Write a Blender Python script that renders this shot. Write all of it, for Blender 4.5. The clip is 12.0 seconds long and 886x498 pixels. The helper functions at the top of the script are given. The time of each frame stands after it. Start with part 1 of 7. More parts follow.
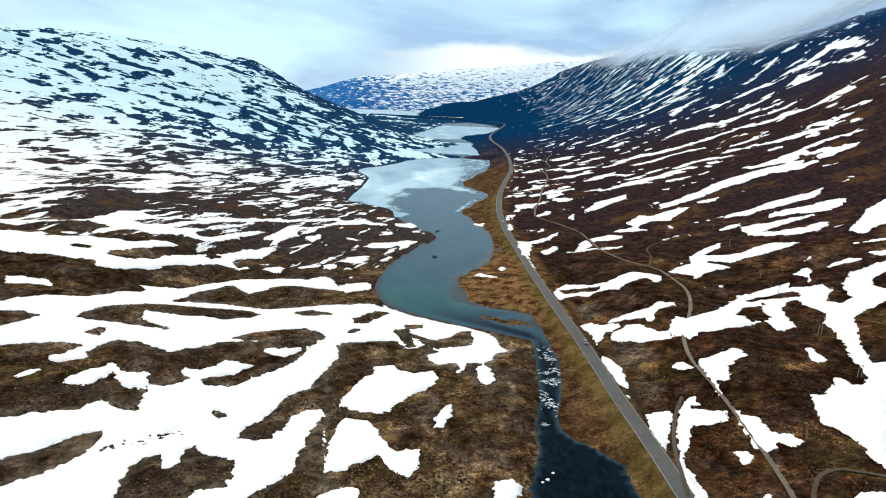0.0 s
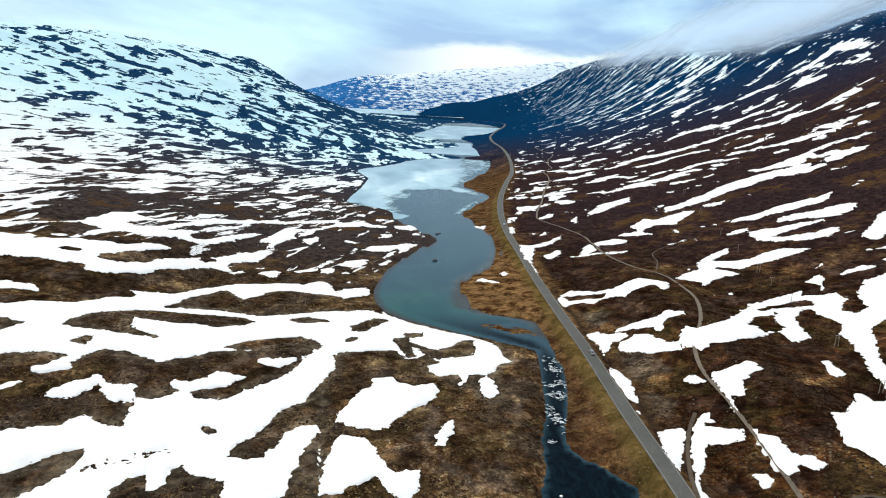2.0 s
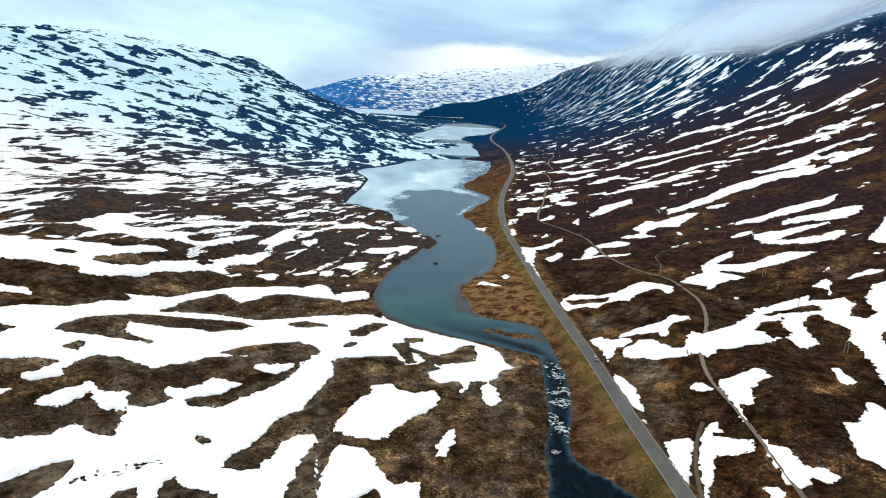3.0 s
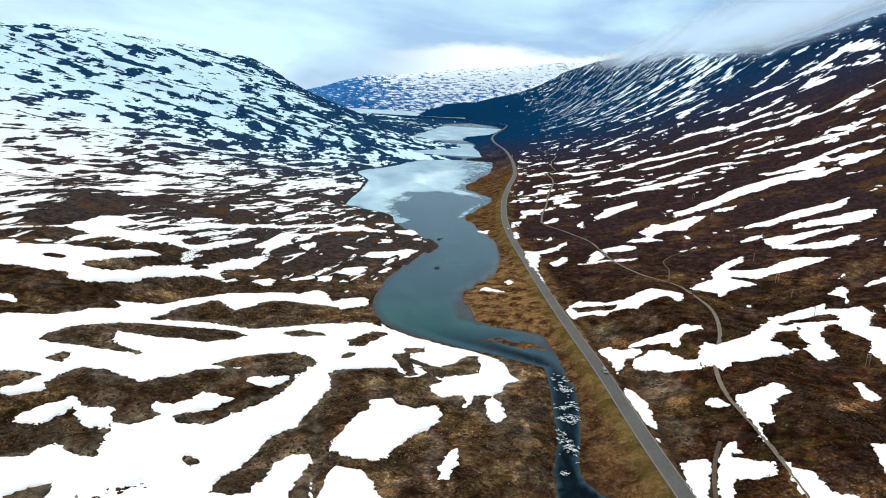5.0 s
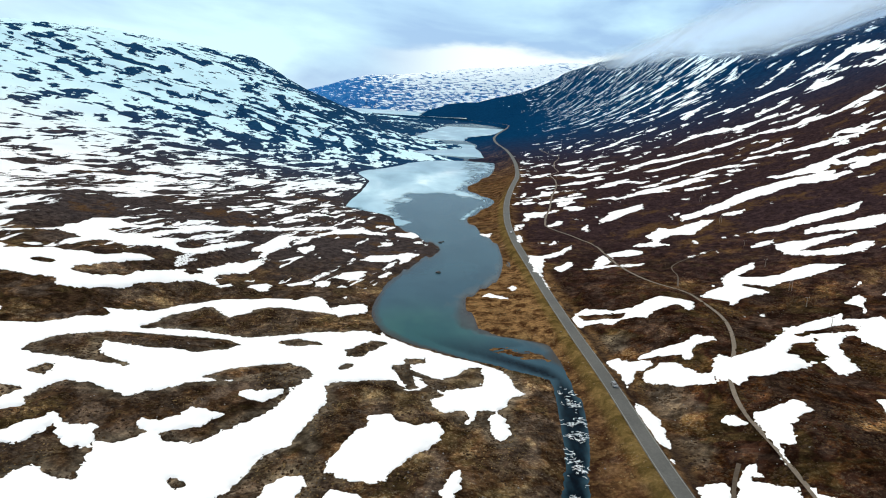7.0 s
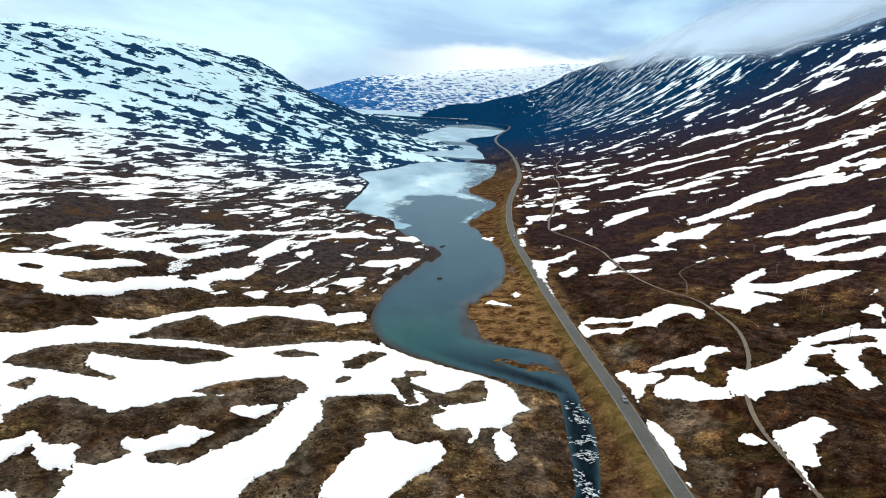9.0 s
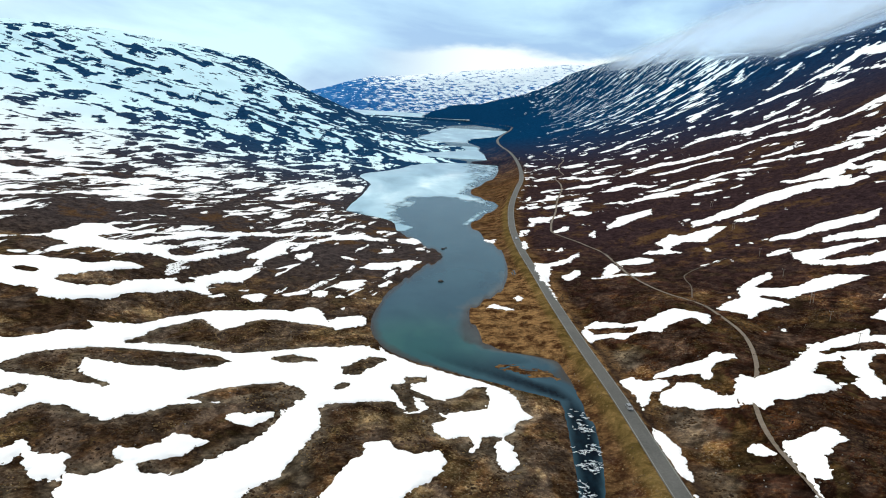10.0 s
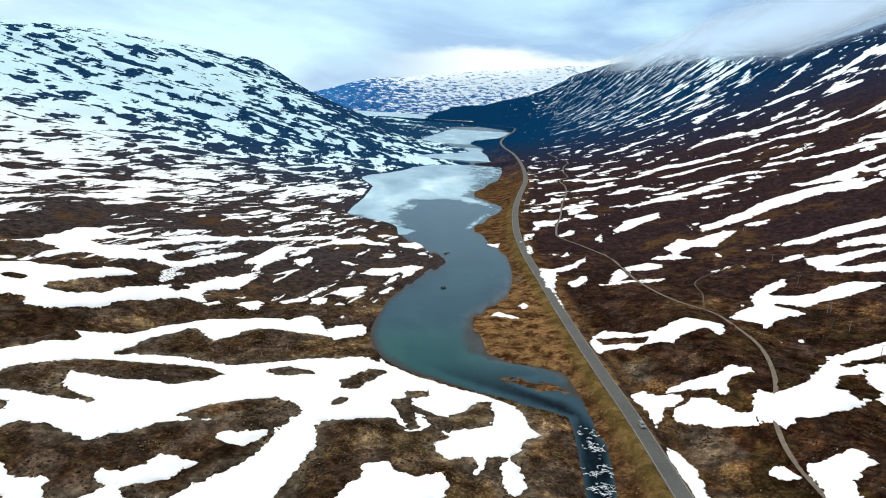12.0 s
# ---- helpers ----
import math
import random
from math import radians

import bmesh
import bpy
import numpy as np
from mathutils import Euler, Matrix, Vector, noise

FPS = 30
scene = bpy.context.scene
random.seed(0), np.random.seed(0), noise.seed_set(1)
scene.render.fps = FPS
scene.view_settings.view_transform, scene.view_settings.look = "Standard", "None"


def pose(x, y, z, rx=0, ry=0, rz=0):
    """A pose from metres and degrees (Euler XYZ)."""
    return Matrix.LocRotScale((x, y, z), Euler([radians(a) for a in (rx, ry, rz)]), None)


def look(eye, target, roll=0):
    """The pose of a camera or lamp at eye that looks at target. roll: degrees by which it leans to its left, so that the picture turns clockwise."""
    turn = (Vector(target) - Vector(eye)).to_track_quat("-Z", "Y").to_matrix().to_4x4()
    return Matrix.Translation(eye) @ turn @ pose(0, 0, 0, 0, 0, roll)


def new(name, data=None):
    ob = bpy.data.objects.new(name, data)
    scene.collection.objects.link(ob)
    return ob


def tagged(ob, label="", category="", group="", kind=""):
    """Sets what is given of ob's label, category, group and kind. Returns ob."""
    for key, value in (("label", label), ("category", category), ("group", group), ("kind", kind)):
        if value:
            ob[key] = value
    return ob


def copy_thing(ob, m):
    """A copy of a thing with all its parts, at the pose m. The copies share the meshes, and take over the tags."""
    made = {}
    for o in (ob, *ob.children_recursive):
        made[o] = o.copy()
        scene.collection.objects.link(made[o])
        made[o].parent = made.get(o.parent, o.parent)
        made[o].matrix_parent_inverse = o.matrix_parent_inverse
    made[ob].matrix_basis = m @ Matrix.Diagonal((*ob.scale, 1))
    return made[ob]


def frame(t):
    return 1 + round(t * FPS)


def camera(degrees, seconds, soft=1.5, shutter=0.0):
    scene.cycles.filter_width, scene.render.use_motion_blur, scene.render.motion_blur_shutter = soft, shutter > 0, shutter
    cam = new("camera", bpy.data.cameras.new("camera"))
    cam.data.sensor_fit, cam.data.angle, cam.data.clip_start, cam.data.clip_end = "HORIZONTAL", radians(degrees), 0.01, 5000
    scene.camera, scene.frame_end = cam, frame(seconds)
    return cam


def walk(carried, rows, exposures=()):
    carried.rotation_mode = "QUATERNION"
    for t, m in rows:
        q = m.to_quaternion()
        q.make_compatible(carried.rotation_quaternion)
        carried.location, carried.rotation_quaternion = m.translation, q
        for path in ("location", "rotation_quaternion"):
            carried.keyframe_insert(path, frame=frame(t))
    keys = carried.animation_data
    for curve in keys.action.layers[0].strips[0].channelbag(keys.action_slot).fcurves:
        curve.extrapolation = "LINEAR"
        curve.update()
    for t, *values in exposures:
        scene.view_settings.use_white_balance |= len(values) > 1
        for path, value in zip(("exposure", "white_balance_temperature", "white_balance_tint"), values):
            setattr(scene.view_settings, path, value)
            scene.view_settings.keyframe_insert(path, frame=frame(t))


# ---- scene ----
cam = camera(68.0, 12.0, soft=1.1)
PATH = [
    (0, (-0.057, -1.793, 100.127), (-0.03, 0.16, 99.694), 2.7),
    (0.5, (-0.292, 0.735, 100.124), (-0.264, 2.687, 99.691), 2.7),
    (1, (-0.536, 3.512, 100.167), (-0.508, 5.464, 99.733), 2.8),
    (1.5, (-0.811, 6.259, 100.177), (-0.782, 8.211, 99.744), 2.9),
    (2, (-1.077, 9.09, 100.233), (-1.047, 11.043, 99.8), 3.0),
    (2.5, (-1.324, 11.839, 100.286), (-1.293, 13.792, 99.853), 3.1),
    (3, (-1.44, 14.755, 100.332), (-1.41, 16.707, 99.9), 3.1),
    (5, (-2.042, 26.358, 100.386), (-2.014, 28.311, 99.954), 3.2),
    (5.5, (-2.171, 29.188, 100.374), (-2.143, 31.141, 99.942), 3.3),
    (6, (-2.279, 32.09, 100.421), (-2.252, 34.042, 99.989), 3.3),
    (6.5, (-2.388, 34.95, 100.452), (-2.362, 36.902, 100.02), 3.4),
    (7, (-2.458, 37.877, 100.471), (-2.433, 39.83, 100.039), 3.4),
    (9, (-2.769, 48.864, 100.639), (-2.747, 50.817, 100.209), 3.4),
    (9.5, (-2.715, 51.426, 100.623), (-2.695, 53.379, 100.195), 3.5),
    (10, (-2.597, 54.043, 100.62), (-2.58, 55.997, 100.192), 3.5),
    (10.5, (-2.544, 56.85, 100.656), (-2.529, 58.804, 100.23), 3.5),
    (11, (-2.589, 59.667, 100.657), (-2.576, 61.621, 100.231), 3.5),
    (11.5, (-2.608, 62.398, 100.639), (-2.597, 64.352, 100.213), 3.5),
    (12, (-2.621, 65.239, 100.658), (-2.613, 67.193, 100.233), 3.5),
]
walk(cam, [(t, look(eye, target, roll)) for t, eye, target, roll in PATH])

# ---- sky and light ----
world = bpy.data.worlds.new("overcast_sky")
scene.world = world
world.use_nodes = True
wt = world.node_tree
wt.nodes.clear()


def wnode(kind, **values):
    n = wt.nodes.new(kind)
    for key, value in values.items():
        n.inputs[key.replace("_", " ")].default_value = value
    return n


sky = wt.nodes.new("ShaderNodeTexSky")
sky.sky_type, sky.sun_disc = "NISHITA", False
sky.sun_elevation, sky.sun_rotation = radians(34), radians(-42)
sky.air_density, sky.dust_density = 1.2, 0.6
direction = wt.nodes.new("ShaderNodeTexCoord")
stretch = wt.nodes.new("ShaderNodeMapping")
stretch.inputs["Scale"].default_value = (1.0, 1.0, 3.4)
clouds = wnode("ShaderNodeTexNoise", Scale=2.6, Detail=7.0, Roughness=0.52, Distortion=0.35)
shades = wt.nodes.new("ShaderNodeValToRGB")
shades.color_ramp.elements[0].position, shades.color_ramp.elements[0].color = 0.41, (4.2, 6.7, 10.1, 1)
shades.color_ramp.elements[1].position, shades.color_ramp.elements[1].color = 0.61, (7.7, 11.5, 13.3, 1)
# the cloud thins towards the hidden sun and along the horizon
SUN_AZIMUTH, SUN_HEIGHT = radians(-42), radians(34)
toward = (math.sin(SUN_AZIMUTH) * math.cos(SUN_HEIGHT), math.cos(SUN_AZIMUTH) * math.cos(SUN_HEIGHT), math.sin(SUN_HEIGHT))
near_sun = wt.nodes.new("ShaderNodeVectorMath")
near_sun.operation = "DOT_PRODUCT"
near_sun.inputs[1].default_value = toward
halo = wt.nodes.new("ShaderNodeMapRange")
halo.interpolation_type = "SMOOTHSTEP"
halo.inputs["From Min"].default_value, halo.inputs["From Max"].default_value = 0.85, 0.925
halo.inputs["To Max"].default_value = 1.0
height = wt.nodes.new("ShaderNodeSeparateXYZ")
gap = wt.nodes.new("ShaderNodeMapRange")
gap.interpolation_type = "SMOOTHSTEP"
gap.inputs["From Min"].default_value, gap.inputs["From Max"].default_value = 0.089, 0.074
gap.inputs["To Max"].default_value = 1.0
wt.links.new(direction.outputs["Generated"], near_sun.inputs[0])
wt.links.new(near_sun.outputs["Value"], halo.inputs["Value"])
wt.links.new(direction.outputs["Generated"], height.inputs[0])
ragged = wnode("ShaderNodeTexNoise", Scale=7.0, Detail=5.0, Roughness=0.55)
wt.links.new(stretch.outputs["Vector"], ragged.inputs["Vector"])
lift = wt.nodes.new("ShaderNodeMath")
lift.operation = "MULTIPLY_ADD"
lift.inputs[1].default_value, lift.inputs[2].default_value = 0.05, -0.025
wt.links.new(ragged.outputs["Fac"], lift.inputs[0])
skyline = wt.nodes.new("ShaderNodeMath")
wt.links.new(height.outputs["Z"], skyline.inputs[0])
wt.links.new(lift.outputs[0], skyline.inputs[1])
wt.links.new(skyline.outputs[0], gap.inputs["Value"])
# the gap opens over the head of the valley only
mouth = wt.nodes.new("ShaderNodeMapRange")
mouth.interpolation_type = "SMOOTHSTEP"
mouth.inputs["From Min"].default_value, mouth.inputs["From Max"].default_value = -0.15, 0.05
wt.links.new(height.outputs["X"], mouth.inputs["Value"])
opening = wt.nodes.new("ShaderNodeMath")
opening.operation = "MULTIPLY"
wt.links.new(gap.outputs["Result"], opening.inputs[0])
wt.links.new(mouth.outputs["Result"], opening.inputs[1])
bright = wt.nodes.new("ShaderNodeMath")
bright.operation = "MAXIMUM"
wt.links.new(halo.outputs["Result"], bright.inputs[0])
wt.links.new(opening.outputs[0], bright.inputs[1])
thin = wt.nodes.new("ShaderNodeMix")
thin.data_type = "RGBA"
thin.inputs[7].default_value = (11.4, 12.8, 12.9, 1)
wt.links.new(bright.outputs[0], thin.inputs[0])
cover = wt.nodes.new("ShaderNodeMix")
cover.data_type = "RGBA"
cover.inputs[0].default_value = 0.88
out_w = wt.nodes.new("ShaderNodeOutputWorld")
back_w = wnode("ShaderNodeBackground", Strength=0.085)
wt.links.new(direction.outputs["Generated"], stretch.inputs["Vector"])
wt.links.new(stretch.outputs["Vector"], clouds.inputs["Vector"])
wt.links.new(clouds.outputs["Fac"], shades.inputs["Fac"])
wt.links.new(sky.outputs["Color"], cover.inputs[6])
wt.links.new(shades.outputs["Color"], thin.inputs[6])
# an overcast sky grows brighter towards the zenith
zenith = wt.nodes.new("ShaderNodeMapRange")
zenith.inputs["From Min"].default_value, zenith.inputs["From Max"].default_value = 0.2, 1.0
zenith.interpolation_type = "SMOOTHSTEP"
dome = wt.nodes.new("ShaderNodeMix")
dome.data_type = "RGBA"
dome.inputs[7].default_value = (15.2, 14.7, 13.9, 1)
wt.links.new(height.outputs["Z"], zenith.inputs["Value"])
wt.links.new(zenith.outputs["Result"], dome.inputs[0])
wt.links.new(thin.outputs[2], dome.inputs[6])
wt.links.new(dome.outputs[2], cover.inputs[7])
wt.links.new(cover.outputs[2], back_w.inputs["Color"])
wt.links.new(back_w.outputs["Background"], out_w.inputs["Surface"])

sun_data = bpy.data.lights.new("sun", "SUN")
sun_data.energy, sun_data.angle, sun_data.color = 1.6, radians(14), (1.0, 0.90, 0.76)
sun = new("sun", sun_data)
sun.matrix_world = look(Vector(toward) * 900, (0, 0, 0))
scene.view_settings.exposure = 0.11

# ---- materials ----
def material(name):
    m = bpy.data.materials.new(name)
    m.use_nodes = True
    t = m.node_tree
    return m, t, t.nodes["Principled BSDF"]


def add(t, kind, **values):
    n = t.nodes.new(kind)
    for key, value in values.items():
        n.inputs[key.replace("_", " ")].default_value = value
    return n


def ramp(t, fac, stops, ease="LINEAR"):
    n = t.nodes.new("ShaderNodeValToRGB")
    n.color_ramp.interpolation = ease
    els = n.color_ramp.elements
    while len(els) < len(stops):
        els.new(0.5)
    for e, (p, c) in zip(els, stops):
        e.position = p
        e.color = (*c, 1) if len(c) == 3 else c
    t.links.new(fac, n.inputs["Fac"])
    return n.outputs["Color"]


def noise_tex(t, where, scale, detail=4.0, rough=0.55, distort=0.0):
    n = add(t, "ShaderNodeTexNoise", Scale=scale, Detail=detail, Roughness=rough, Distortion=distort)
    t.links.new(where, n.inputs["Vector"])
    return n.outputs["Fac"]


def mix(t, fac, a, b, blend="MIX"):
    n = t.nodes.new("ShaderNodeMix")
    n.data_type, n.blend_type = "RGBA", blend
    for sock, v in ((n.inputs[0], fac), (n.inputs[6], a), (n.inputs[7], b)):
        if hasattr(v, "is_linked"):
            t.links.new(v, sock)
        else:
            sock.default_value = v if isinstance(v, float) else (*v, 1)
    return n.outputs[2]


def calc(t, op, a, b=0.0, clamp=False):
    n = t.nodes.new("ShaderNodeMath")
    n.operation, n.use_clamp = op, clamp
    for sock, v in ((n.inputs[0], a), (n.inputs[1], b)):
        if hasattr(v, "is_linked"):
            t.links.new(v, sock)
        else:
            sock.default_value = v
    return n.outputs[0]


def place_of(t, scale=(1, 1, 1), turn=0.0):
    g = t.nodes.new("ShaderNodeNewGeometry")
    m = t.nodes.new("ShaderNodeMapping")
    m.inputs["Scale"].default_value = scale
    m.inputs["Rotation"].default_value = (0, 0, turn)
    t.links.new(g.outputs["Position"], m.inputs["Vector"])
    return m.outputs["Vector"]


def run_of(t, lengths, turn, dip=0.0):
    """Places for a texture that runs lengths[1] metres along a bearing and lengths[0] across it, dipping eastward."""
    g = t.nodes.new("ShaderNodeNewGeometry")
    m = t.nodes.new("ShaderNodeMapping")
    m.vector_type = "TEXTURE"
    m.inputs["Scale"].default_value = lengths
    m.inputs["Rotation"].default_value = (0, dip, turn)
    t.links.new(g.outputs["Position"], m.inputs["Vector"])
    return m.outputs["Vector"]


def relief(t, p, height, strength, distance):
    n = add(t, "ShaderNodeBump", Strength=strength, Distance=distance)
    t.links.new(height, n.inputs["Height"])
    t.links.new(n.outputs["Normal"], p.inputs["Normal"])


def snow_material():
    m, t, p = material("old_snow")
    at = place_of(t)
    col = mix(t, ramp(t, noise_tex(t, at, 0.09, 5), [(0.3, (0, 0, 0)), (0.7, (1, 1, 1))]), (0.84, 0.845, 0.85), (0.90, 0.90, 0.895))
    dirt = ramp(t, noise_tex(t, at, 0.5, 6, 0.65), [(0.68, (0, 0, 0)), (0.82, (1, 1, 1))])
    t.links.new(mix(t, calc(t, "MULTIPLY", dirt, 0.35), col, (0.52, 0.47, 0.40)), p.inputs["Base Color"])
    p.inputs["Roughness"].default_value = 0.75
    relief(t, p, noise_tex(t, at, 0.7, 5), 0.25, 0.4)
    return m


def attribute(t, name):
    n = t.nodes.new("ShaderNodeAttribute")
    n.attribute_name = name
    return n.outputs["Fac"]


def ground_material():
    """Brown heath, straw grass and dark heather, with old snow lying in streaks on the upper slopes."""
    m, t, p = material("heath_and_upland_snow")
    at = place_of(t)
    big = noise_tex(t, at, 0.030, 5, 0.6, 0.5)
    mid = noise_tex(t, at, 0.10, 5, 0.65, 0.6)
    fine = noise_tex(t, at, 0.48, 5, 0.72)
    speck = noise_tex(t, at, 1.15, 4, 0.7)
    cells = add(t, "ShaderNodeTexVoronoi", Scale=0.85, Randomness=1.0)
    t.links.new(at, cells.inputs["Vector"])
    tuft = cells.outputs["Distance"]
    grain = calc(t, "ADD", calc(t, "MULTIPLY", fine, 0.6), calc(t, "MULTIPLY", speck, 0.4))
    light = ramp(t, grain, [(0.34, (0, 0, 0)), (0.66, (1, 1, 1))])
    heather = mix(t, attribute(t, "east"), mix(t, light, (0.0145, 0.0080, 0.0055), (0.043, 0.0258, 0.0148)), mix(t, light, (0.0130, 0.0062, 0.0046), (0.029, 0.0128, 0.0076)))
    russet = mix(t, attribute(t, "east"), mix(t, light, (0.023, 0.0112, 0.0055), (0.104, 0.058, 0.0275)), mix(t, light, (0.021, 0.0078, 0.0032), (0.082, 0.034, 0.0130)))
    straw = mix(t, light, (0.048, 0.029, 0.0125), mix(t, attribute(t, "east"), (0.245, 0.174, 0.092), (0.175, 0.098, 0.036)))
    clump = noise_tex(t, at, 0.34, 4, 0.6, 0.8)
    blend = calc(t, "ADD", calc(t, "MULTIPLY", big, 0.34), calc(t, "ADD", calc(t, "MULTIPLY", mid, 0.40), calc(t, "MULTIPLY", clump, 0.26)))
    blend = calc(t, "ADD", blend, calc(t, "MULTIPLY", calc(t, "SUBTRACT", attribute(t, "dry"), 0.5), 0.16))
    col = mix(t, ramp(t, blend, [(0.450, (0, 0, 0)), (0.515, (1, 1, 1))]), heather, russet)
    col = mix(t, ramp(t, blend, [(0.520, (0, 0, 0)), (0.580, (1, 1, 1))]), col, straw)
    # moss in the hollows, grey lichen on the dry backs
    other = noise_tex(t, place_of(t, (0.065, 0.050, 0.06), 0.6), 1.0, 5, 0.62, 0.6)
    col = mix(t, calc(t, "MULTIPLY", ramp(t, other, [(0.53, (0, 0, 0)), (0.61, (1, 1, 1))]), 0.42), col, mix(t, light, (0.020, 0.0165, 0.0060), (0.076, 0.060, 0.022)))
    col = mix(t, calc(t, "MULTIPLY", ramp(t, other, [(0.42, (1, 1, 1)), (0.49, (0, 0, 0))]), calc(t, "SUBTRACT", 0.5, calc(t, "MULTIPLY", attribute(t, "east"), 0.26))), col, mix(t, light, (0.028, 0.021, 0.017), (0.120, 0.096, 0.078)))
    # dead grass blades and lichen, in specks
    flecks = calc(t, "MULTIPLY", ramp(t, speck, [(0.54, (0, 0, 0)), (0.61, (1, 1, 1))]), ramp(t, mid, [(0.38, (0, 0, 0)), (0.58, (1, 1, 1))]))
    col = mix(t, calc(t, "MULTIPLY", flecks, calc(t, "MULTIPLY", attribute(t, "dry"), 0.95)), col, (0.25, 0.205, 0.135))
    gaps = ramp(t, tuft, [(0.45, (0, 0, 0)), (0.85, (1, 1, 1))])
    col = mix(t, calc(t, "MULTIPLY", gaps, 0.18), col, (0.008, 0.0045, 0.0028))
    old_mat = mix(t, light, (0.042, 0.034, 0.025), (0.155, 0.132, 0.100))
    col = mix(t, calc(t, "MULTIPLY", attribute(t, "matted"), 0.65), col, old_mat)
    # wetter and drier ground, tens of metres across and again a few metres across
    wide = noise_tex(t, place_of(t, (0.050, 0.038, 0.05), 0.3), 1.0, 4, 0.6, 0.8)
    col = mix(t, 1.0, col, ramp(t, wide, [(0.38, (0.60, 0.58, 0.56)), (0.52, (1.0, 1.0, 1.0)), (0.63, (1.78, 1.72, 1.62))]), "MULTIPLY")
    close = noise_tex(t, at, 0.22, 4, 0.6, 0.6)
    col = mix(t, 1.0, col, ramp(t, close, [(0.38, (0.50, 0.49, 0.48)), (0.50, (1.0, 1.0, 1.0)), (0.63, (1.80, 1.76, 1.68))]), "MULTIPLY")
    patch = noise_tex(t, at, 0.16, 6, 0.70, 0.3)
    grass = mix(t, ramp(t, patch, [(0.42, (0, 0, 0)), (0.56, (1, 1, 1))]), (0.044, 0.0195, 0.0085), (0.315, 0.180, 0.074))
    grass = mix(t, calc(t, "MULTIPLY", ramp(t, noise_tex(t, at, 0.11, 5, 0.65, 0.15), [(0.48, (0, 0, 0)), (0.60, (1, 1, 1))]), 0.68), grass, mix(t, light, (0.010, 0.0045, 0.0028), (0.052, 0.022, 0.0100)))
    wet = calc(t, "MULTIPLY", attribute(t, "bank_side"), ramp(t, close, [(0.34, (1, 1, 1)), (0.60, (0.15, 0.15, 0.15))]))
    grass = mix(t, wet, grass, mix(t, light, (0.016, 0.0080, 0.0044), (0.066, 0.034, 0.0170)))
    grass = mix(t, ramp(t, mid, [(0.54, (0, 0, 0)), (0.66, (1, 1, 1))]), grass, (0.300, 0.182, 0.076))
    grass = mix(t, ramp(t, grain, [(0.38, (0, 0, 0)), (0.6, (1, 1, 1))]), mix(t, 0.62, grass, (0.03, 0.013, 0.006)), grass)
    col = mix(t, attribute(t, "meadow"), col, grass)
    green = mix(t, ramp(t, mid, [(0.35, (0, 0, 0)), (0.65, (1, 1, 1))]), (0.085, 0.072, 0.016), (0.245, 0.175, 0.060))
    green = mix(t, calc(t, "MULTIPLY", light, 0.5), mix(t, 0.5, green, (0.03, 0.02, 0.008)), green)
    col = mix(t, calc(t, "MULTIPLY", attribute(t, "verge"), 0.62), col, green)
    # a darker strip along the east side of the road
    col = mix(t, calc(t, "MULTIPLY", attribute(t, "roadside_dark"), 0.85), col, mix(t, light, (0.009, 0.0065, 0.0055), (0.034, 0.025, 0.021)))
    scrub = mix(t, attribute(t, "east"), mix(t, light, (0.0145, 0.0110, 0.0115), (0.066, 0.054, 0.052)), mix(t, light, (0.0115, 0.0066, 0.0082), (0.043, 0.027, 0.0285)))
    scrub = mix(t, 1.0, scrub, ramp(t, close, [(0.36, (0.6, 0.6, 0.6)), (0.50, (1.0, 1.0, 1.0)), (0.66, (1.55, 1.5, 1.45))]), "MULTIPLY")
    scrub = mix(t, calc(t, "MULTIPLY", attribute(t, "coarse"), ramp(t, blend, [(0.48, (0, 0, 0)), (0.57, (0.9, 0.9, 0.9))])), scrub, mix(t, light, (0.030, 0.0125, 0.006), (0.122, 0.070, 0.031)))
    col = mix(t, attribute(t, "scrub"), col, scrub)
    # the haze of distance is painted into the rock as blue, palest far off
    upland = attribute(t, "rock_haze")
    hazed_rock = mix(t, ramp(t, mid, [(0.35, (0, 0, 0)), (0.7, (1, 1, 1))]), (0.006, 0.029, 0.076), (0.014, 0.060, 0.132))
    hazed_rock = mix(t, attribute(t, "east"), hazed_rock, mix(t, ramp(t, mid, [(0.35, (0, 0, 0)), (0.7, (1, 1, 1))]), (0.001, 0.020, 0.060), (0.004, 0.042, 0.108)))
    hazed_far_rock = mix(t, ramp(t, big, [(0.35, (0, 0, 0)), (0.7, (1, 1, 1))]), (0.012, 0.110, 0.330), (0.040, 0.190, 0.450))
    hazed_rock = mix(t, attribute(t, "far_range"), hazed_rock, hazed_far_rock)
    col = mix(t, upland, col, hazed_rock)
    # old snow: rounded drifts on the western mountain, long thin lines on the eastern hillside
    east = attribute(t, "east")
    drifts = mix(t, attribute(t, "low_shore"), noise_tex(t, place_of(t, (0.022, 0.0105, 0.012)), 1.0, 3, 0.5, 0.5), noise_tex(t, place_of(t, (0.0105, 0.017, 0.012)), 1.0, 3, 0.5, 0.6))
    long = mix(t, east, drifts, noise_tex(t, place_of(t, (0.0130, 0.036, 0.010), 0.10), 1.0, 3, 0.5, 0.5))
    short = mix(t, east, noise_tex(t, place_of(t, (0.065, 0.030, 0.03)), 1.0, 3, 0.55, 0.4), noise_tex(t, place_of(t, (0.040, 0.080, 0.03), 0.10), 1.0, 3, 0.52, 0.4))
    weight = calc(t, "ADD", calc(t, "MULTIPLY", calc(t, "MULTIPLY", attribute(t, "coarse"), east), 0.22), 0.52)
    field = mix(t, weight, short, long)
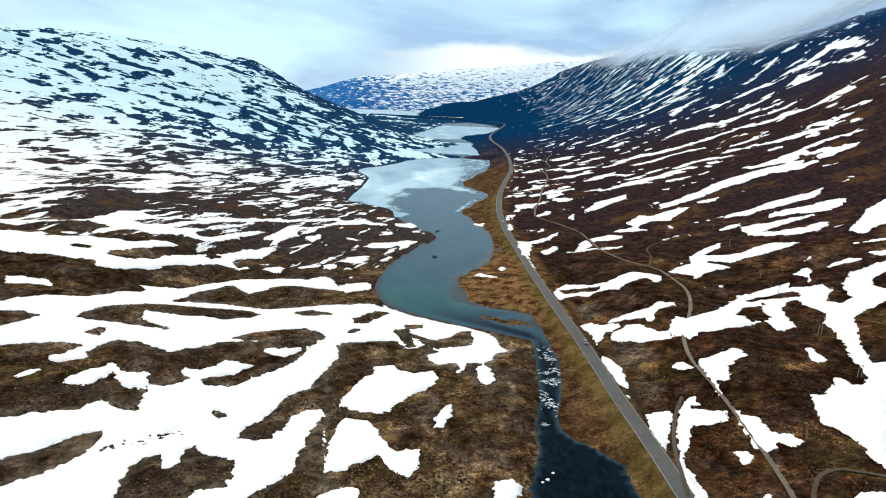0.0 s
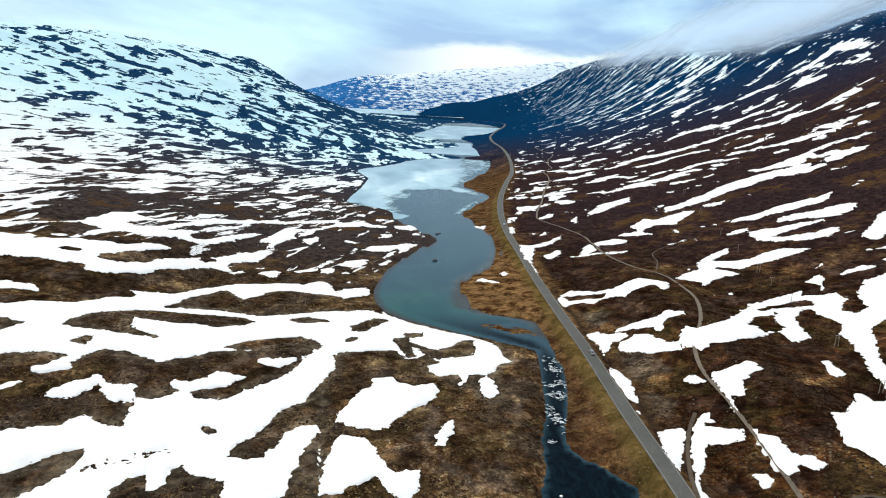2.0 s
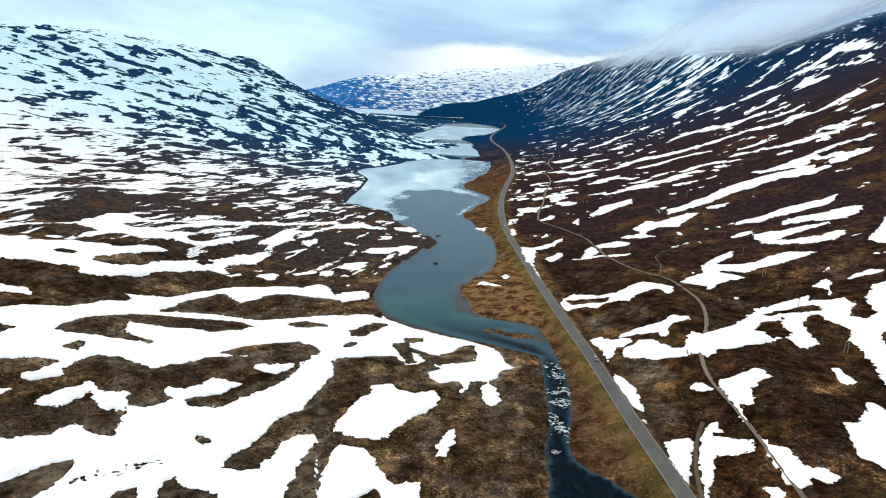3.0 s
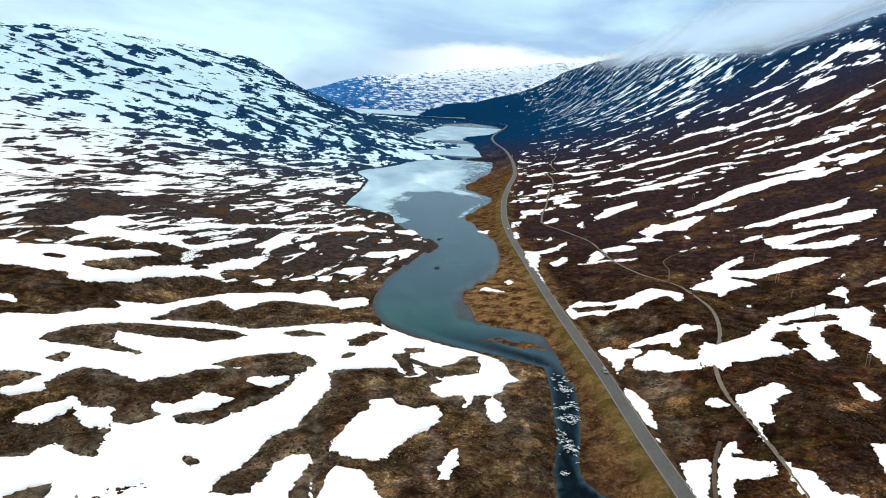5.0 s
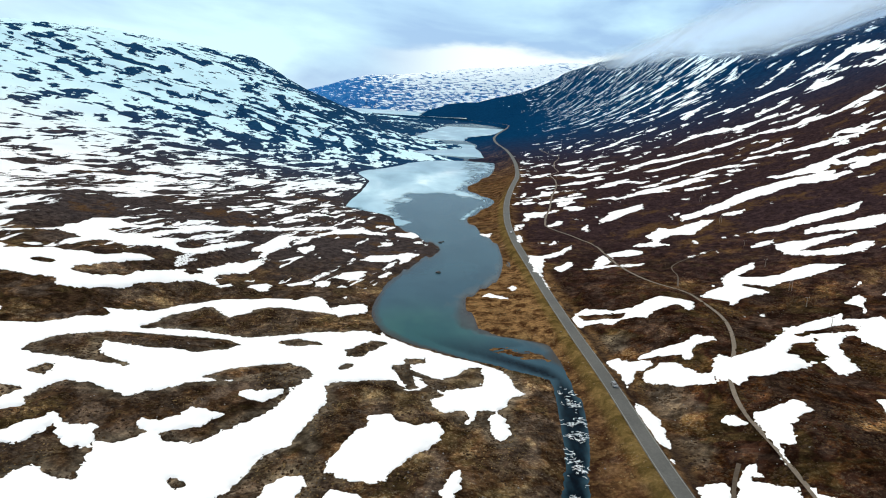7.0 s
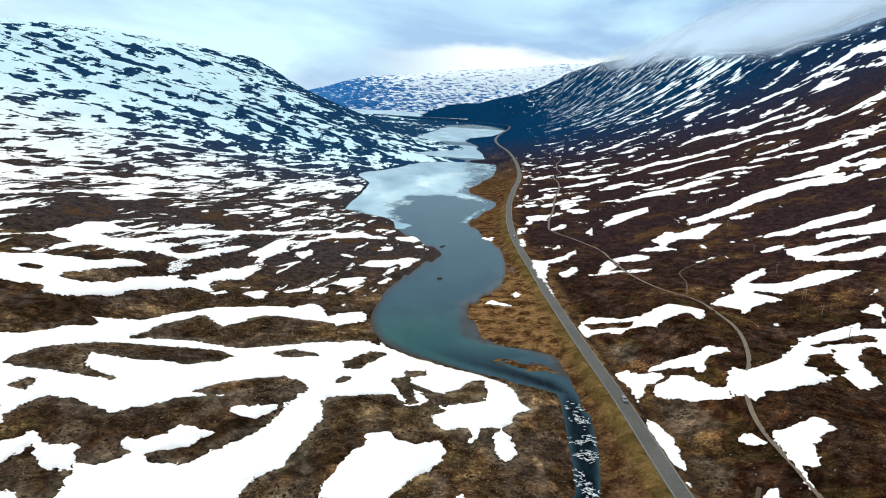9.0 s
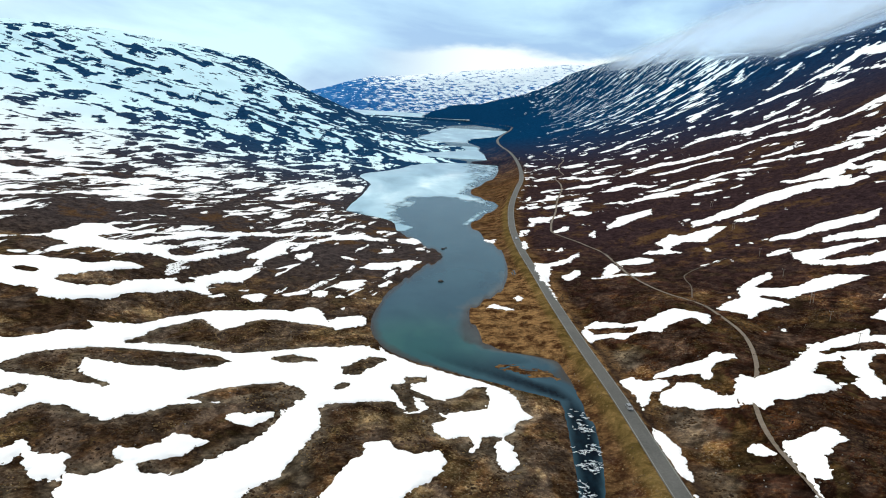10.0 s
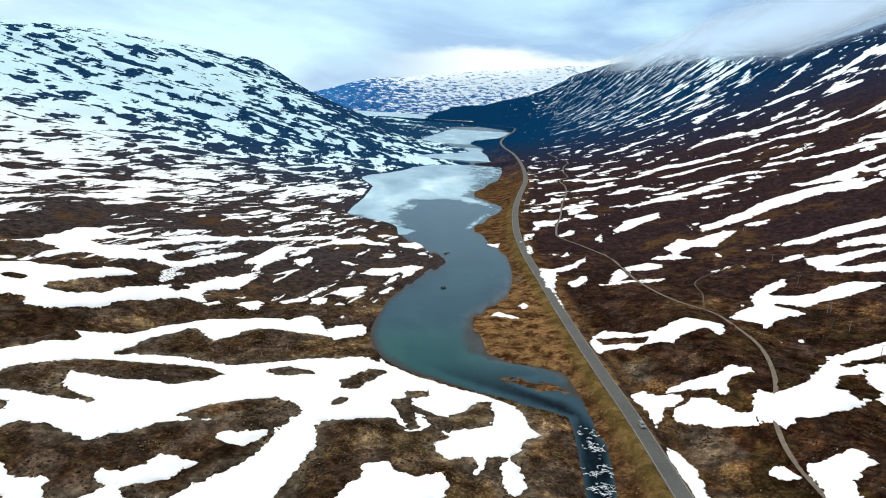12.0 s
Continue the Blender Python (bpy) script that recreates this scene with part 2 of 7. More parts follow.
    field = mix(t, attribute(t, "far_range"), field, noise_tex(t, place_of(t, (0.022, 0.030, 0.11)), 1.0, 5, 0.68, 0.4))
    field = calc(t, "ADD", field, calc(t, "SUBTRACT", attribute(t, "snow_cover"), 0.5))
    lies = ramp(t, field, [(0.50, (0, 0, 0)), (0.512, (1, 1, 1))])
    torn = calc(t, "SUBTRACT", field, attribute(t, "snow_cover"))
    crumbs = noise_tex(t, place_of(t, (0.16, 0.05, 0.1)), 1.0, 3, 0.55)
    combed = mix(t, upland, noise_tex(t, run_of(t, (9, 60, 60), -0.30), 1.0, 4, 0.58, 0.5), noise_tex(t, run_of(t, (38, 75, 4.6), 0.0, 0.24), 1.0, 4, 0.58, 0.4))
    torn = calc(t, "ADD", torn, mix(t, east, calc(t, "MULTIPLY", calc(t, "SUBTRACT", combed, 0.5), 1.0), calc(t, "MULTIPLY", calc(t, "SUBTRACT", crumbs, 0.5), 0.34)))
    edge_of = calc(t, "ADD", calc(t, "MULTIPLY", attribute(t, "lying"), 0.0125), calc(t, "ADD", torn, 0.5))
    lies = mix(t, ramp(t, attribute(t, "streaked"), [(0.45, (0, 0, 0)), (0.55, (1, 1, 1))]), lies, ramp(t, edge_of, [(0.496, (0, 0, 0)), (0.506, (1, 1, 1))]))
    # upland snow carries the same haze as a painted blue tint
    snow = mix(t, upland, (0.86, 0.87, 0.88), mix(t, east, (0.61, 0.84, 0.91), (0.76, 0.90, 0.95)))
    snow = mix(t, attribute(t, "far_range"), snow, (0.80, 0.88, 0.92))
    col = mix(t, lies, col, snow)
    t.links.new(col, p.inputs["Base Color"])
    p.inputs["Roughness"].default_value = 0.95
    p.inputs["Specular IOR Level"].default_value = 0.0
    bumps = calc(t, "ADD", calc(t, "MULTIPLY", fine, 0.5), calc(t, "ADD", mid, calc(t, "MULTIPLY", tuft, -0.35)))
    relief(t, p, bumps, 0.75, 1.2)
    return m


def water_material():
    m, t, p = material("lake_water")
    at = place_of(t, (1, 0.6, 1))
    tone = noise_tex(t, at, 0.03, 3, 0.5, 0.3)
    deep = t.nodes.new("ShaderNodeAttribute")
    deep.attribute_name = "depth"
    fac = deep.outputs["Fac"]
    lake = ramp(t, tone, [(0.35, (0.013, 0.040, 0.060)), (0.65, (0.022, 0.060, 0.082))])
    lake = mix(t, calc(t, "MULTIPLY", attribute(t, "pale_bed"), 0.85), lake, ramp(t, tone, [(0.35, (0.012, 0.070, 0.066)), (0.65, (0.030, 0.118, 0.080))]))
    cloudy = noise_tex(t, place_of(t, (0.16, 0.07, 1)), 1.0, 4, 0.6, 0.4)
    silt = ramp(t, calc(t, "ADD", attribute(t, "silt"), calc(t, "SUBTRACT", cloudy, 0.5)), [(0.25, (0, 0, 0)), (0.95, (1, 1, 1))])
    lake = mix(t, calc(t, "MULTIPLY", silt, 0.8), lake, (0.085, 0.080, 0.066))
    margin = ramp(t, calc(t, "ADD", fac, calc(t, "MULTIPLY", calc(t, "SUBTRACT", cloudy, 0.5), 0.35)), [(0.03, (0, 0, 0)), (0.42, (1, 1, 1))])
    river = mix(t, ramp(t, noise_tex(t, place_of(t, (0.5, 0.22, 1)), 1.0, 4, 0.6), [(0.40, (0, 0, 0)), (0.66, (1, 1, 1))]), (0.0005, 0.0028, 0.0062), (0.0026, 0.0105, 0.0175))
    lake = mix(t, calc(t, "SUBTRACT", fac, 1.0, True), lake, river)
    t.links.new(mix(t, margin, (0.034, 0.024, 0.014), lake), p.inputs["Base Color"])
    p.inputs["Roughness"].default_value = 0.2
    p.inputs["IOR"].default_value = 1.33
    t.links.new(calc(t, "SUBTRACT", 0.11, calc(t, "MULTIPLY", calc(t, "SUBTRACT", fac, 1.0, True), 0.085)), p.inputs["Specular IOR Level"])
    relief(t, p, noise_tex(t, at, 1.6, 3), 0.12, 0.1)
    return m


def ice_material():
    m, t, p = material("rotten_lake_ice")
    at = place_of(t, (1, 0.35, 1))
    n = noise_tex(t, at, 0.022, 4, 0.5, 0.4)
    tone = ramp(t, n, [(0.30, (0.14, 0.26, 0.33)), (0.43, (0.30, 0.49, 0.58)), (0.56, (0.47, 0.67, 0.75)), (0.70, (0.72, 0.85, 0.89))])
    soaked = ramp(t, noise_tex(t, place_of(t, (0.010, 0.006, 1)), 1.0, 5, 0.6, 0.5), [(0.34, (0, 0, 0)), (0.55, (1, 1, 1))])
    tone = mix(t, calc(t, "MULTIPLY", soaked, calc(t, "MULTIPLY", attribute(t, "slush"), 0.85)), tone, (0.20, 0.34, 0.45))
    t.links.new(tone, p.inputs["Base Color"])
    p.inputs["Roughness"].default_value = 0.4
    # worn thin and clear along its edges
    out, clear, both = t.nodes["Material Output"], t.nodes.new("ShaderNodeBsdfTransparent"), t.nodes.new("ShaderNodeMixShader")
    worn = noise_tex(t, place_of(t, (0.06, 0.03, 1)), 1.0, 6, 0.62, 0.6)
    body = calc(t, "ADD", calc(t, "MULTIPLY", attribute(t, "thick"), 0.9), calc(t, "SUBTRACT", worn, 0.67))
    t.links.new(ramp(t, body, [(0.0, (0, 0, 0)), (0.30, (1, 1, 1))]), both.inputs[0])
    t.links.new(clear.outputs[0], both.inputs[1])
    t.links.new(p.outputs[0], both.inputs[2])
    t.links.new(both.outputs[0], out.inputs["Surface"])
    return m


def plain_material(name, a, b, scale, rough=0.85, bump=0.3, depth=0.05):
    m, t, p = material(name)
    at = place_of(t)
    n = noise_tex(t, at, scale, 6, 0.65)
    n2 = noise_tex(t, at, scale * 0.07, 4)
    f = calc(t, "ADD", calc(t, "MULTIPLY", n, 0.6), calc(t, "MULTIPLY", n2, 0.4))
    t.links.new(ramp(t, f, [(0.35, a), (0.65, b)]), p.inputs["Base Color"])
    p.inputs["Roughness"].default_value = rough
    relief(t, p, n, bump, depth)
    return m


SNOW, GROUND, WATER, ICE = snow_material(), ground_material(), water_material(), ice_material()
ASPHALT = plain_material("worn_asphalt", (0.050, 0.051, 0.047), (0.094, 0.094, 0.086), 1.2)
GRAVEL = plain_material("track_gravel", (0.08, 0.062, 0.044), (0.19, 0.150, 0.110), 0.8)
PAINT = plain_material("worn_road_paint", (0.13, 0.13, 0.115), (0.30, 0.295, 0.27), 0.5)
EARTH = plain_material("trodden_earth", (0.035, 0.022, 0.012), (0.095, 0.066, 0.040), 0.8)
FOAM = plain_material("river_foam", (0.62, 0.70, 0.74), (0.85, 0.88, 0.90), 1.5)
POLE_WOOD = plain_material("weathered_timber", (0.16, 0.13, 0.10), (0.32, 0.27, 0.22), 3.0)
PORCELAIN = plain_material("glazed_ceramic", (0.5, 0.5, 0.48), (0.7, 0.7, 0.68), 6.0, 0.3)
RUBBER = plain_material("tyre_rubber", (0.012, 0.012, 0.012), (0.03, 0.03, 0.03), 8.0)
CAR_SILVER = plain_material("silver_car_paint", (0.42, 0.43, 0.45), (0.55, 0.56, 0.58), 0.8, 0.25, 0.02)
CAR_GREY = plain_material("grey_car_paint", (0.17, 0.18, 0.19), (0.22, 0.23, 0.24), 0.8, 0.3, 0.02)
GLASS = plain_material("dark_car_glass", (0.012, 0.014, 0.016), (0.03, 0.032, 0.035), 0.5, 0.06, 0.0)
DARK_STONE = plain_material("wet_dark_stone", (0.016, 0.016, 0.016), (0.05, 0.048, 0.045), 0.7)
STONE = plain_material("grey_stone", (0.07, 0.065, 0.06), (0.22, 0.20, 0.18), 0.7)


def clump_material(name, dark, light):
    m, t, p = material(name)
    g = t.nodes.new("ShaderNodeNewGeometry")
    n = noise_tex(t, place_of(t), 2.5, 4, 0.7)
    f = calc(t, "ADD", calc(t, "MULTIPLY", g.outputs["Random Per Island"], 0.55), calc(t, "MULTIPLY", n, 0.45))
    t.links.new(ramp(t, f, [(0.2, dark), (0.85, light)]), p.inputs["Base Color"])
    p.inputs["Roughness"].default_value = 0.95
    p.inputs["Specular IOR Level"].default_value = 0.1
    return m


HEATHER = clump_material("dark_heather", (0.012, 0.0062, 0.0036), (0.062, 0.036, 0.0170))
STRAW = clump_material("straw_grass", (0.05, 0.031, 0.012), (0.21, 0.140, 0.062))


def cloud_material():
    m = bpy.data.materials.new("low_cloud")
    m.use_nodes = True
    t = m.node_tree
    t.nodes.remove(t.nodes["Principled BSDF"])
    out = t.nodes["Material Output"]
    body = t.nodes.new("ShaderNodeAttribute")
    body.attribute_name = "body"
    n = noise_tex(t, place_of(t), 0.0028, 2, 0.5, 0.3)
    alpha = calc(t, "MULTIPLY", ramp(t, n, [(0.10, (0.25, 0.25, 0.25)), (0.45, (0.92, 0.92, 0.92))]), body.outputs["Fac"])
    clear, lit, white = t.nodes.new("ShaderNodeBsdfTransparent"), t.nodes.new("ShaderNodeBsdfTranslucent"), t.nodes.new("ShaderNodeBsdfDiffuse")
    lit.inputs["Color"].default_value = white.inputs["Color"].default_value = (0.76, 0.87, 0.97, 1)
    mixed, half = t.nodes.new("ShaderNodeMixShader"), t.nodes.new("ShaderNodeMixShader")
    half.inputs[0].default_value = 0.35
    t.links.new(lit.outputs[0], half.inputs[1])
    t.links.new(white.outputs[0], half.inputs[2])
    t.links.new(alpha, mixed.inputs[0])
    t.links.new(clear.outputs[0], mixed.inputs[1])
    t.links.new(half.outputs[0], mixed.inputs[2])
    t.links.new(mixed.outputs[0], out.inputs["Surface"])
    return m


CLOUD = cloud_material()

# ---- shape of the land ----
# Valley axis runs along +y. Knots are (y, x) of shores and road, (y, z) of levels.
WEST_SHORE = [(90, 26), (162, 30), (177, 33), (195, 36), (217, 40), (243, 43), (257, 44.3), (271.7, 44.9), (274.7, 39.8), (279.4, 30.1), (284, 22.7), (287, 15), (292, 5),
              (300, -9), (310, -20), (323, -28), (349, -33), (381, -31), (411, -25), (457, -12), (486, -3), (494, -3), (515, -11),
              (569, -35), (614, -44), (654, -89), (744, -86), (859, -88), (960, -111), (1074, -70), (1182, -37), (1228, 0), (1246, 38), (1272, 40),
              (1292, -35), (1330, -58), (1400, -35), (1490, 20), (1540, 45), (1640, 40), (1700, 5), (1737, -13), (1862, -69), (2299, -38), (2700, -5), (2960, 25), (3020, 130)]
EAST_SHORE = [(90, 60), (159, 60), (173, 59), (182, 53), (191, 46), (200, 44), (218, 48), (244, 52), (264, 52.7), (280, 52), (298, 50.6), (310, 48),
              (315, 39), (317, 31), (323, 23.5), (338, 18.3), (357, 15.8), (376, 17), (391, 25), (424, 38), (470, 45), (512, 43), (548, 38), (618, 26), (690, 46),
              (749, 59), (819, 36), (896, 42), (963, 61), (1163, 91), (1236, 94), (1250, 52), (1270, 54), (1292, 84), (1450, 84), (1524, 74), (1701, 81),
              (1790, 62), (1903, 66), (2349, 199), (2700, 250), (2936, 267), (3020, 140)]
WATER_LEVEL = [(90, -2.2), (196, -2.0), (206, -1.7), (258, -0.2), (272, 0), (1248, 0), (1288, 4), (1690, 4), (1735, 8), (2850, 8), (3250, 36), (4700, 38)]
ROAD_LINE = [(-300, 72), (60, 69), (153, 67.8), (176, 67.2), (204, 65.9), (263, 64.3), (310, 61.9), (384, 59.6), (433, 58.6), (517, 56.2), (575, 57),
             (622, 60.2), (674, 65.2), (787, 81.6), (896, 99.5), (1026, 113), (1169, 122.5), (1352, 128), (1539, 123.5), (1688, 129), (1929, 156), (2232, 200.5),
             (2577, 248.5), (2611, 252), (3000, 270), (4000, 300), (4900, 330)]
ROAD_LEVEL = [(-300, 3.4), (204, 3.8), (310, 4), (400, 3.4), (484, 4), (575, 6), (650, 8), (774, 11), (980, 13), (1299, 17), (1644, 21),
              (2060, 24), (2611, 27), (3600, 45), (4900, 70)]
SPUR_CREST = [(-260, 26), (-131, 42), (-43, 68), (63, 106), (206, 116), (312, 147), (488, 192), (626, 252), (797, 338), (933, 400), (1500, 470), (3300, 470)]
FAR_CREST = [(-1500, 60), (-1150, 100), (-850, 172), (-624, 246), (-320, 284), (0, 322), (250, 356), (514, 384), (816, 425), (1500, 440), (3000, 440)]


def curve(v, knots):
    """A smooth curve through knots of (v, value)."""
    k = np.array(knots, float)
    t, p = k[:, 0], k[:, 1]
    m = np.gradient(p, t)
    v = np.clip(np.asarray(v, float), t[0], t[-1])
    i = np.clip(np.searchsorted(t, v) - 1, 0, len(t) - 2)
    h = t[i + 1] - t[i]
    u = (v - t[i]) / h
    secant = (p[i + 1] - p[i]) / h
    lim = 2.5 * np.abs(secant)
    m0, m1 = np.clip(m[i], -lim, lim), np.clip(m[i + 1], -lim, lim)
    return ((2 * u**3 - 3 * u**2 + 1) * p[i] + (u**3 - 2 * u**2 + u) * h * m0 + (3 * u**2 - 2 * u**3) * p[i + 1] + (u**3 - u**2) * h * m1)


def step(a, b, v):
    u = np.clip((v - a) / (b - a), 0, 1)
    return u * u * (3 - 2 * u)


def lattice(ix, iy, seed):
    h = (ix.astype(np.int64) * 374761393 + iy.astype(np.int64) * 668265263 + seed * 982451653) & 0x7FFFFFFF
    h = ((h ^ (h >> 13)) * 1274126177) & 0x7FFFFFFF
    return ((h ^ (h >> 16)) & 0xFFFF) / 32767.5 - 1.0


def value_noise(x, y, seed=0):
    """Smooth noise between -1 and 1."""
    ix, iy = np.floor(x), np.floor(y)
    u, v = x - ix, y - iy
    u, v = u * u * u * (u * (6 * u - 15) + 10), v * v * v * (v * (6 * v - 15) + 10)
    a, b = lattice(ix, iy, seed), lattice(ix + 1, iy, seed)
    c, d = lattice(ix, iy + 1, seed), lattice(ix + 1, iy + 1, seed)
    return (a * (1 - u) + b * u) * (1 - v) + (c * (1 - u) + d * u) * v


def fbm(x, y, octaves=3, seed=0):
    total, amp = 0.0, 1.0
    for o in range(octaves):
        total = total + amp * value_noise(x * 2.03**o + 17.3 * o, y * 2.03**o - 9.1 * o, seed + o)
        amp *= 0.5
    return total


def wobble(x, y):
    """Unevenness of a shore line, in metres."""
    far = np.clip(y / 300, 0.7, 6)
    return far * (1 + 0.5 * step(330, 450, y)) * (1 - 0.5 * step(500, 620, y)) * (1.1 * fbm(x / (11 * far), y / (11 * far), 3, 31) + 1.15 * fbm(x / (3.1 * far), y / (3.1 * far), 3, 35))


def water_inside(x, y):
    """Metres inside the shore of the river and lakes, negative on land."""
    straight = np.minimum(x - curve(y, WEST_SHORE), curve(y, EAST_SHORE) - x)
    return straight + wobble(x, y) * np.clip(1 + (straight + 4) / 6, 0, 1) * np.clip(1.6 - straight / 14, 0, 1)


def far_lake_inside(x, y):
    return np.minimum(np.minimum(x + 1000 + 0.1 * (y - 3100), -110 - x), np.minimum(y - 3180 - 0.1 * x, 4480 - y)) * 0.6 + 14 * fbm(x / 90, y / 90, 3, 77)


def ground(x, y):
    """Height of the land in metres, with its knolls but without its smallest hummocks."""
    x, y = np.asarray(x, float), np.asarray(y, float)
    west, east, level = curve(y, WEST_SHORE), curve(y, EAST_SHORE), curve(y, WATER_LEVEL)
    road, road_z = curve(y, ROAD_LINE), curve(y, ROAD_LEVEL)
    # right side: meadow up to the road bank, then the hillside
    u = np.clip((x - east) / np.maximum(road - 5 - east, 4), 0, 1)
    bank = level + 0.7 * (1 - np.exp(-np.maximum(x - east, 0) / 3)) + (road_z - level - 1.2) * u**2.2 + 0.5 * step(road - 9, road - 4, x)
    d = np.maximum(x - (road + 6), 0)
    q = np.interp(y, [0, 1100, 2000, 3500, 4900], [0.0006, 0.0006, 0.0009, 0.0012, 0.0012])
    d1 = np.minimum(d, 620)
    hill = road_z - 0.9 * step(3, 6, x - road) + 0.1 * d1 + q * d1**2 + (0.1 + 2 * q * 620) * (d - d1) * 0.5
    hill = hill + 6.6 * np.exp(-(((d - 42) / 23) ** 2)) * step(2, 16, d) * (1 - step(330, 460, y))
    brow = np.interp(y, [0, 1500, 1900, 2500, 3500, 4300], [248, 238, 258, 298, 330, 330])
    top = 52 + 60 * np.exp(-(((y - 1080) / 330) ** 2))
    hill = np.where(hill > brow, brow + top * (1 - np.exp(-(hill - brow) / (3 * top))), hill)
    hill = hill + 46 * np.exp(-(((x - 860) / 120) ** 2) - ((y - 1230) / 150) ** 2)
    right = np.where(x > road, hill, np.minimum(bank, road_z))
    # left side: low knolls, then the mountain
    dl = np.maximum(west - x, 0)
    q = np.interp(y, [0, 500, 800, 1300, 2000], [0.00012, 0.00015, 0.00026, 0.00042, 0.00086])
    cap = (230 + 12 * step(-950, -650, x)) * (1 - 0.97 * step(2040, 2600, y + 0.50 * (x + 500)))
    flat = 1 - step(380, 620, y)
    past = np.maximum(dl - 60 * flat, 0)
    rise = (0.032 - 0.031 * flat) * dl + flat * (0.052 * np.maximum(dl - 88, 0) + 8 * step(110, 172, -x) * step(270, 325, y)) + q * past**2 + 1e-6
    rise = cap * (1 - np.exp(-rise / (cap * 0.85)))
    left = level + 0.55 * (1 - np.exp(-dl / 4)) + rise + 2.6 * np.exp(-((x - 0) ** 2 + (y - 182) ** 2) / (2 * 26.0**2))
    left = left + 27 * np.exp(-(((x + 575) / 75) ** 2) - ((y - 2110) / 110) ** 2)
    left = left + (38 - level) * step(200, 700, dl) * step(2500, 3150, y)
    z = np.where(x > 0.5 * (west + east), right, left)
    # knolls, larger with distance from the valley floor
    land = np.maximum(np.where(x > 0.5 * (west + east), np.abs(x - road) - 5, dl), 0)
    near = step(0, 25, land) * step(2, 22, -water_inside(x, y))
    z = z + near * 0.55 * fbm(x / 26, y / 15, 3, 3) + step(60, 300, land) * (2.2 * fbm(x / 70, y / 46, 3, 9)) + step(250, 700, land) * 7 * fbm(x / 190, y / 120, 4, 12)
    # the eastern hillside sends a long spur across the valley's head
    spur = curve(x, SPUR_CREST) + 5 * fbm(x / 90, y / 120, 4, 19)
    z = np.where((y > 3050) & (x > -260), np.maximum(z, 26 + (spur - 26) * step(3050, 4250, y)), z)
    # head of the valley
    crest = curve(x, FAR_CREST) + 9 * fbm(x / 130, y / 60, 4, 21)
    back = 38 + (crest - 38) * step(4400, 4860, y) ** 0.9
    z = np.where(y > 4400, np.maximum(back, np.where(x > 100, z * (1 - step(4600, 4900, y)), -10)), z)
    # beds of river and lakes
    inside = water_inside(x, y)
    bed = level - np.clip(inside * 0.22, -0.5, 3.5)
    shoal = np.exp(-(((x - 36) / 12) ** 2 + ((y - 296 + 0.35 * (x - 36)) / 6.0) ** 2))
    z = np.where((inside > -2.5) & (y < 3040), np.minimum(z, np.maximum(bed, level - 3.5) + np.maximum(-inside, 0) * 0.15), z)
    z = np.where((inside < 0) & (inside > -7) & (y < 3040), np.maximum(z, level + 0.13 * np.minimum(-inside, 3)), z)
    z = np.where(shoal > 0.3, np.maximum(z, level - 0.25 + 0.45 * shoal + 0.26 * fbm(x / 2.6, y / 1.8, 3, 87)), z)
    lake = far_lake_inside(x, y)
    z = np.where(lake > -20, np.minimum(z, 38 - np.clip(lake * 0.3, -8, 6)), z)
    return z


# Banks of snow and sheets of ice are given by the run of their edge in plan, in metres.
def bank_field(edge, x, y):
    """Metres inside the edge, negative outside."""
    k = np.array(edge, float)
    shape = x.shape
    px, py = x.ravel(), y.ravel()
    near = np.full(px.shape, 1e9)
    inside_edge = np.zeros(px.shape, bool)
    for (ax, ay), (bx, by) in zip(k, np.roll(k, -1, 0)):
        ex, ey = bx - ax, by - ay
        u = np.clip(((px - ax) * ex + (py - ay) * ey) / (ex * ex + ey * ey + 1e-9), 0, 1)
        near = np.minimum(near, (px - ax - u * ex) ** 2 + (py - ay - u * ey) ** 2)
        crosses = (ay > py) != (by > py)
        inside_edge ^= crosses & (px < ex * (py - ay) / (ey if ey else 1e-9) + ax)
    return np.where(inside_edge, 1, -1).reshape(shape) * np.sqrt(near).reshape(shape)



# Plan of the near snow: edge of the snowfield, heath ridges in it, bare spots in the banks.
SNOWFIELD = [(-189.4, 252.1), (-178.9, 259.9), (-159, 278.9), (-164.9, 266.8), (-160, 276.1), (-152.6, 282.3), (-146.4, 291.9), (-137.5, 297.5), (-137.6, 302.8), (-142.9, 306.4), (-138.8, 308), (-125.9, 315.6), (-119.6, 332.6), (-110.9, 338.6), (-104.8, 345.7), (-94.2, 347.8), (-86.8, 352.4), (-78.7, 354.7), (-69.5, 352.1), (-63.6, 359), (-57.6, 358.4), (-54, 349.1), (-45.8, 329.7), (-28, 322.1), (-20.5, 307.5), (-9, 297.6), (4.5, 289.4), (17.4, 283), (23.9, 278.4), (36.7, 259.5), (23.3, 140.2), (15, 139.4), (-2.3, 138.8), (-11.3, 137.6), (-12.3, 136.6), (-19.2, 132.8), (-42.5, 131.9), (-54.2, 131.8), (-62.5, 130.7), (-77.8, 127.8), (-92.8, 125.9), (-101, 125.3)]
HEATH_ISLANDS = []
HEATH_ISLANDS.append([(-182.1, 244.7), (-173, 250.9), (-165.6, 253.3), (-158, 252.6), (-157.4, 251.5), (-163.4, 235.9), (-171.7, 229.7)])
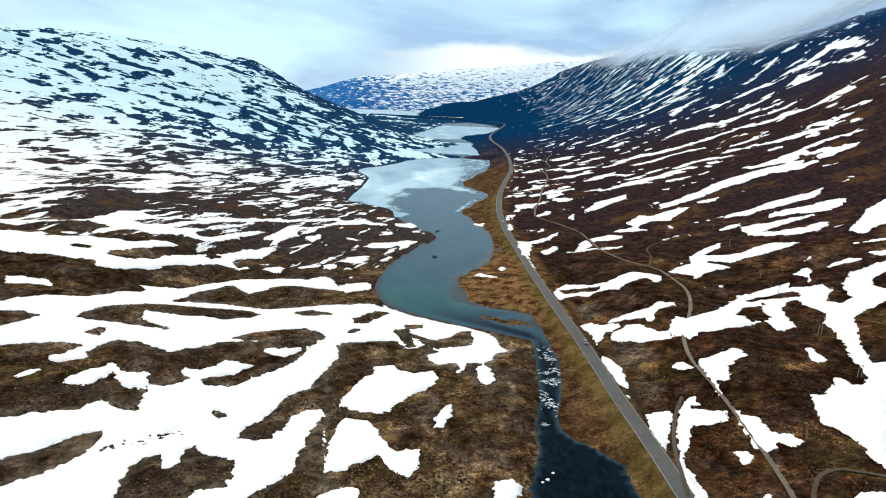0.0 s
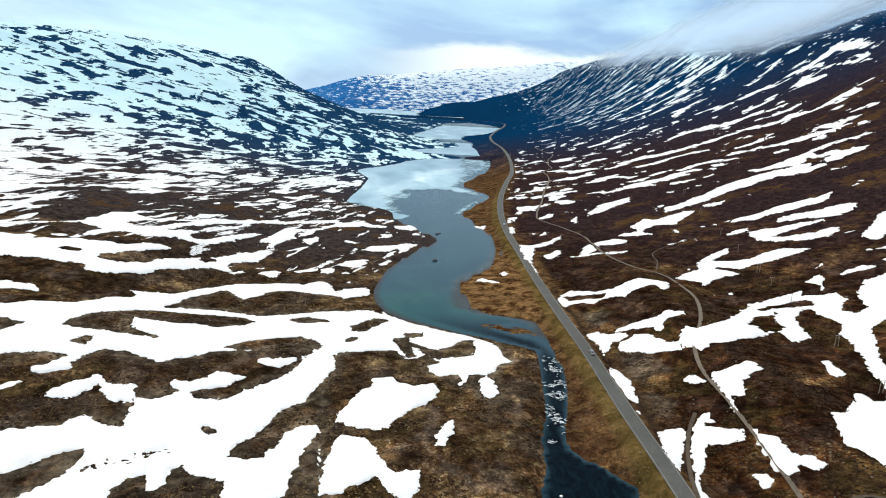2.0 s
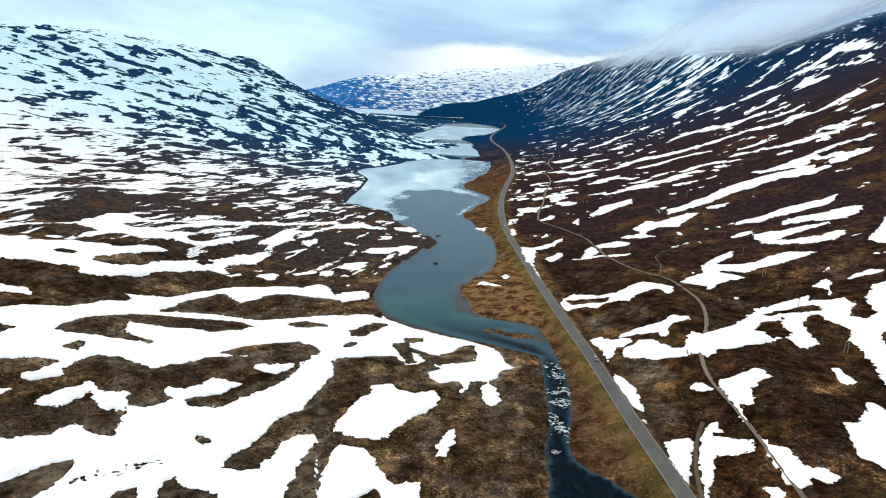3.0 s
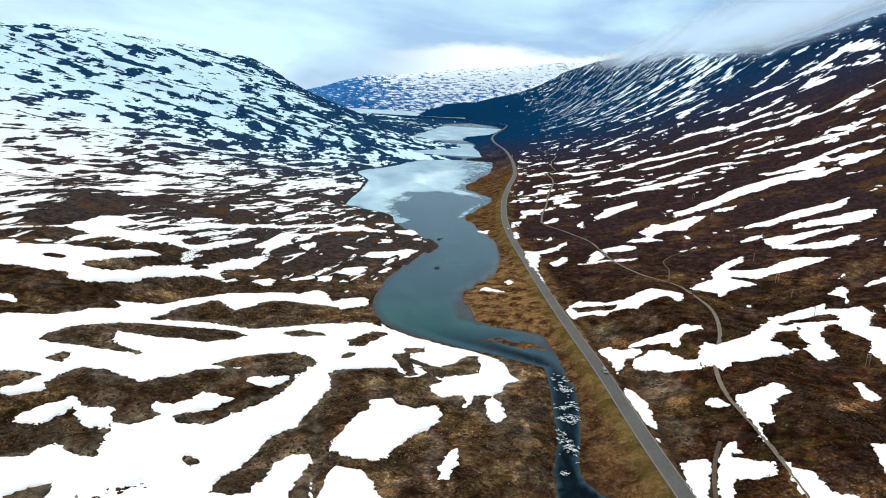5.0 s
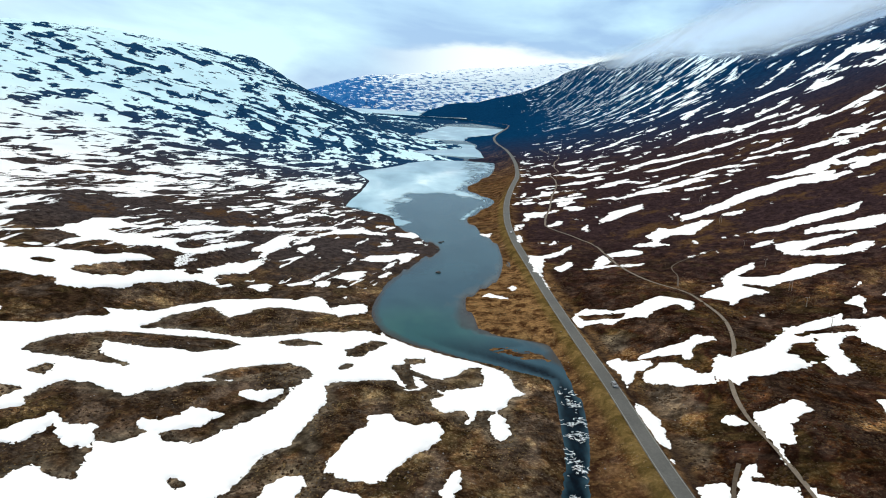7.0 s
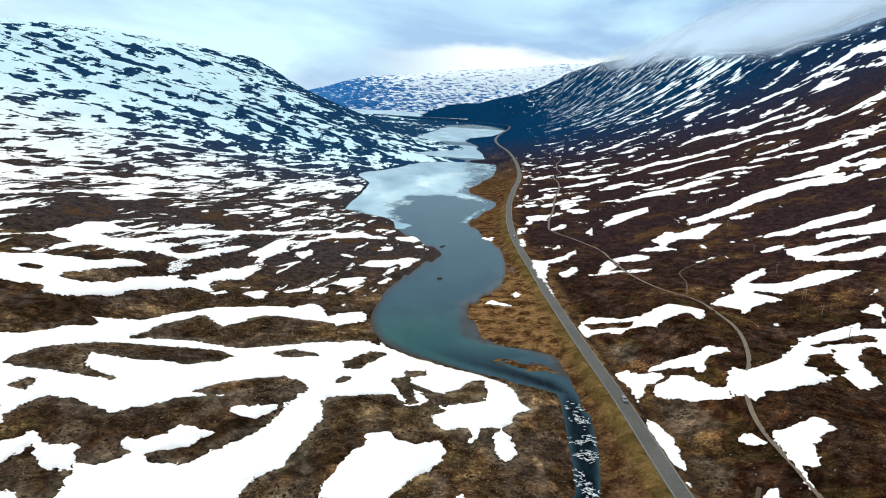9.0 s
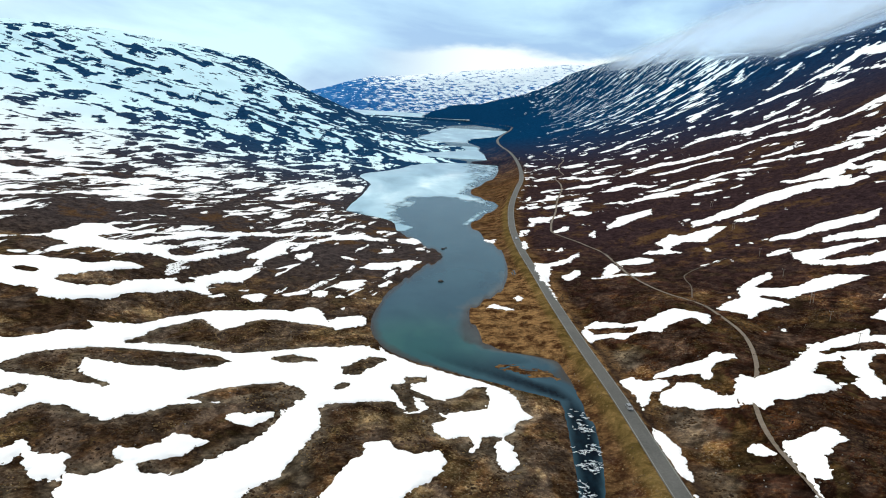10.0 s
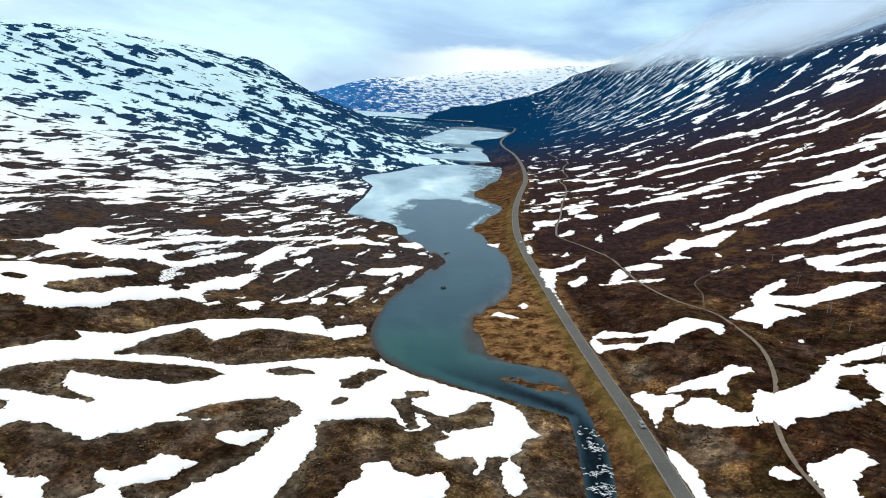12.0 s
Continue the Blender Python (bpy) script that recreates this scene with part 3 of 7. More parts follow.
HEATH_ISLANDS.append([(-144.7, 254.5), (-141.6, 268.7), (-130, 280.4), (-129, 281.8), (-117.6, 287.1), (-96.1, 292.6), (-84.2, 292.4), (-78, 287.9), (-77.6, 286.5), (-80.3, 278.7), (-88.9, 270.2), (-109.7, 267.5), (-124, 270.3), (-117, 251.1), (-133, 251.6), (-143.9, 253)])
HEATH_ISLANDS.append([(-126.8, 260.1), (-117.8, 258.4), (-110.4, 254.5), (-104.7, 252.6), (-104.2, 251.6), (-114.9, 251.5), (-122.5, 250.8)])
HEATH_ISLANDS.append([(-132.9, 239.2), (-131.1, 245.6), (-128.1, 245.4), (-126.7, 242.3), (-127.1, 237.6), (-132.2, 237.9)])
HEATH_ISLANDS.append([(-122.3, 295.7), (-119.7, 306.5), (-118.5, 318.3), (-112.4, 325.3), (-106.2, 333.6), (-93.5, 320.5), (-85.8, 329.7), (-81, 340.6), (-68.3, 337.9), (-55.8, 336), (-43.1, 331.1), (-33.1, 334.5), (-25.8, 337.8), (-23.3, 308), (-30.9, 314.1), (-40.2, 309.1), (-51.1, 307.4), (-61.4, 303.6), (-77.1, 295.5), (-87, 297.5), (-96.2, 301.3), (-104.4, 301.7), (-116.3, 297.4), (-121, 292.3)])
HEATH_ISLANDS.append([(-162.5, 216.2), (-153.5, 220.5), (-146.1, 224.8), (-137.8, 228), (-136.1, 229.5), (-129.4, 227.6), (-124.7, 222.6), (-123, 231.5), (-120.5, 234.9), (-117.2, 236.9), (-111.5, 236.2), (-107.4, 235.2), (-98, 231.9), (-91.5, 237.3), (-88.7, 239.1), (-87.9, 240.5), (-81.4, 246.6), (-71.1, 249.7), (-65.5, 254.8), (-52.3, 264.5), (-45.9, 265.2), (-45.1, 260.2), (-49.2, 248.8), (-50.7, 239.5), (-54.7, 228.5), (-57.9, 224.3), (-62.6, 219), (-66.7, 212.4), (-70.3, 211.3), (-77.5, 210.5), (-80.3, 215.2), (-83.3, 214.7), (-88.5, 208), (-94.9, 206), (-90.5, 188.7), (-94.5, 187.9), (-98.3, 188.6), (-104.2, 193.4), (-107.2, 185.6), (-119.2, 179.7), (-125.1, 176), (-131.5, 171.3)])
HEATH_ISLANDS.append([(-80.1, 251), (-75.6, 257.6), (-63.6, 266.6), (-54.5, 269.3), (-46.4, 267.7), (-44.5, 264.2), (-44.2, 262), (-44.7, 258.5), (-51.2, 252.9), (-73.2, 249.1), (-79.8, 250.1)])
HEATH_ISLANDS.append([(-118.2, 151.8), (-113.4, 157.7), (-108.5, 161.9), (-103.9, 167.4), (-98.8, 172.7), (-96.6, 174), (-95.1, 175.8), (-94.4, 174.4), (-93.8, 168.7), (-93.9, 163.2), (-97.3, 155.5), (-101.9, 151), (-105.8, 145.9), (-109.8, 139.6)])
HEATH_ISLANDS.append([(-79.1, 150.1), (-79.6, 154.2), (-79.8, 159.6), (-77.5, 164.8), (-74.5, 166.2), (-70.6, 159.2), (-67.7, 163.6), (-68.6, 169.5), (-67.3, 173.4), (-64.3, 169.5), (-53.9, 166.6), (-53.1, 164), (-52.1, 153.8), (-58, 151.8), (-59.1, 150.7), (-60.3, 147.3), (-60.5, 144.9), (-63.6, 142.2), (-63.8, 140.4), (-66.4, 139.2), (-72.8, 136.9)])
HEATH_ISLANDS.append([(-68.9, 192.2), (-67, 194), (-64.5, 192.9), (-64.1, 191.6), (-65.2, 188.3), (-68, 189.5)])
HEATH_ISLANDS.append([(-57.3, 181), (-51.3, 197.8), (-48.7, 206.7), (-42.5, 214.5), (-39.2, 224.1), (-37.5, 232.8), (-31.3, 195.2), (-34.8, 199.3), (-39.5, 199.3), (-43.3, 195.5), (-46.7, 179.6), (-52.3, 178.3), (-56.6, 178.5)])
HEATH_ISLANDS.append([(-45, 149.8), (-40.6, 155.5), (-36.7, 161.4), (-36.5, 171.8), (-35.8, 184.9), (-33.1, 194.8), (-23.5, 138.6), (-41.8, 138.4)])
HEATH_ISLANDS.append([(-36, 242.5), (-37.1, 248.4), (-38.3, 253.9), (-37.1, 258), (-32.8, 258.9), (-25.4, 261.4), (-15.8, 263.2), (-13.8, 261.9), (-11.1, 257), (-9.1, 253.9), (-4.8, 254.9), (-1.8, 259), (3.8, 251.6), (-0.1, 248.1), (0, 242.3), (3.1, 238.4), (7.5, 240.8), (11.3, 241.8), (11.8, 236.9), (10.2, 231.9), (11.6, 231.4), (14, 236.4), (15, 240.7), (18.1, 242.7), (21.3, 241.9), (23.8, 236.3), (25.1, 228.9), (21, 221.3), (18.9, 224.9), (19, 231.1), (18.1, 237.2), (22.7, 243.4), (25.2, 246.7), (26.5, 252.4), (33.5, 257), (29.7, 259.1), (29.1, 267.4), (26.4, 275.8), (19, 282.6), (38.4, 288.1), (46.6, 307.9), (25.4, 140.5), (18.6, 139.7), (-6.4, 138.4), (-14.4, 137.2), (-23.5, 136.5), (-39.1, 226.3)])
HEATH_ISLANDS.append([(-9.1, 253.9), (-13.1, 265.6), (-16.2, 272.4), (-16, 275.3), (-11.4, 277.7), (-12.2, 284.5), (-9.6, 283.8), (-3.2, 284.4), (-3.1, 280.2), (-9.3, 276.6), (-9.5, 272.9), (-4.7, 269.2), (-0.4, 266.1), (3, 264.7), (8.1, 269.4), (13.4, 276.9), (18.3, 278), (18.8, 266.7), (17.2, 260.7), (11.1, 257.4), (4.5, 255.4), (3.8, 251.6), (-1.8, 259), (-4.5, 263.6), (-8.9, 268.7), (-5.8, 255.8)])
HEATH_ISLANDS.append([(-36.5, 289.3), (-31.5, 294.3), (-26.8, 300.3), (-20.6, 301.6), (-20.3, 297.1), (-30.1, 281.4), (-35.5, 281.8)])
HEATH_ISLANDS.append([(-36.4, 271.6), (-34.1, 274.7), (-30.9, 275), (-30.4, 270.9), (-33.2, 268.2), (-36, 268.6)])
HEATH_ISLANDS.append([(-65, 295.2), (-57.8, 299.1), (-47.3, 297.7), (-46.6, 293.7), (-56.3, 291.7), (-64.5, 292.7)])
BARE_SPOTS = []
BARE_SPOTS.append([(-194.2, 418.9), (-187.2, 429.5), (-163.1, 448.4), (-177, 422.1), (-186.7, 415)])
BARE_SPOTS.append([(-197.5, 346.6), (-195.3, 350.8), (-186, 346.9), (-183.8, 340.5), (-192.4, 343.5)])
BARE_SPOTS.append([(143.7, 287.7), (148.8, 288), (151.3, 285.3), (148.5, 278.3), (149, 272.6), (145.8, 268.5), (141.8, 267.8), (137.8, 267), (138.2, 274.5), (135.3, 274.6)])
BARE_SPOTS.append([(148.3, 297.4), (156, 298), (166.9, 301.4), (175, 296.7), (170.6, 290.9), (161.1, 295), (150.6, 294.8)])
BARE_SPOTS.append([(69.4, 344.1), (80.7, 339.9), (88.4, 334.4), (86.1, 330.7), (79.6, 334.6), (71, 335.9)])


def hummocks(x, y):
    """Heath ridges that stand out of the snowfield, by their height over the ground."""
    z = np.zeros_like(x)
    for island in HEATH_ISLANDS:
        k = np.array(island)
        i = np.nonzero((x > k[:, 0].min()) & (x < k[:, 0].max()) & (y > k[:, 1].min()) & (y < k[:, 1].max()))
        if len(i[0]):
            f = np.maximum(bank_field(island, x[i], y[i]), 0)
            z[i] = np.maximum(z[i], 0.7 * (1 - np.exp(-f / 3.5)) + 0.25 * step(0, 5, f) * fbm(x[i] / 5, y[i] / 5, 2, 63))
    return z * step(1, 6, -water_inside(x, y))


def melt_rim(x, y):
    """Matted grey growth along the snow's edge, where it has just melted free."""
    rim = np.zeros_like(x)
    for island in HEATH_ISLANDS:
        k = np.array(island)
        i = np.nonzero((x > k[:, 0].min()) & (x < k[:, 0].max()) & (y > k[:, 1].min()) & (y < k[:, 1].max()))
        if len(i[0]):
            f = bank_field(island, x[i], y[i])
            rim[i] = np.maximum(rim[i], np.where(f > 0, 1 - step(0.5, 5.5, f + 1.6 * fbm(x[i] / 6, y[i] / 6, 2, 67)), 0))
    return rim

# ---- helpers for building ----
def mesh_from(name, verts, faces, mat, smooth=True):
    me = bpy.data.meshes.new(name)
    me.from_pydata(verts, [], faces)
    me.materials.append(mat)
    if smooth:
        me.polygons.foreach_set("use_smooth", np.ones(len(me.polygons), bool))
    me.update()
    return me


def sheet(name, xs, ys, heights, keep, mat):
    """A sheet over the grid xs by ys with its kept cells alone."""
    nx, ny = len(xs), len(ys)
    gx, gy = np.meshgrid(xs, ys)
    cells = np.nonzero(keep.ravel())[0]
    a = (cells // (nx - 1)) * nx + cells % (nx - 1)
    quads = np.stack([a, a + 1, a + nx + 1, a + nx], 1)
    used, back = np.unique(quads, return_inverse=True)
    co = np.stack([gx.ravel()[used], gy.ravel()[used], heights.ravel()[used]], 1)
    me = bpy.data.meshes.new(name)
    me.vertices.add(len(co))
    me.vertices.foreach_set("co", co.astype(np.float32).ravel())
    me.loops.add(quads.size)
    me.loops.foreach_set("vertex_index", back.reshape(-1).astype(np.int32))
    me.polygons.add(len(quads))
    me.polygons.foreach_set("loop_start", np.arange(0, quads.size, 4, dtype=np.int32))
    me.polygons.foreach_set("use_smooth", np.ones(len(quads), bool))
    me.update(calc_edges=True)
    me.materials.append(mat)
    return me, used


def lines(a, b, fine, start, grow, most):
    """Grid lines from a to b: fine steps, growing past start."""
    out, s = [a], fine
    while out[-1] < b:
        if out[-1] > start:
            s = min(s * grow, most)
        out.append(out[-1] + s)
    return np.array(out)


# ---- old snow lying out on the valley sides ----
STREAKS, LENSES = [], []


def snow_streak(edge):
    STREAKS.append(edge)


def heath_lens(edge):
    LENSES.append(edge)


snow_streak([(164, 1478), (174, 1503), (182, 1507), (187, 1496), (186, 1482), (177, 1466), (169, 1461), (164, 1472)])
snow_streak([(127, 1356), (137, 1401), (143, 1413), (147, 1405), (146, 1396), (139, 1373), (132, 1348), (127, 1347)])
snow_streak([(150, 1243), (157, 1270), (162, 1277), (164, 1273), (163, 1266), (157, 1241), (152, 1233), (149, 1237)])
snow_streak([(127, 1113), (134, 1113), (141, 1102), (145, 1079), (145, 1075), (138, 1075), (131, 1086), (126, 1108)])
snow_streak([(144, 1052), (155, 1067), (167, 1077), (175, 1070), (174, 1064), (163, 1050), (152, 1046), (144, 1049)])
snow_streak([(181, 1029), (195, 1049), (209, 1064), (215, 1049), (214, 1041), (201, 1025), (189, 1017), (180, 1023)])
snow_streak([(116, 1005), (132, 1034), (148, 1053), (160, 1058), (159, 1051), (145, 1031), (128, 1009), (116, 999)])
snow_streak([(159, 924), (185, 962), (214, 1006), (237, 1061), (258, 1086), (257, 1080), (229, 1026), (207, 974), (179, 929), (158, 918)])
snow_streak([(194, 927), (206, 928), (221, 974), (238, 970), (251, 959), (250, 957), (232, 946), (217, 956), (201, 905), (194, 924)])
snow_streak([(110, 938), (116, 951), (121, 952), (123, 941), (122, 936), (117, 923), (112, 922), (109, 932)])
snow_streak([(117, 898), (123, 910), (128, 911), (131, 905), (130, 900), (124, 885), (120, 883), (117, 892)])
snow_streak([(93, 811), (99, 849), (103, 873), (105, 871), (103, 860), (98, 823), (93, 803), (92, 803)])
snow_streak([(103, 808), (109, 844), (115, 867), (119, 882), (118, 873), (112, 845), (106, 821), (102, 804)])
snow_streak([(155, 841), (178, 868), (196, 876), (215, 829), (213, 822), (191, 853), (172, 840), (154, 837)])
snow_streak([(136, 924), (141, 932), (145, 932), (148, 927), (147, 923), (142, 909), (137, 908), (134, 912)])
snow_streak([(158, 903), (165, 907), (172, 903), (174, 886), (174, 883), (168, 880), (161, 883), (158, 898)])
snow_streak([(136, 791), (156, 808), (168, 793), (168, 789), (152, 787), (135, 783)])
snow_streak([(174, 802), (183, 818), (190, 823), (193, 816), (192, 812), (183, 796), (177, 790), (173, 796)])
snow_streak([(102, 774), (120, 799), (137, 797), (136, 791), (117, 780), (101, 770)])
snow_streak([(126, 740), (144, 745), (164, 741), (163, 736), (140, 727), (126, 737)])
snow_streak([(162, 732), (184, 750), (204, 761), (207, 724), (206, 720), (198, 739), (179, 729), (161, 728)])
snow_streak([(123, 702), (138, 715), (158, 715), (158, 712), (134, 694), (122, 698)])
snow_streak([(81, 723), (86, 734), (90, 736), (92, 731), (91, 728), (87, 718), (83, 714), (81, 719)])
snow_streak([(70, 667), (81, 701), (97, 718), (113, 743), (128, 740), (127, 735), (110, 721), (94, 694), (78, 680), (70, 663)])
snow_streak([(83, 677), (86, 686), (89, 689), (90, 684), (90, 681), (87, 675), (85, 672), (83, 675)])
snow_streak([(99, 675), (102, 679), (104, 679), (106, 675), (105, 673), (103, 668), (100, 668), (99, 673)])
snow_streak([(109, 676), (119, 687), (134, 692), (153, 689), (152, 686), (131, 679), (116, 674), (108, 674)])
snow_streak([(149, 667), (162, 670), (177, 662), (193, 665), (207, 658), (215, 642), (212, 635), (202, 640), (188, 646), (171, 642), (158, 650), (147, 661)])
snow_streak([(101, 629), (115, 667), (128, 675), (136, 659), (135, 655), (124, 652), (112, 645), (100, 624)])
snow_streak([(111, 639), (123, 649), (129, 630), (128, 626), (119, 626), (110, 636)])
snow_streak([(110, 495), (113, 498), (116, 498), (117, 496), (117, 494), (114, 491), (111, 491), (110, 493)])
snow_streak([(257, 1357), (269, 1369), (280, 1372), (287, 1362), (286, 1356), (274, 1341), (263, 1338), (257, 1354)])
snow_streak([(261, 1164), (294, 1202), (326, 1231), (351, 1215), (349, 1208), (317, 1197), (286, 1167), (260, 1158)])
snow_streak([(274, 1081), (300, 1099), (319, 1083), (318, 1079), (294, 1075), (272, 1075)])
snow_streak([(246, 1234), (260, 1258), (270, 1264), (275, 1249), (274, 1246), (263, 1229), (253, 1225), (246, 1230)])
snow_streak([(205, 1292), (215, 1308), (226, 1318), (232, 1311), (231, 1305), (220, 1286), (210, 1277), (204, 1287)])
snow_streak([(251, 944), (275, 974), (297, 982), (295, 976), (267, 946), (250, 940)])
snow_streak([(235, 1280), (242, 1303), (246, 1310), (247, 1299), (245, 1291), (239, 1271), (233, 1258), (232, 1268)])
snow_streak([(230, 1178), (238, 1192), (244, 1194), (247, 1188), (246, 1180), (238, 1166), (231, 1158), (229, 1171)])
snow_streak([(302, 1145), (307, 1157), (310, 1161), (309, 1153), (308, 1149), (302, 1131), (298, 1125), (300, 1139)])
snow_streak([(303, 1380), (317, 1401), (327, 1401), (333, 1391), (331, 1384), (318, 1362), (308, 1364), (302, 1375)])
snow_streak([(337, 1460), (345, 1471), (353, 1478), (355, 1466), (354, 1461), (346, 1450), (340, 1448), (336, 1455)])
snow_streak([(297, 1535), (307, 1553), (317, 1565), (320, 1548), (319, 1543), (309, 1523), (300, 1518), (295, 1526)])
snow_streak([(352, 1246), (378, 1275), (415, 1299), (414, 1296), (374, 1261), (350, 1242)])
snow_streak([(360, 1222), (373, 1246), (381, 1251), (383, 1241), (377, 1224), (369, 1213), (363, 1211), (359, 1217)])
snow_streak([(351, 1157), (361, 1160), (371, 1156), (377, 1147), (376, 1145), (367, 1143), (357, 1145), (350, 1154)])
snow_streak([(350, 1118), (360, 1124), (369, 1123), (376, 1120), (375, 1118), (367, 1114), (357, 1113), (350, 1116)])
snow_streak([(285, 977), (292, 990), (295, 990), (294, 978), (292, 973), (287, 963), (283, 962), (283, 972)])
snow_streak([(308, 1014), (315, 1020), (319, 1017), (320, 1007), (318, 1000), (311, 991), (308, 998), (308, 1011)])
snow_streak([(288, 935), (295, 941), (301, 938), (304, 930), (303, 928), (295, 919), (288, 918), (287, 931)])
snow_streak([(311, 934), (315, 941), (317, 941), (318, 936), (317, 933), (313, 926), (310, 925), (310, 931)])
snow_streak([(215, 832), (243, 874), (274, 894), (301, 871), (320, 864), (339, 861), (350, 855), (364, 857), (382, 823), (380, 818), (355, 834), (342, 835), (331, 841), (311, 840), (290, 838), (260, 850), (233, 837), (212, 823)])
snow_streak([(340, 847), (352, 855), (356, 843), (354, 839), (342, 829), (338, 842)])
snow_streak([(327, 988), (353, 1022), (376, 1040), (387, 1006), (410, 985), (422, 959), (444, 959), (439, 949), (411, 935), (398, 956), (378, 980), (359, 994), (337, 975), (325, 981)])
snow_streak([(402, 983), (419, 988), (426, 943), (423, 937), (400, 942), (399, 976)])
snow_streak([(234, 791), (255, 791), (283, 799), (303, 786), (315, 770), (325, 764), (324, 762), (311, 759), (297, 768), (275, 777), (249, 773), (233, 788)])
snow_streak([(214, 749), (230, 750), (243, 737), (241, 733), (225, 734), (213, 745)])
snow_streak([(196, 697), (214, 696), (232, 710), (250, 705), (249, 702), (226, 691), (209, 680), (195, 695)])
snow_streak([(203, 720), (209, 721), (215, 719), (218, 710), (217, 707), (211, 705), (207, 711), (203, 717)])
snow_streak([(195, 669), (211, 670), (232, 669), (242, 673), (241, 671), (227, 653), (206, 652), (193, 664)])
snow_streak([(246, 692), (259, 699), (278, 711), (295, 692), (301, 663), (300, 660), (287, 673), (270, 691), (254, 684), (244, 688)])
snow_streak([(235, 671), (241, 669), (246, 664), (248, 654), (247, 652), (243, 656), (239, 664), (235, 670)])
snow_streak([(223, 628), (230, 631), (236, 632), (239, 626), (238, 624), (232, 621), (226, 622), (223, 626)])
snow_streak([(250, 683), (258, 683), (264, 678), (266, 668), (265, 665), (259, 666), (254, 673), (250, 680)])
snow_streak([(267, 660), (271, 661), (272, 657), (271, 648), (270, 646), (267, 643), (264, 646), (266, 657)])
snow_streak([(253, 625), (257, 628), (259, 628), (259, 623), (259, 621), (255, 618), (253, 618), (252, 623)])
snow_streak([(274, 668), (284, 666), (291, 648), (290, 647), (280, 657), (273, 666)])
snow_streak([(298, 702), (313, 714), (323, 694), (321, 689), (303, 691), (297, 699)])
snow_streak([(175, 527), (180, 539), (185, 547), (187, 550), (187, 549), (182, 539), (178, 531), (174, 526)])
snow_streak([(207, 595), (211, 598), (213, 597), (213, 591), (213, 589), (210, 587), (207, 588), (206, 593)])
snow_streak([(420, 1223), (435, 1249), (442, 1247), (440, 1224), (437, 1216), (423, 1194), (417, 1195), (417, 1215)])
snow_streak([(398, 1165), (404, 1171), (408, 1167), (409, 1157), (408, 1153), (402, 1148), (397, 1150), (396, 1161)])
snow_streak([(434, 1280), (458, 1264), (479, 1266), (477, 1261), (447, 1232), (433, 1276)])
snow_streak([(415, 1132), (421, 1140), (423, 1137), (423, 1129), (421, 1125), (416, 1117), (413, 1118), (414, 1129)])
snow_streak([(409, 1088), (414, 1094), (416, 1091), (415, 1083), (415, 1081), (411, 1077), (408, 1079), (408, 1086)])
snow_streak([(439, 1163), (458, 1158), (470, 1144), (479, 1113), (476, 1108), (460, 1120), (447, 1131), (438, 1160)])
snow_streak([(454, 1138), (468, 1155), (473, 1146), (470, 1123), (465, 1111), (455, 1102), (452, 1113), (452, 1133)])
snow_streak([(430, 1078), (436, 1081), (440, 1077), (440, 1063), (438, 1059), (431, 1053), (427, 1057), (428, 1074)])
snow_streak([(444, 990), (457, 1009), (467, 1019), (467, 1012), (464, 1004), (451, 985), (445, 981), (442, 986)])
snow_streak([(326, 773), (332, 780), (336, 779), (335, 769), (335, 767), (330, 764), (326, 764), (324, 770)])
snow_streak([(353, 799), (357, 795), (358, 784), (358, 774), (357, 772), (354, 774), (353, 785), (353, 797)])
snow_streak([(323, 728), (332, 731), (341, 731), (345, 724), (344, 721), (334, 717), (327, 720), (322, 725)])
snow_streak([(388, 922), (395, 930), (395, 919), (394, 910), (393, 908), (389, 905), (386, 908), (387, 919)])
snow_streak([(200, 750), (203, 749), (206, 743), (207, 733), (206, 730), (203, 731), (201, 739), (199, 748)])
snow_streak([(267, 1004), (273, 1018), (277, 1021), (277, 1014), (277, 1011), (271, 999), (267, 995), (266, 1001)])
snow_streak([(523, 1200), (547, 1204), (578, 1214), (610, 1243), (619, 1245), (616, 1237), (598, 1219), (569, 1192), (538, 1182), (521, 1195)])
snow_streak([(491, 1122), (518, 1127), (535, 1116), (543, 1073), (540, 1068), (522, 1089), (507, 1100), (489, 1117)])
snow_streak([(588, 1299), (607, 1310), (618, 1297), (617, 1293), (601, 1296), (587, 1295)])
snow_streak([(578, 1156), (595, 1146), (604, 1123), (603, 1121), (588, 1132), (576, 1151)])
snow_streak([(561, 1118), (582, 1112), (596, 1107), (566, 992), (564, 990), (574, 1065), (572, 1090), (559, 1114)])
snow_streak([(524, 1025), (539, 1019), (544, 998), (555, 979), (552, 974), (527, 966), (520, 981), (521, 1020)])
snow_streak([(533, 1029), (545, 1043), (553, 1046), (551, 1030), (548, 1024), (533, 1005), (525, 1002), (530, 1022)])
snow_streak([(571, 995), (587, 987), (578, 925), (576, 921), (574, 963), (569, 992)])
snow_streak([(591, 993), (599, 992), (603, 981), (596, 954), (592, 948), (585, 950), (587, 970), (589, 989)])
snow_streak([(446, 999), (458, 1009), (468, 1010), (469, 998), (467, 994), (458, 988), (449, 988), (445, 995)])
snow_streak([(477, 1005), (494, 1028), (502, 1029), (502, 1017), (497, 1007), (482, 988), (475, 988), (474, 1000)])
snow_streak([(419, 952), (443, 956), (457, 925), (468, 919), (466, 915), (447, 905), (431, 929), (416, 946)])
snow_streak([(458, 931), (471, 947), (476, 944), (472, 925), (469, 920), (455, 901), (451, 905), (455, 924)])
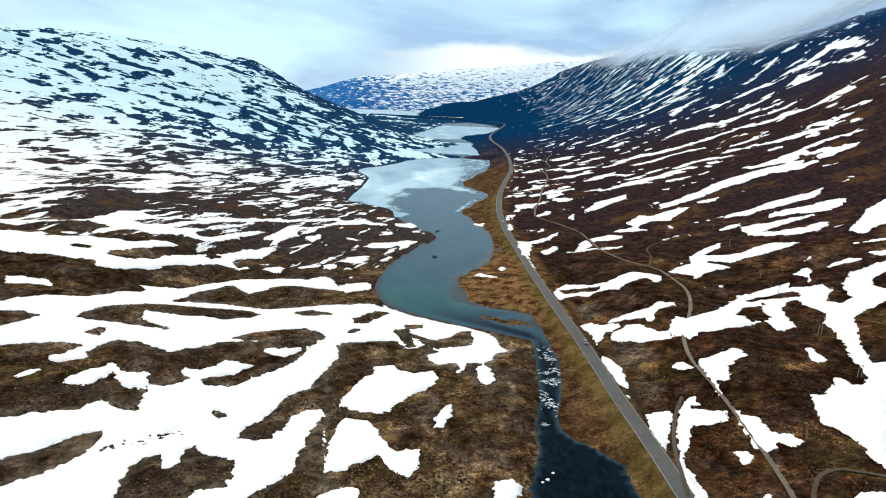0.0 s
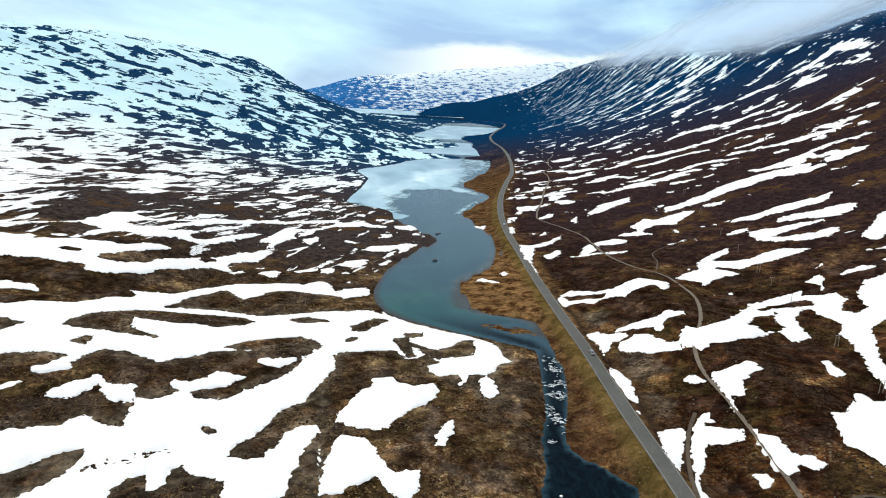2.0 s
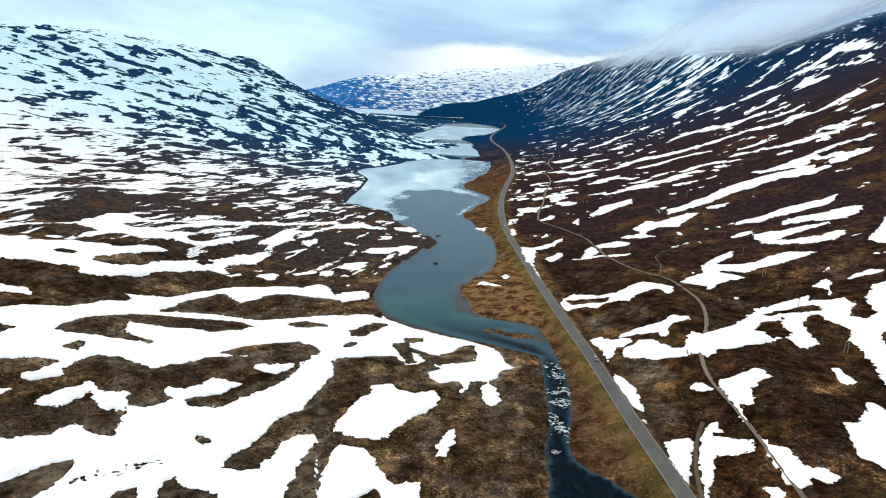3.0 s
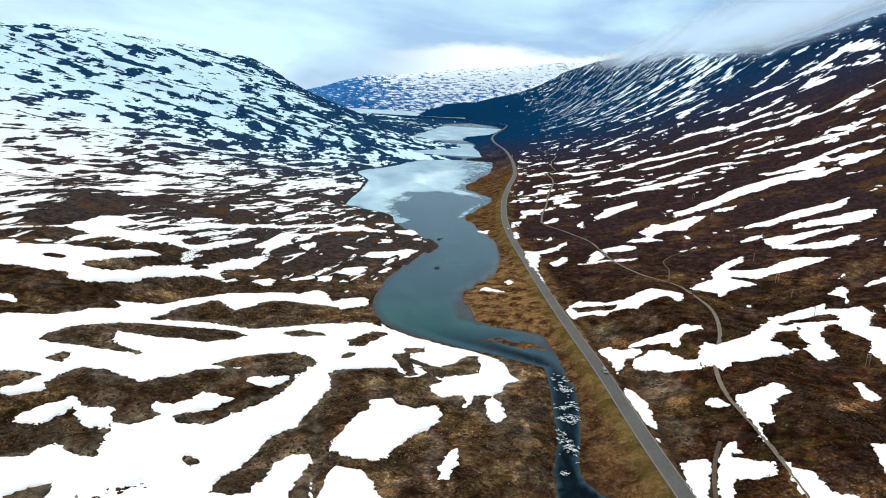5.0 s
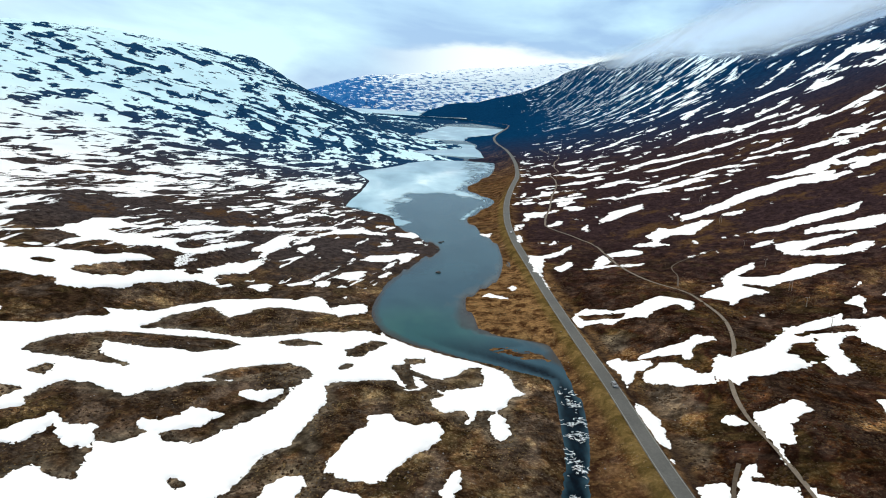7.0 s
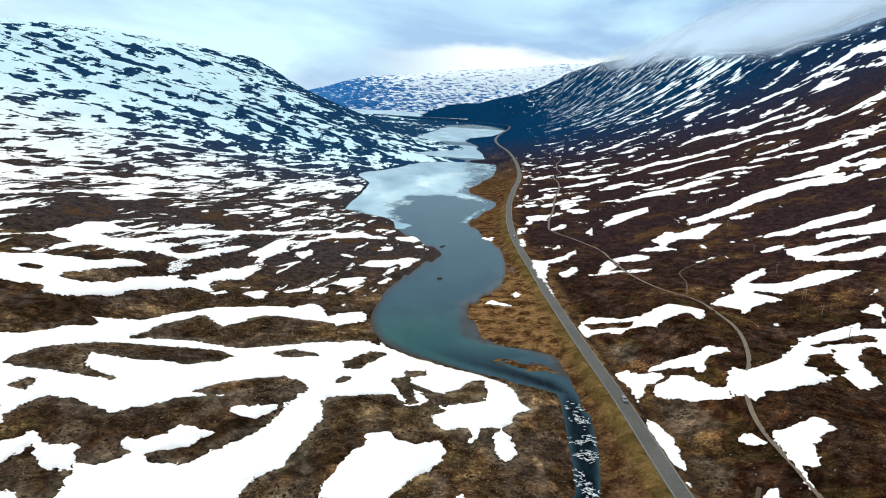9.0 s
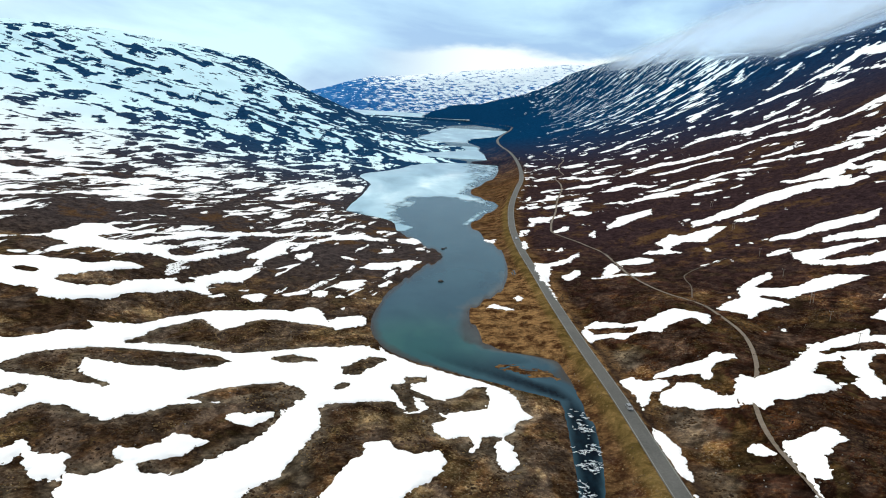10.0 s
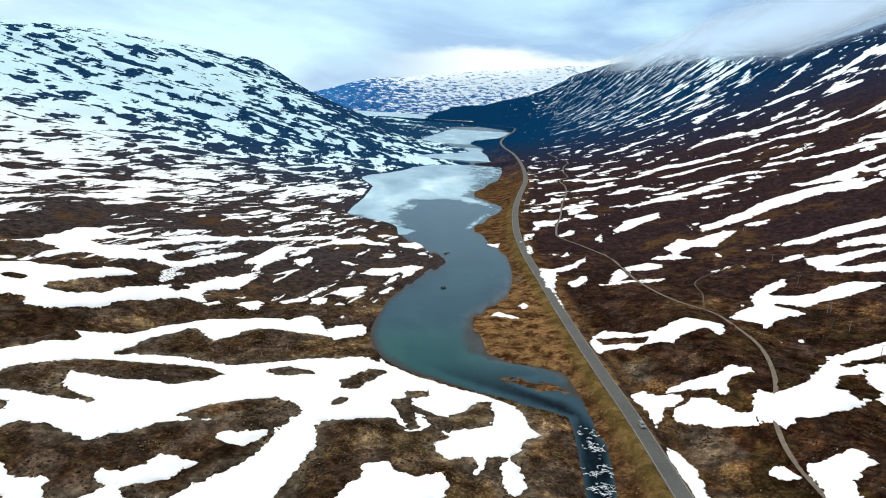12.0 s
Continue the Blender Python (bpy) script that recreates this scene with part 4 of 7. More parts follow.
snow_streak([(432, 884), (450, 870), (458, 861), (456, 858), (438, 848), (431, 882)])
snow_streak([(378, 858), (395, 838), (413, 822), (436, 806), (449, 797), (467, 799), (486, 806), (505, 799), (502, 794), (478, 793), (459, 784), (438, 778), (423, 783), (401, 798), (385, 815), (371, 843)])
snow_streak([(406, 809), (422, 828), (431, 833), (429, 818), (424, 810), (408, 788), (400, 785), (401, 798)])
snow_streak([(467, 789), (486, 812), (496, 818), (493, 804), (489, 796), (471, 774), (462, 771), (462, 781)])
snow_streak([(418, 893), (422, 893), (425, 886), (427, 879), (426, 878), (421, 878), (417, 881), (417, 891)])
snow_streak([(310, 701), (329, 696), (342, 685), (356, 665), (376, 657), (394, 653), (391, 649), (371, 646), (350, 654), (335, 670), (323, 683), (308, 698)])
snow_streak([(371, 697), (384, 698), (389, 671), (404, 671), (422, 663), (420, 661), (400, 664), (385, 664), (375, 682), (370, 694)])
snow_streak([(376, 689), (390, 706), (395, 705), (388, 687), (386, 682), (377, 672), (372, 673), (373, 683)])
snow_streak([(422, 722), (424, 696), (432, 680), (431, 679), (416, 684), (421, 720)])
snow_streak([(353, 742), (358, 744), (361, 740), (361, 732), (360, 730), (356, 729), (353, 732), (352, 740)])
snow_streak([(353, 726), (356, 725), (359, 720), (359, 714), (359, 713), (355, 713), (353, 718), (352, 725)])
snow_streak([(356, 649), (360, 648), (364, 647), (366, 643), (366, 642), (362, 642), (358, 644), (356, 648)])
snow_streak([(319, 643), (325, 645), (330, 644), (332, 640), (331, 638), (325, 634), (320, 634), (318, 640)])
snow_streak([(278, 607), (298, 599), (312, 591), (324, 592), (333, 579), (344, 568), (353, 552), (352, 550), (339, 559), (328, 569), (318, 581), (307, 580), (291, 584), (277, 603)])
snow_streak([(301, 582), (313, 592), (321, 592), (323, 584), (321, 580), (312, 574), (303, 573), (300, 579)])
snow_streak([(322, 593), (339, 599), (352, 599), (362, 583), (362, 582), (347, 590), (335, 591), (321, 591)])
snow_streak([(348, 595), (354, 598), (358, 596), (357, 589), (356, 587), (351, 584), (347, 586), (347, 592)])
snow_streak([(311, 528), (317, 521), (322, 510), (322, 509), (311, 512), (310, 526)])
snow_streak([(326, 560), (330, 562), (333, 562), (334, 560), (334, 559), (330, 556), (326, 556), (325, 559)])
snow_streak([(393, 636), (397, 635), (399, 632), (399, 626), (398, 624), (395, 624), (393, 629), (393, 635)])
snow_streak([(364, 589), (371, 594), (375, 593), (375, 588), (374, 587), (368, 582), (364, 582), (363, 586)])
snow_streak([(431, 746), (436, 751), (439, 750), (436, 742), (434, 738), (428, 732), (426, 733), (428, 741)])
snow_streak([(456, 743), (461, 747), (463, 748), (463, 745), (463, 743), (458, 739), (455, 737), (455, 741)])
snow_streak([(453, 774), (456, 776), (457, 773), (456, 768), (454, 764), (451, 762), (450, 764), (452, 772)])
snow_streak([(279, 565), (297, 570), (311, 555), (318, 550), (317, 548), (302, 538), (291, 557), (278, 562)])
snow_streak([(278, 455), (284, 457), (289, 456), (292, 454), (292, 452), (286, 450), (280, 451), (277, 453)])
snow_streak([(294, 470), (299, 474), (304, 477), (307, 476), (306, 475), (300, 471), (296, 469), (293, 469)])
heath_lens([(-442, 696), (-445, 711), (-438, 711), (-423, 697), (-419, 690), (-413, 672), (-420, 671), (-438, 690)])
heath_lens([(-412, 674), (-415, 707), (-409, 733), (-408, 731), (-406, 691), (-410, 671)])
heath_lens([(-406, 692), (-405, 705), (-397, 709), (-387, 705), (-382, 697), (-386, 688), (-395, 687), (-405, 690)])
heath_lens([(-389, 654), (-383, 681), (-359, 671), (-355, 665), (-371, 659), (-386, 649)])
heath_lens([(-374, 591), (-368, 612), (-358, 620), (-337, 624), (-334, 620), (-343, 595), (-356, 592), (-370, 585)])
heath_lens([(-347, 598), (-344, 602), (-340, 605), (-331, 598), (-330, 596), (-332, 592), (-338, 591), (-346, 596)])
heath_lens([(-350, 651), (-349, 657), (-341, 648), (-321, 618), (-316, 609), (-317, 604), (-325, 612), (-346, 644)])
heath_lens([(-342, 655), (-339, 667), (-330, 672), (-322, 674), (-320, 670), (-325, 661), (-328, 646), (-340, 650)])
heath_lens([(-323, 592), (-314, 612), (-303, 612), (-302, 609), (-308, 600), (-322, 591)])
heath_lens([(-312, 631), (-311, 656), (-293, 675), (-291, 671), (-296, 625), (-308, 623)])
heath_lens([(-328, 687), (-332, 715), (-329, 730), (-315, 719), (-312, 713), (-311, 691), (-316, 681), (-326, 682)])
heath_lens([(-366, 700), (-362, 731), (-347, 731), (-332, 709), (-329, 703), (-338, 711), (-347, 701), (-364, 696)])
heath_lens([(-345, 691), (-343, 698), (-338, 702), (-331, 699), (-328, 695), (-330, 687), (-336, 684), (-344, 688)])
heath_lens([(-371, 770), (-358, 773), (-337, 761), (-335, 758), (-348, 752), (-369, 767)])
heath_lens([(-436, 797), (-421, 816), (-400, 814), (-382, 807), (-381, 805), (-395, 804), (-415, 806), (-435, 794)])
heath_lens([(-395, 797), (-392, 803), (-386, 805), (-380, 803), (-379, 801), (-380, 791), (-385, 790), (-393, 793)])
heath_lens([(-434, 765), (-437, 782), (-433, 788), (-427, 790), (-426, 788), (-427, 778), (-429, 767), (-432, 762)])
heath_lens([(-420, 736), (-423, 751), (-422, 762), (-419, 767), (-418, 765), (-414, 748), (-415, 737), (-419, 734)])
heath_lens([(-393, 749), (-392, 754), (-388, 754), (-382, 749), (-381, 746), (-381, 740), (-385, 740), (-392, 747)])
heath_lens([(-406, 780), (-405, 785), (-402, 788), (-398, 786), (-397, 784), (-398, 779), (-401, 777), (-405, 778)])
heath_lens([(-374, 822), (-372, 832), (-366, 834), (-360, 831), (-359, 829), (-360, 820), (-365, 816), (-372, 819)])
heath_lens([(-342, 541), (-341, 548), (-338, 553), (-334, 554), (-333, 553), (-335, 547), (-337, 542), (-341, 539)])
heath_lens([(-333, 573), (-326, 580), (-315, 579), (-315, 577), (-322, 574), (-332, 572)])
heath_lens([(-302, 480), (-299, 488), (-299, 504), (-293, 506), (-292, 504), (-292, 492), (-297, 484), (-302, 480)])
heath_lens([(-287, 517), (-293, 533), (-295, 544), (-290, 542), (-288, 538), (-286, 528), (-283, 515), (-286, 514)])
heath_lens([(-279, 596), (-276, 604), (-274, 620), (-270, 625), (-269, 624), (-268, 606), (-272, 597), (-279, 595)])
heath_lens([(-263, 584), (-263, 590), (-260, 594), (-257, 595), (-257, 594), (-258, 588), (-260, 584), (-263, 582)])
heath_lens([(-266, 488), (-263, 511), (-252, 519), (-239, 551), (-238, 549), (-246, 506), (-257, 500), (-265, 485)])
heath_lens([(-280, 464), (-279, 487), (-264, 479), (-256, 478), (-255, 476), (-258, 469), (-271, 472), (-279, 462)])
heath_lens([(-277, 483), (-279, 493), (-278, 499), (-275, 501), (-274, 499), (-271, 487), (-272, 482), (-276, 481)])
heath_lens([(-321, 738), (-306, 777), (-282, 768), (-280, 762), (-295, 749), (-319, 734)])
heath_lens([(-313, 689), (-304, 714), (-285, 712), (-284, 710), (-298, 701), (-312, 687)])
heath_lens([(-304, 664), (-291, 696), (-265, 703), (-243, 692), (-242, 690), (-257, 683), (-284, 680), (-302, 661)])
heath_lens([(-318, 828), (-309, 854), (-290, 856), (-288, 849), (-298, 823), (-315, 821)])
heath_lens([(-361, 888), (-350, 904), (-329, 919), (-310, 945), (-307, 936), (-311, 870), (-335, 867), (-359, 881)])
heath_lens([(-347, 817), (-328, 816), (-317, 809), (-317, 807), (-325, 809), (-346, 815)])
heath_lens([(-315, 800), (-306, 801), (-293, 796), (-281, 789), (-280, 785), (-289, 786), (-302, 790), (-314, 797)])
heath_lens([(-277, 807), (-264, 824), (-247, 817), (-245, 811), (-257, 802), (-275, 803)])
heath_lens([(-265, 750), (-263, 764), (-258, 770), (-252, 770), (-251, 768), (-253, 757), (-258, 749), (-264, 747)])
heath_lens([(-265, 718), (-243, 741), (-205, 717), (-204, 715), (-237, 721), (-264, 715)])
heath_lens([(-252, 723), (-246, 733), (-238, 741), (-229, 737), (-228, 734), (-233, 725), (-241, 719), (-251, 720)])
heath_lens([(-245, 573), (-238, 595), (-225, 611), (-210, 600), (-208, 595), (-212, 577), (-224, 560), (-240, 563)])
heath_lens([(-212, 621), (-207, 666), (-198, 692), (-175, 699), (-173, 694), (-191, 668), (-200, 645), (-210, 617)])
heath_lens([(-195, 619), (-191, 626), (-188, 633), (-183, 634), (-182, 631), (-184, 620), (-189, 617), (-194, 617)])
heath_lens([(-245, 618), (-239, 632), (-237, 660), (-228, 665), (-227, 664), (-233, 649), (-236, 625), (-245, 617)])
heath_lens([(-244, 762), (-227, 814), (-207, 840), (-206, 834), (-223, 798), (-243, 759)])
heath_lens([(-267, 855), (-253, 903), (-230, 901), (-229, 897), (-244, 872), (-266, 852)])
heath_lens([(-287, 873), (-285, 960), (-255, 966), (-254, 963), (-276, 931), (-285, 867)])
heath_lens([(-305, 1000), (-283, 1039), (-257, 1036), (-255, 1027), (-276, 1013), (-304, 996)])
heath_lens([(-381, 1040), (-378, 1048), (-370, 1045), (-356, 1024), (-353, 1015), (-355, 1004), (-365, 1011), (-378, 1031)])
heath_lens([(-415, 936), (-387, 961), (-357, 963), (-355, 959), (-379, 939), (-412, 929)])
heath_lens([(-345, 996), (-323, 1029), (-300, 1010), (-298, 1004), (-313, 998), (-339, 980)])
heath_lens([(-322, 1081), (-293, 1106), (-256, 1105), (-253, 1094), (-285, 1077), (-321, 1078)])
heath_lens([(-430, 942), (-428, 958), (-422, 969), (-411, 966), (-409, 960), (-412, 947), (-418, 938), (-427, 936)])
heath_lens([(-459, 722), (-457, 726), (-454, 728), (-449, 726), (-448, 724), (-449, 719), (-452, 718), (-458, 721)])
heath_lens([(-459, 782), (-458, 786), (-453, 787), (-448, 784), (-447, 781), (-447, 775), (-451, 775), (-458, 780)])
heath_lens([(-435, 921), (-434, 936), (-431, 946), (-423, 944), (-420, 938), (-419, 920), (-424, 914), (-433, 917)])
heath_lens([(-222, 771), (-202, 794), (-189, 819), (-187, 815), (-198, 779), (-221, 767)])
heath_lens([(-263, 420), (-268, 461), (-248, 479), (-237, 504), (-224, 520), (-209, 536), (-187, 548), (-166, 566), (-140, 575), (-135, 555), (-144, 492), (-161, 475), (-179, 461), (-195, 454), (-210, 449), (-225, 435), (-240, 415), (-258, 412)])
snow_streak([(-279, 994), (-255, 1013), (-233, 1006), (-232, 1003), (-251, 995), (-278, 991)])
snow_streak([(-259, 922), (-243, 951), (-228, 974), (-226, 968), (-234, 915), (-258, 919)])
snow_streak([(-235, 1017), (-219, 1058), (-187, 1111), (-186, 1106), (-215, 1042), (-234, 1014)])
snow_streak([(-218, 875), (-221, 955), (-200, 990), (-179, 1035), (-150, 1081), (-149, 1076), (-176, 1016), (-196, 971), (-213, 922), (-215, 866)])
snow_streak([(-229, 820), (-213, 850), (-202, 913), (-201, 909), (-209, 834), (-228, 817)])
snow_streak([(-221, 791), (-204, 826), (-180, 848), (-179, 846), (-200, 811), (-220, 788)])
snow_streak([(-179, 890), (-165, 911), (-133, 908), (-131, 900), (-160, 885), (-179, 886)])
snow_streak([(-213, 765), (-181, 786), (-157, 805), (-157, 803), (-178, 775), (-213, 761)])
snow_streak([(-186, 906), (-174, 958), (-155, 975), (-154, 972), (-169, 936), (-186, 904)])
snow_streak([(-149, 977), (-145, 998), (-138, 1008), (-131, 1007), (-130, 1003), (-134, 984), (-141, 973), (-148, 972)])
snow_streak([(-141, 1055), (-122, 1062), (-97, 1052), (-97, 1046), (-119, 1036), (-140, 1049)])
snow_streak([(-166, 1116), (-135, 1171), (-98, 1218), (-98, 1215), (-134, 1157), (-165, 1111)])
snow_streak([(-203, 727), (-190, 771), (-181, 791), (-180, 789), (-187, 758), (-202, 724)])
snow_streak([(-186, 732), (-171, 771), (-146, 808), (-122, 839), (-121, 833), (-142, 789), (-166, 751), (-183, 722)])
snow_streak([(-150, 721), (-143, 758), (-117, 799), (-91, 798), (-79, 792), (-78, 788), (-88, 776), (-114, 779), (-139, 739), (-150, 717)])
snow_streak([(-169, 735), (-164, 744), (-158, 750), (-153, 752), (-152, 749), (-156, 740), (-162, 734), (-168, 733)])
snow_streak([(-194, 698), (-184, 712), (-171, 692), (-171, 690), (-180, 699), (-193, 695)])
snow_streak([(-169, 696), (-168, 706), (-165, 711), (-161, 709), (-161, 706), (-162, 697), (-164, 691), (-168, 692)])
snow_streak([(-184, 662), (-167, 680), (-151, 686), (-148, 717), (-138, 724), (-137, 720), (-144, 698), (-146, 664), (-162, 663), (-183, 658)])
snow_streak([(-157, 623), (-145, 657), (-128, 682), (-118, 673), (-118, 669), (-124, 664), (-138, 628), (-156, 618)])
snow_streak([(-127, 687), (-121, 724), (-109, 725), (-95, 709), (-94, 705), (-107, 710), (-118, 708), (-127, 684)])
snow_streak([(-162, 585), (-161, 605), (-155, 614), (-148, 611), (-147, 605), (-148, 586), (-153, 578), (-161, 580)])
snow_streak([(-141, 594), (-138, 604), (-133, 610), (-128, 610), (-127, 607), (-131, 599), (-135, 592), (-140, 591)])
snow_streak([(-134, 565), (-133, 573), (-130, 577), (-127, 576), (-127, 574), (-128, 567), (-130, 562), (-133, 563)])
snow_streak([(-121, 578), (-110, 580), (-94, 587), (-93, 583), (-107, 561), (-120, 574)])
snow_streak([(-92, 576), (-87, 599), (-70, 594), (-70, 592), (-85, 584), (-91, 573)])
snow_streak([(-144, 521), (-133, 531), (-125, 532), (-116, 551), (-99, 563), (-99, 562), (-114, 540), (-122, 521), (-131, 522), (-143, 519)])
snow_streak([(-101, 530), (-93, 552), (-83, 563), (-83, 562), (-91, 540), (-101, 528)])
snow_streak([(-135, 489), (-120, 512), (-106, 526), (-90, 530), (-68, 523), (-68, 521), (-87, 516), (-103, 512), (-117, 499), (-134, 487)])
snow_streak([(-90, 506), (-76, 528), (-56, 547), (-40, 523), (-39, 518), (-54, 530), (-74, 513), (-90, 503)])
snow_streak([(-60, 538), (-55, 549), (-49, 558), (-43, 563), (-43, 561), (-48, 548), (-54, 540), (-60, 537)])
snow_streak([(-110, 809), (-103, 819), (-94, 825), (-86, 829), (-86, 826), (-92, 810), (-101, 804), (-109, 804)])
snow_streak([(-143, 811), (-130, 878), (-104, 921), (-103, 914), (-127, 859), (-142, 809)])
snow_streak([(-109, 649), (-108, 656), (-104, 655), (-101, 646), (-100, 641), (-102, 638), (-105, 638), (-108, 644)])
snow_streak([(-98, 670), (-95, 672), (-91, 669), (-88, 662), (-87, 660), (-90, 656), (-93, 659), (-97, 668)])
snow_streak([(-71, 574), (-69, 579), (-67, 580), (-64, 577), (-64, 575), (-65, 570), (-68, 569), (-71, 571)])
snow_streak([(-264, 435), (-270, 459), (-264, 462), (-262, 459), (-259, 441), (-263, 433)])
snow_streak([(-236, 467), (-236, 476), (-235, 483), (-231, 485), (-230, 483), (-228, 471), (-231, 466), (-235, 465)])
snow_streak([(-243, 434), (-243, 437), (-243, 441), (-240, 440), (-240, 439), (-240, 435), (-241, 433), (-243, 433)])
snow_streak([(-245, 394), (-246, 405), (-235, 395), (-233, 392), (-240, 396), (-243, 392)])
snow_streak([(-216, 488), (-219, 498), (-221, 509), (-218, 508), (-215, 501), (-211, 488), (-212, 484), (-215, 485)])
snow_streak([(-216, 522), (-216, 528), (-215, 534), (-212, 534), (-211, 532), (-211, 525), (-213, 522), (-216, 521)])
snow_streak([(-205, 540), (-205, 546), (-204, 550), (-202, 549), (-202, 547), (-201, 540), (-201, 536), (-204, 538)])
snow_streak([(-199, 484), (-197, 505), (-184, 501), (-184, 500), (-192, 492), (-198, 482)])
snow_streak([(-189, 541), (-180, 548), (-164, 535), (-163, 532), (-173, 524), (-188, 537)])
snow_streak([(-165, 529), (-165, 555), (-156, 563), (-144, 542), (-143, 538), (-150, 543), (-159, 537), (-164, 525)])
snow_streak([(-149, 493), (-147, 498), (-145, 502), (-142, 502), (-142, 501), (-143, 495), (-145, 492), (-148, 492)])
snow_streak([(-142, 515), (-140, 523), (-136, 529), (-132, 530), (-132, 528), (-134, 519), (-137, 514), (-141, 513)])
snow_streak([(-127, 1226), (-94, 1266), (-59, 1441), (-59, 1434), (-93, 1253), (-127, 1224)])
snow_streak([(-113, 1144), (-103, 1173), (-91, 1201), (-79, 1210), (-79, 1207), (-89, 1178), (-101, 1152), (-113, 1140)])
snow_streak([(-142, 1227), (-130, 1239), (-117, 1257), (-105, 1269), (-105, 1266), (-115, 1243), (-129, 1232), (-142, 1224)])
snow_streak([(-201, 1157), (-192, 1179), (-180, 1192), (-169, 1199), (-168, 1196), (-177, 1178), (-189, 1161), (-200, 1153)])
snow_streak([(-165, 1245), (-153, 1254), (-138, 1263), (-126, 1265), (-126, 1263), (-137, 1251), (-151, 1244), (-165, 1243)])
snow_streak([(-218, 1193), (-207, 1207), (-194, 1216), (-181, 1215), (-181, 1213), (-191, 1202), (-204, 1193), (-217, 1190)])
snow_streak([(619, 1122), (646, 1127), (652, 1086), (617, 982), (611, 973), (615, 1022), (616, 1072), (616, 1115)])
snow_streak([(719, 1235), (732, 1246), (740, 1245), (741, 1234), (737, 1228), (714, 1200), (705, 1197), (717, 1230)])
snow_streak([(619, 1244), (629, 1248), (634, 1241), (636, 1229), (635, 1226), (626, 1222), (619, 1227), (616, 1238)])
snow_streak([(605, 1117), (614, 1119), (621, 1114), (620, 1099), (617, 1093), (608, 1090), (603, 1098), (604, 1114)])
heath_lens([(-886, 1401), (-881, 1427), (-756, 1256), (-752, 1250), (-775, 1258), (-802, 1270)])
heath_lens([(-849, 1449), (-947, 1659), (-808, 1453), (-802, 1441), (-822, 1443), (-845, 1443)])
heath_lens([(-749, 1239), (-735, 1256), (-698, 1237), (-696, 1233), (-720, 1231), (-747, 1235)])
heath_lens([(-689, 1250), (-730, 1366), (-641, 1241), (-639, 1237), (-660, 1235), (-685, 1243)])
heath_lens([(-712, 1165), (-692, 1165), (-671, 1161), (-669, 1156), (-681, 1146), (-710, 1161)])
heath_lens([(-664, 1148), (-647, 1158), (-605, 1142), (-601, 1135), (-636, 1138), (-662, 1144)])
heath_lens([(-666, 1177), (-649, 1205), (-613, 1199), (-570, 1174), (-568, 1169), (-595, 1164), (-627, 1163), (-662, 1168)])
heath_lens([(-740, 1169), (-737, 1175), (-729, 1174), (-719, 1167), (-717, 1164), (-719, 1158), (-727, 1159), (-738, 1166)])
heath_lens([(-711, 1413), (-693, 1424), (-669, 1408), (-637, 1424), (-574, 1406), (-572, 1401), (-626, 1399), (-601, 1267), (-680, 1397), (-707, 1407)])
heath_lens([(-597, 1236), (-582, 1236), (-556, 1234), (-545, 1252), (-533, 1259), (-531, 1254), (-537, 1234), (-549, 1216), (-573, 1217), (-595, 1233)])
heath_lens([(-699, 1473), (-674, 1508), (-639, 1497), (-593, 1462), (-592, 1459), (-625, 1464), (-657, 1470), (-695, 1464)])
heath_lens([(-739, 1571), (-726, 1639), (-693, 1707), (-689, 1699), (-716, 1616), (-738, 1569)])
heath_lens([(-641, 1555), (-610, 1575), (-567, 1544), (-519, 1520), (-516, 1513), (-552, 1504), (-584, 1510), (-633, 1535)])
heath_lens([(-550, 1209), (-525, 1229), (-495, 1239), (-494, 1238), (-521, 1220), (-549, 1205)])
heath_lens([(-527, 1150), (-509, 1179), (-483, 1167), (-482, 1163), (-502, 1163), (-526, 1147)])
heath_lens([(-482, 1138), (-478, 1156), (-470, 1166), (-459, 1166), (-458, 1163), (-462, 1147), (-470, 1136), (-480, 1133)])
heath_lens([(-484, 1188), (-478, 1201), (-468, 1208), (-458, 1208), (-457, 1206), (-463, 1195), (-473, 1189), (-483, 1186)])
heath_lens([(-538, 1003), (-520, 1009), (-486, 1007), (-484, 1004), (-512, 993), (-536, 1001)])
heath_lens([(-509, 1003), (-513, 1032), (-513, 1057), (-508, 1066), (-506, 1064), (-505, 1040), (-503, 1011), (-508, 1001)])
heath_lens([(-496, 1070), (-475, 1071), (-452, 1060), (-449, 1054), (-466, 1050), (-494, 1066)])
heath_lens([(-462, 1007), (-462, 1024), (-459, 1035), (-452, 1032), (-449, 1027), (-449, 1011), (-454, 1005), (-460, 1004)])
heath_lens([(-470, 944), (-472, 962), (-467, 966), (-459, 960), (-456, 954), (-453, 936), (-456, 928), (-466, 935)])
heath_lens([(-505, 905), (-511, 928), (-508, 934), (-500, 932), (-497, 925), (-488, 898), (-492, 894), (-502, 900)])
heath_lens([(-535, 842), (-527, 868), (-491, 841), (-487, 833), (-510, 840), (-530, 835)])
heath_lens([(-489, 846), (-491, 864), (-484, 866), (-472, 857), (-466, 848), (-465, 834), (-473, 832), (-484, 838)])
heath_lens([(-441, 919), (-439, 941), (-431, 957), (-420, 959), (-418, 953), (-418, 928), (-427, 916), (-439, 915)])
heath_lens([(-418, 996), (-415, 1022), (-403, 1034), (-391, 1036), (-389, 1031), (-394, 1011), (-405, 997), (-416, 991)])
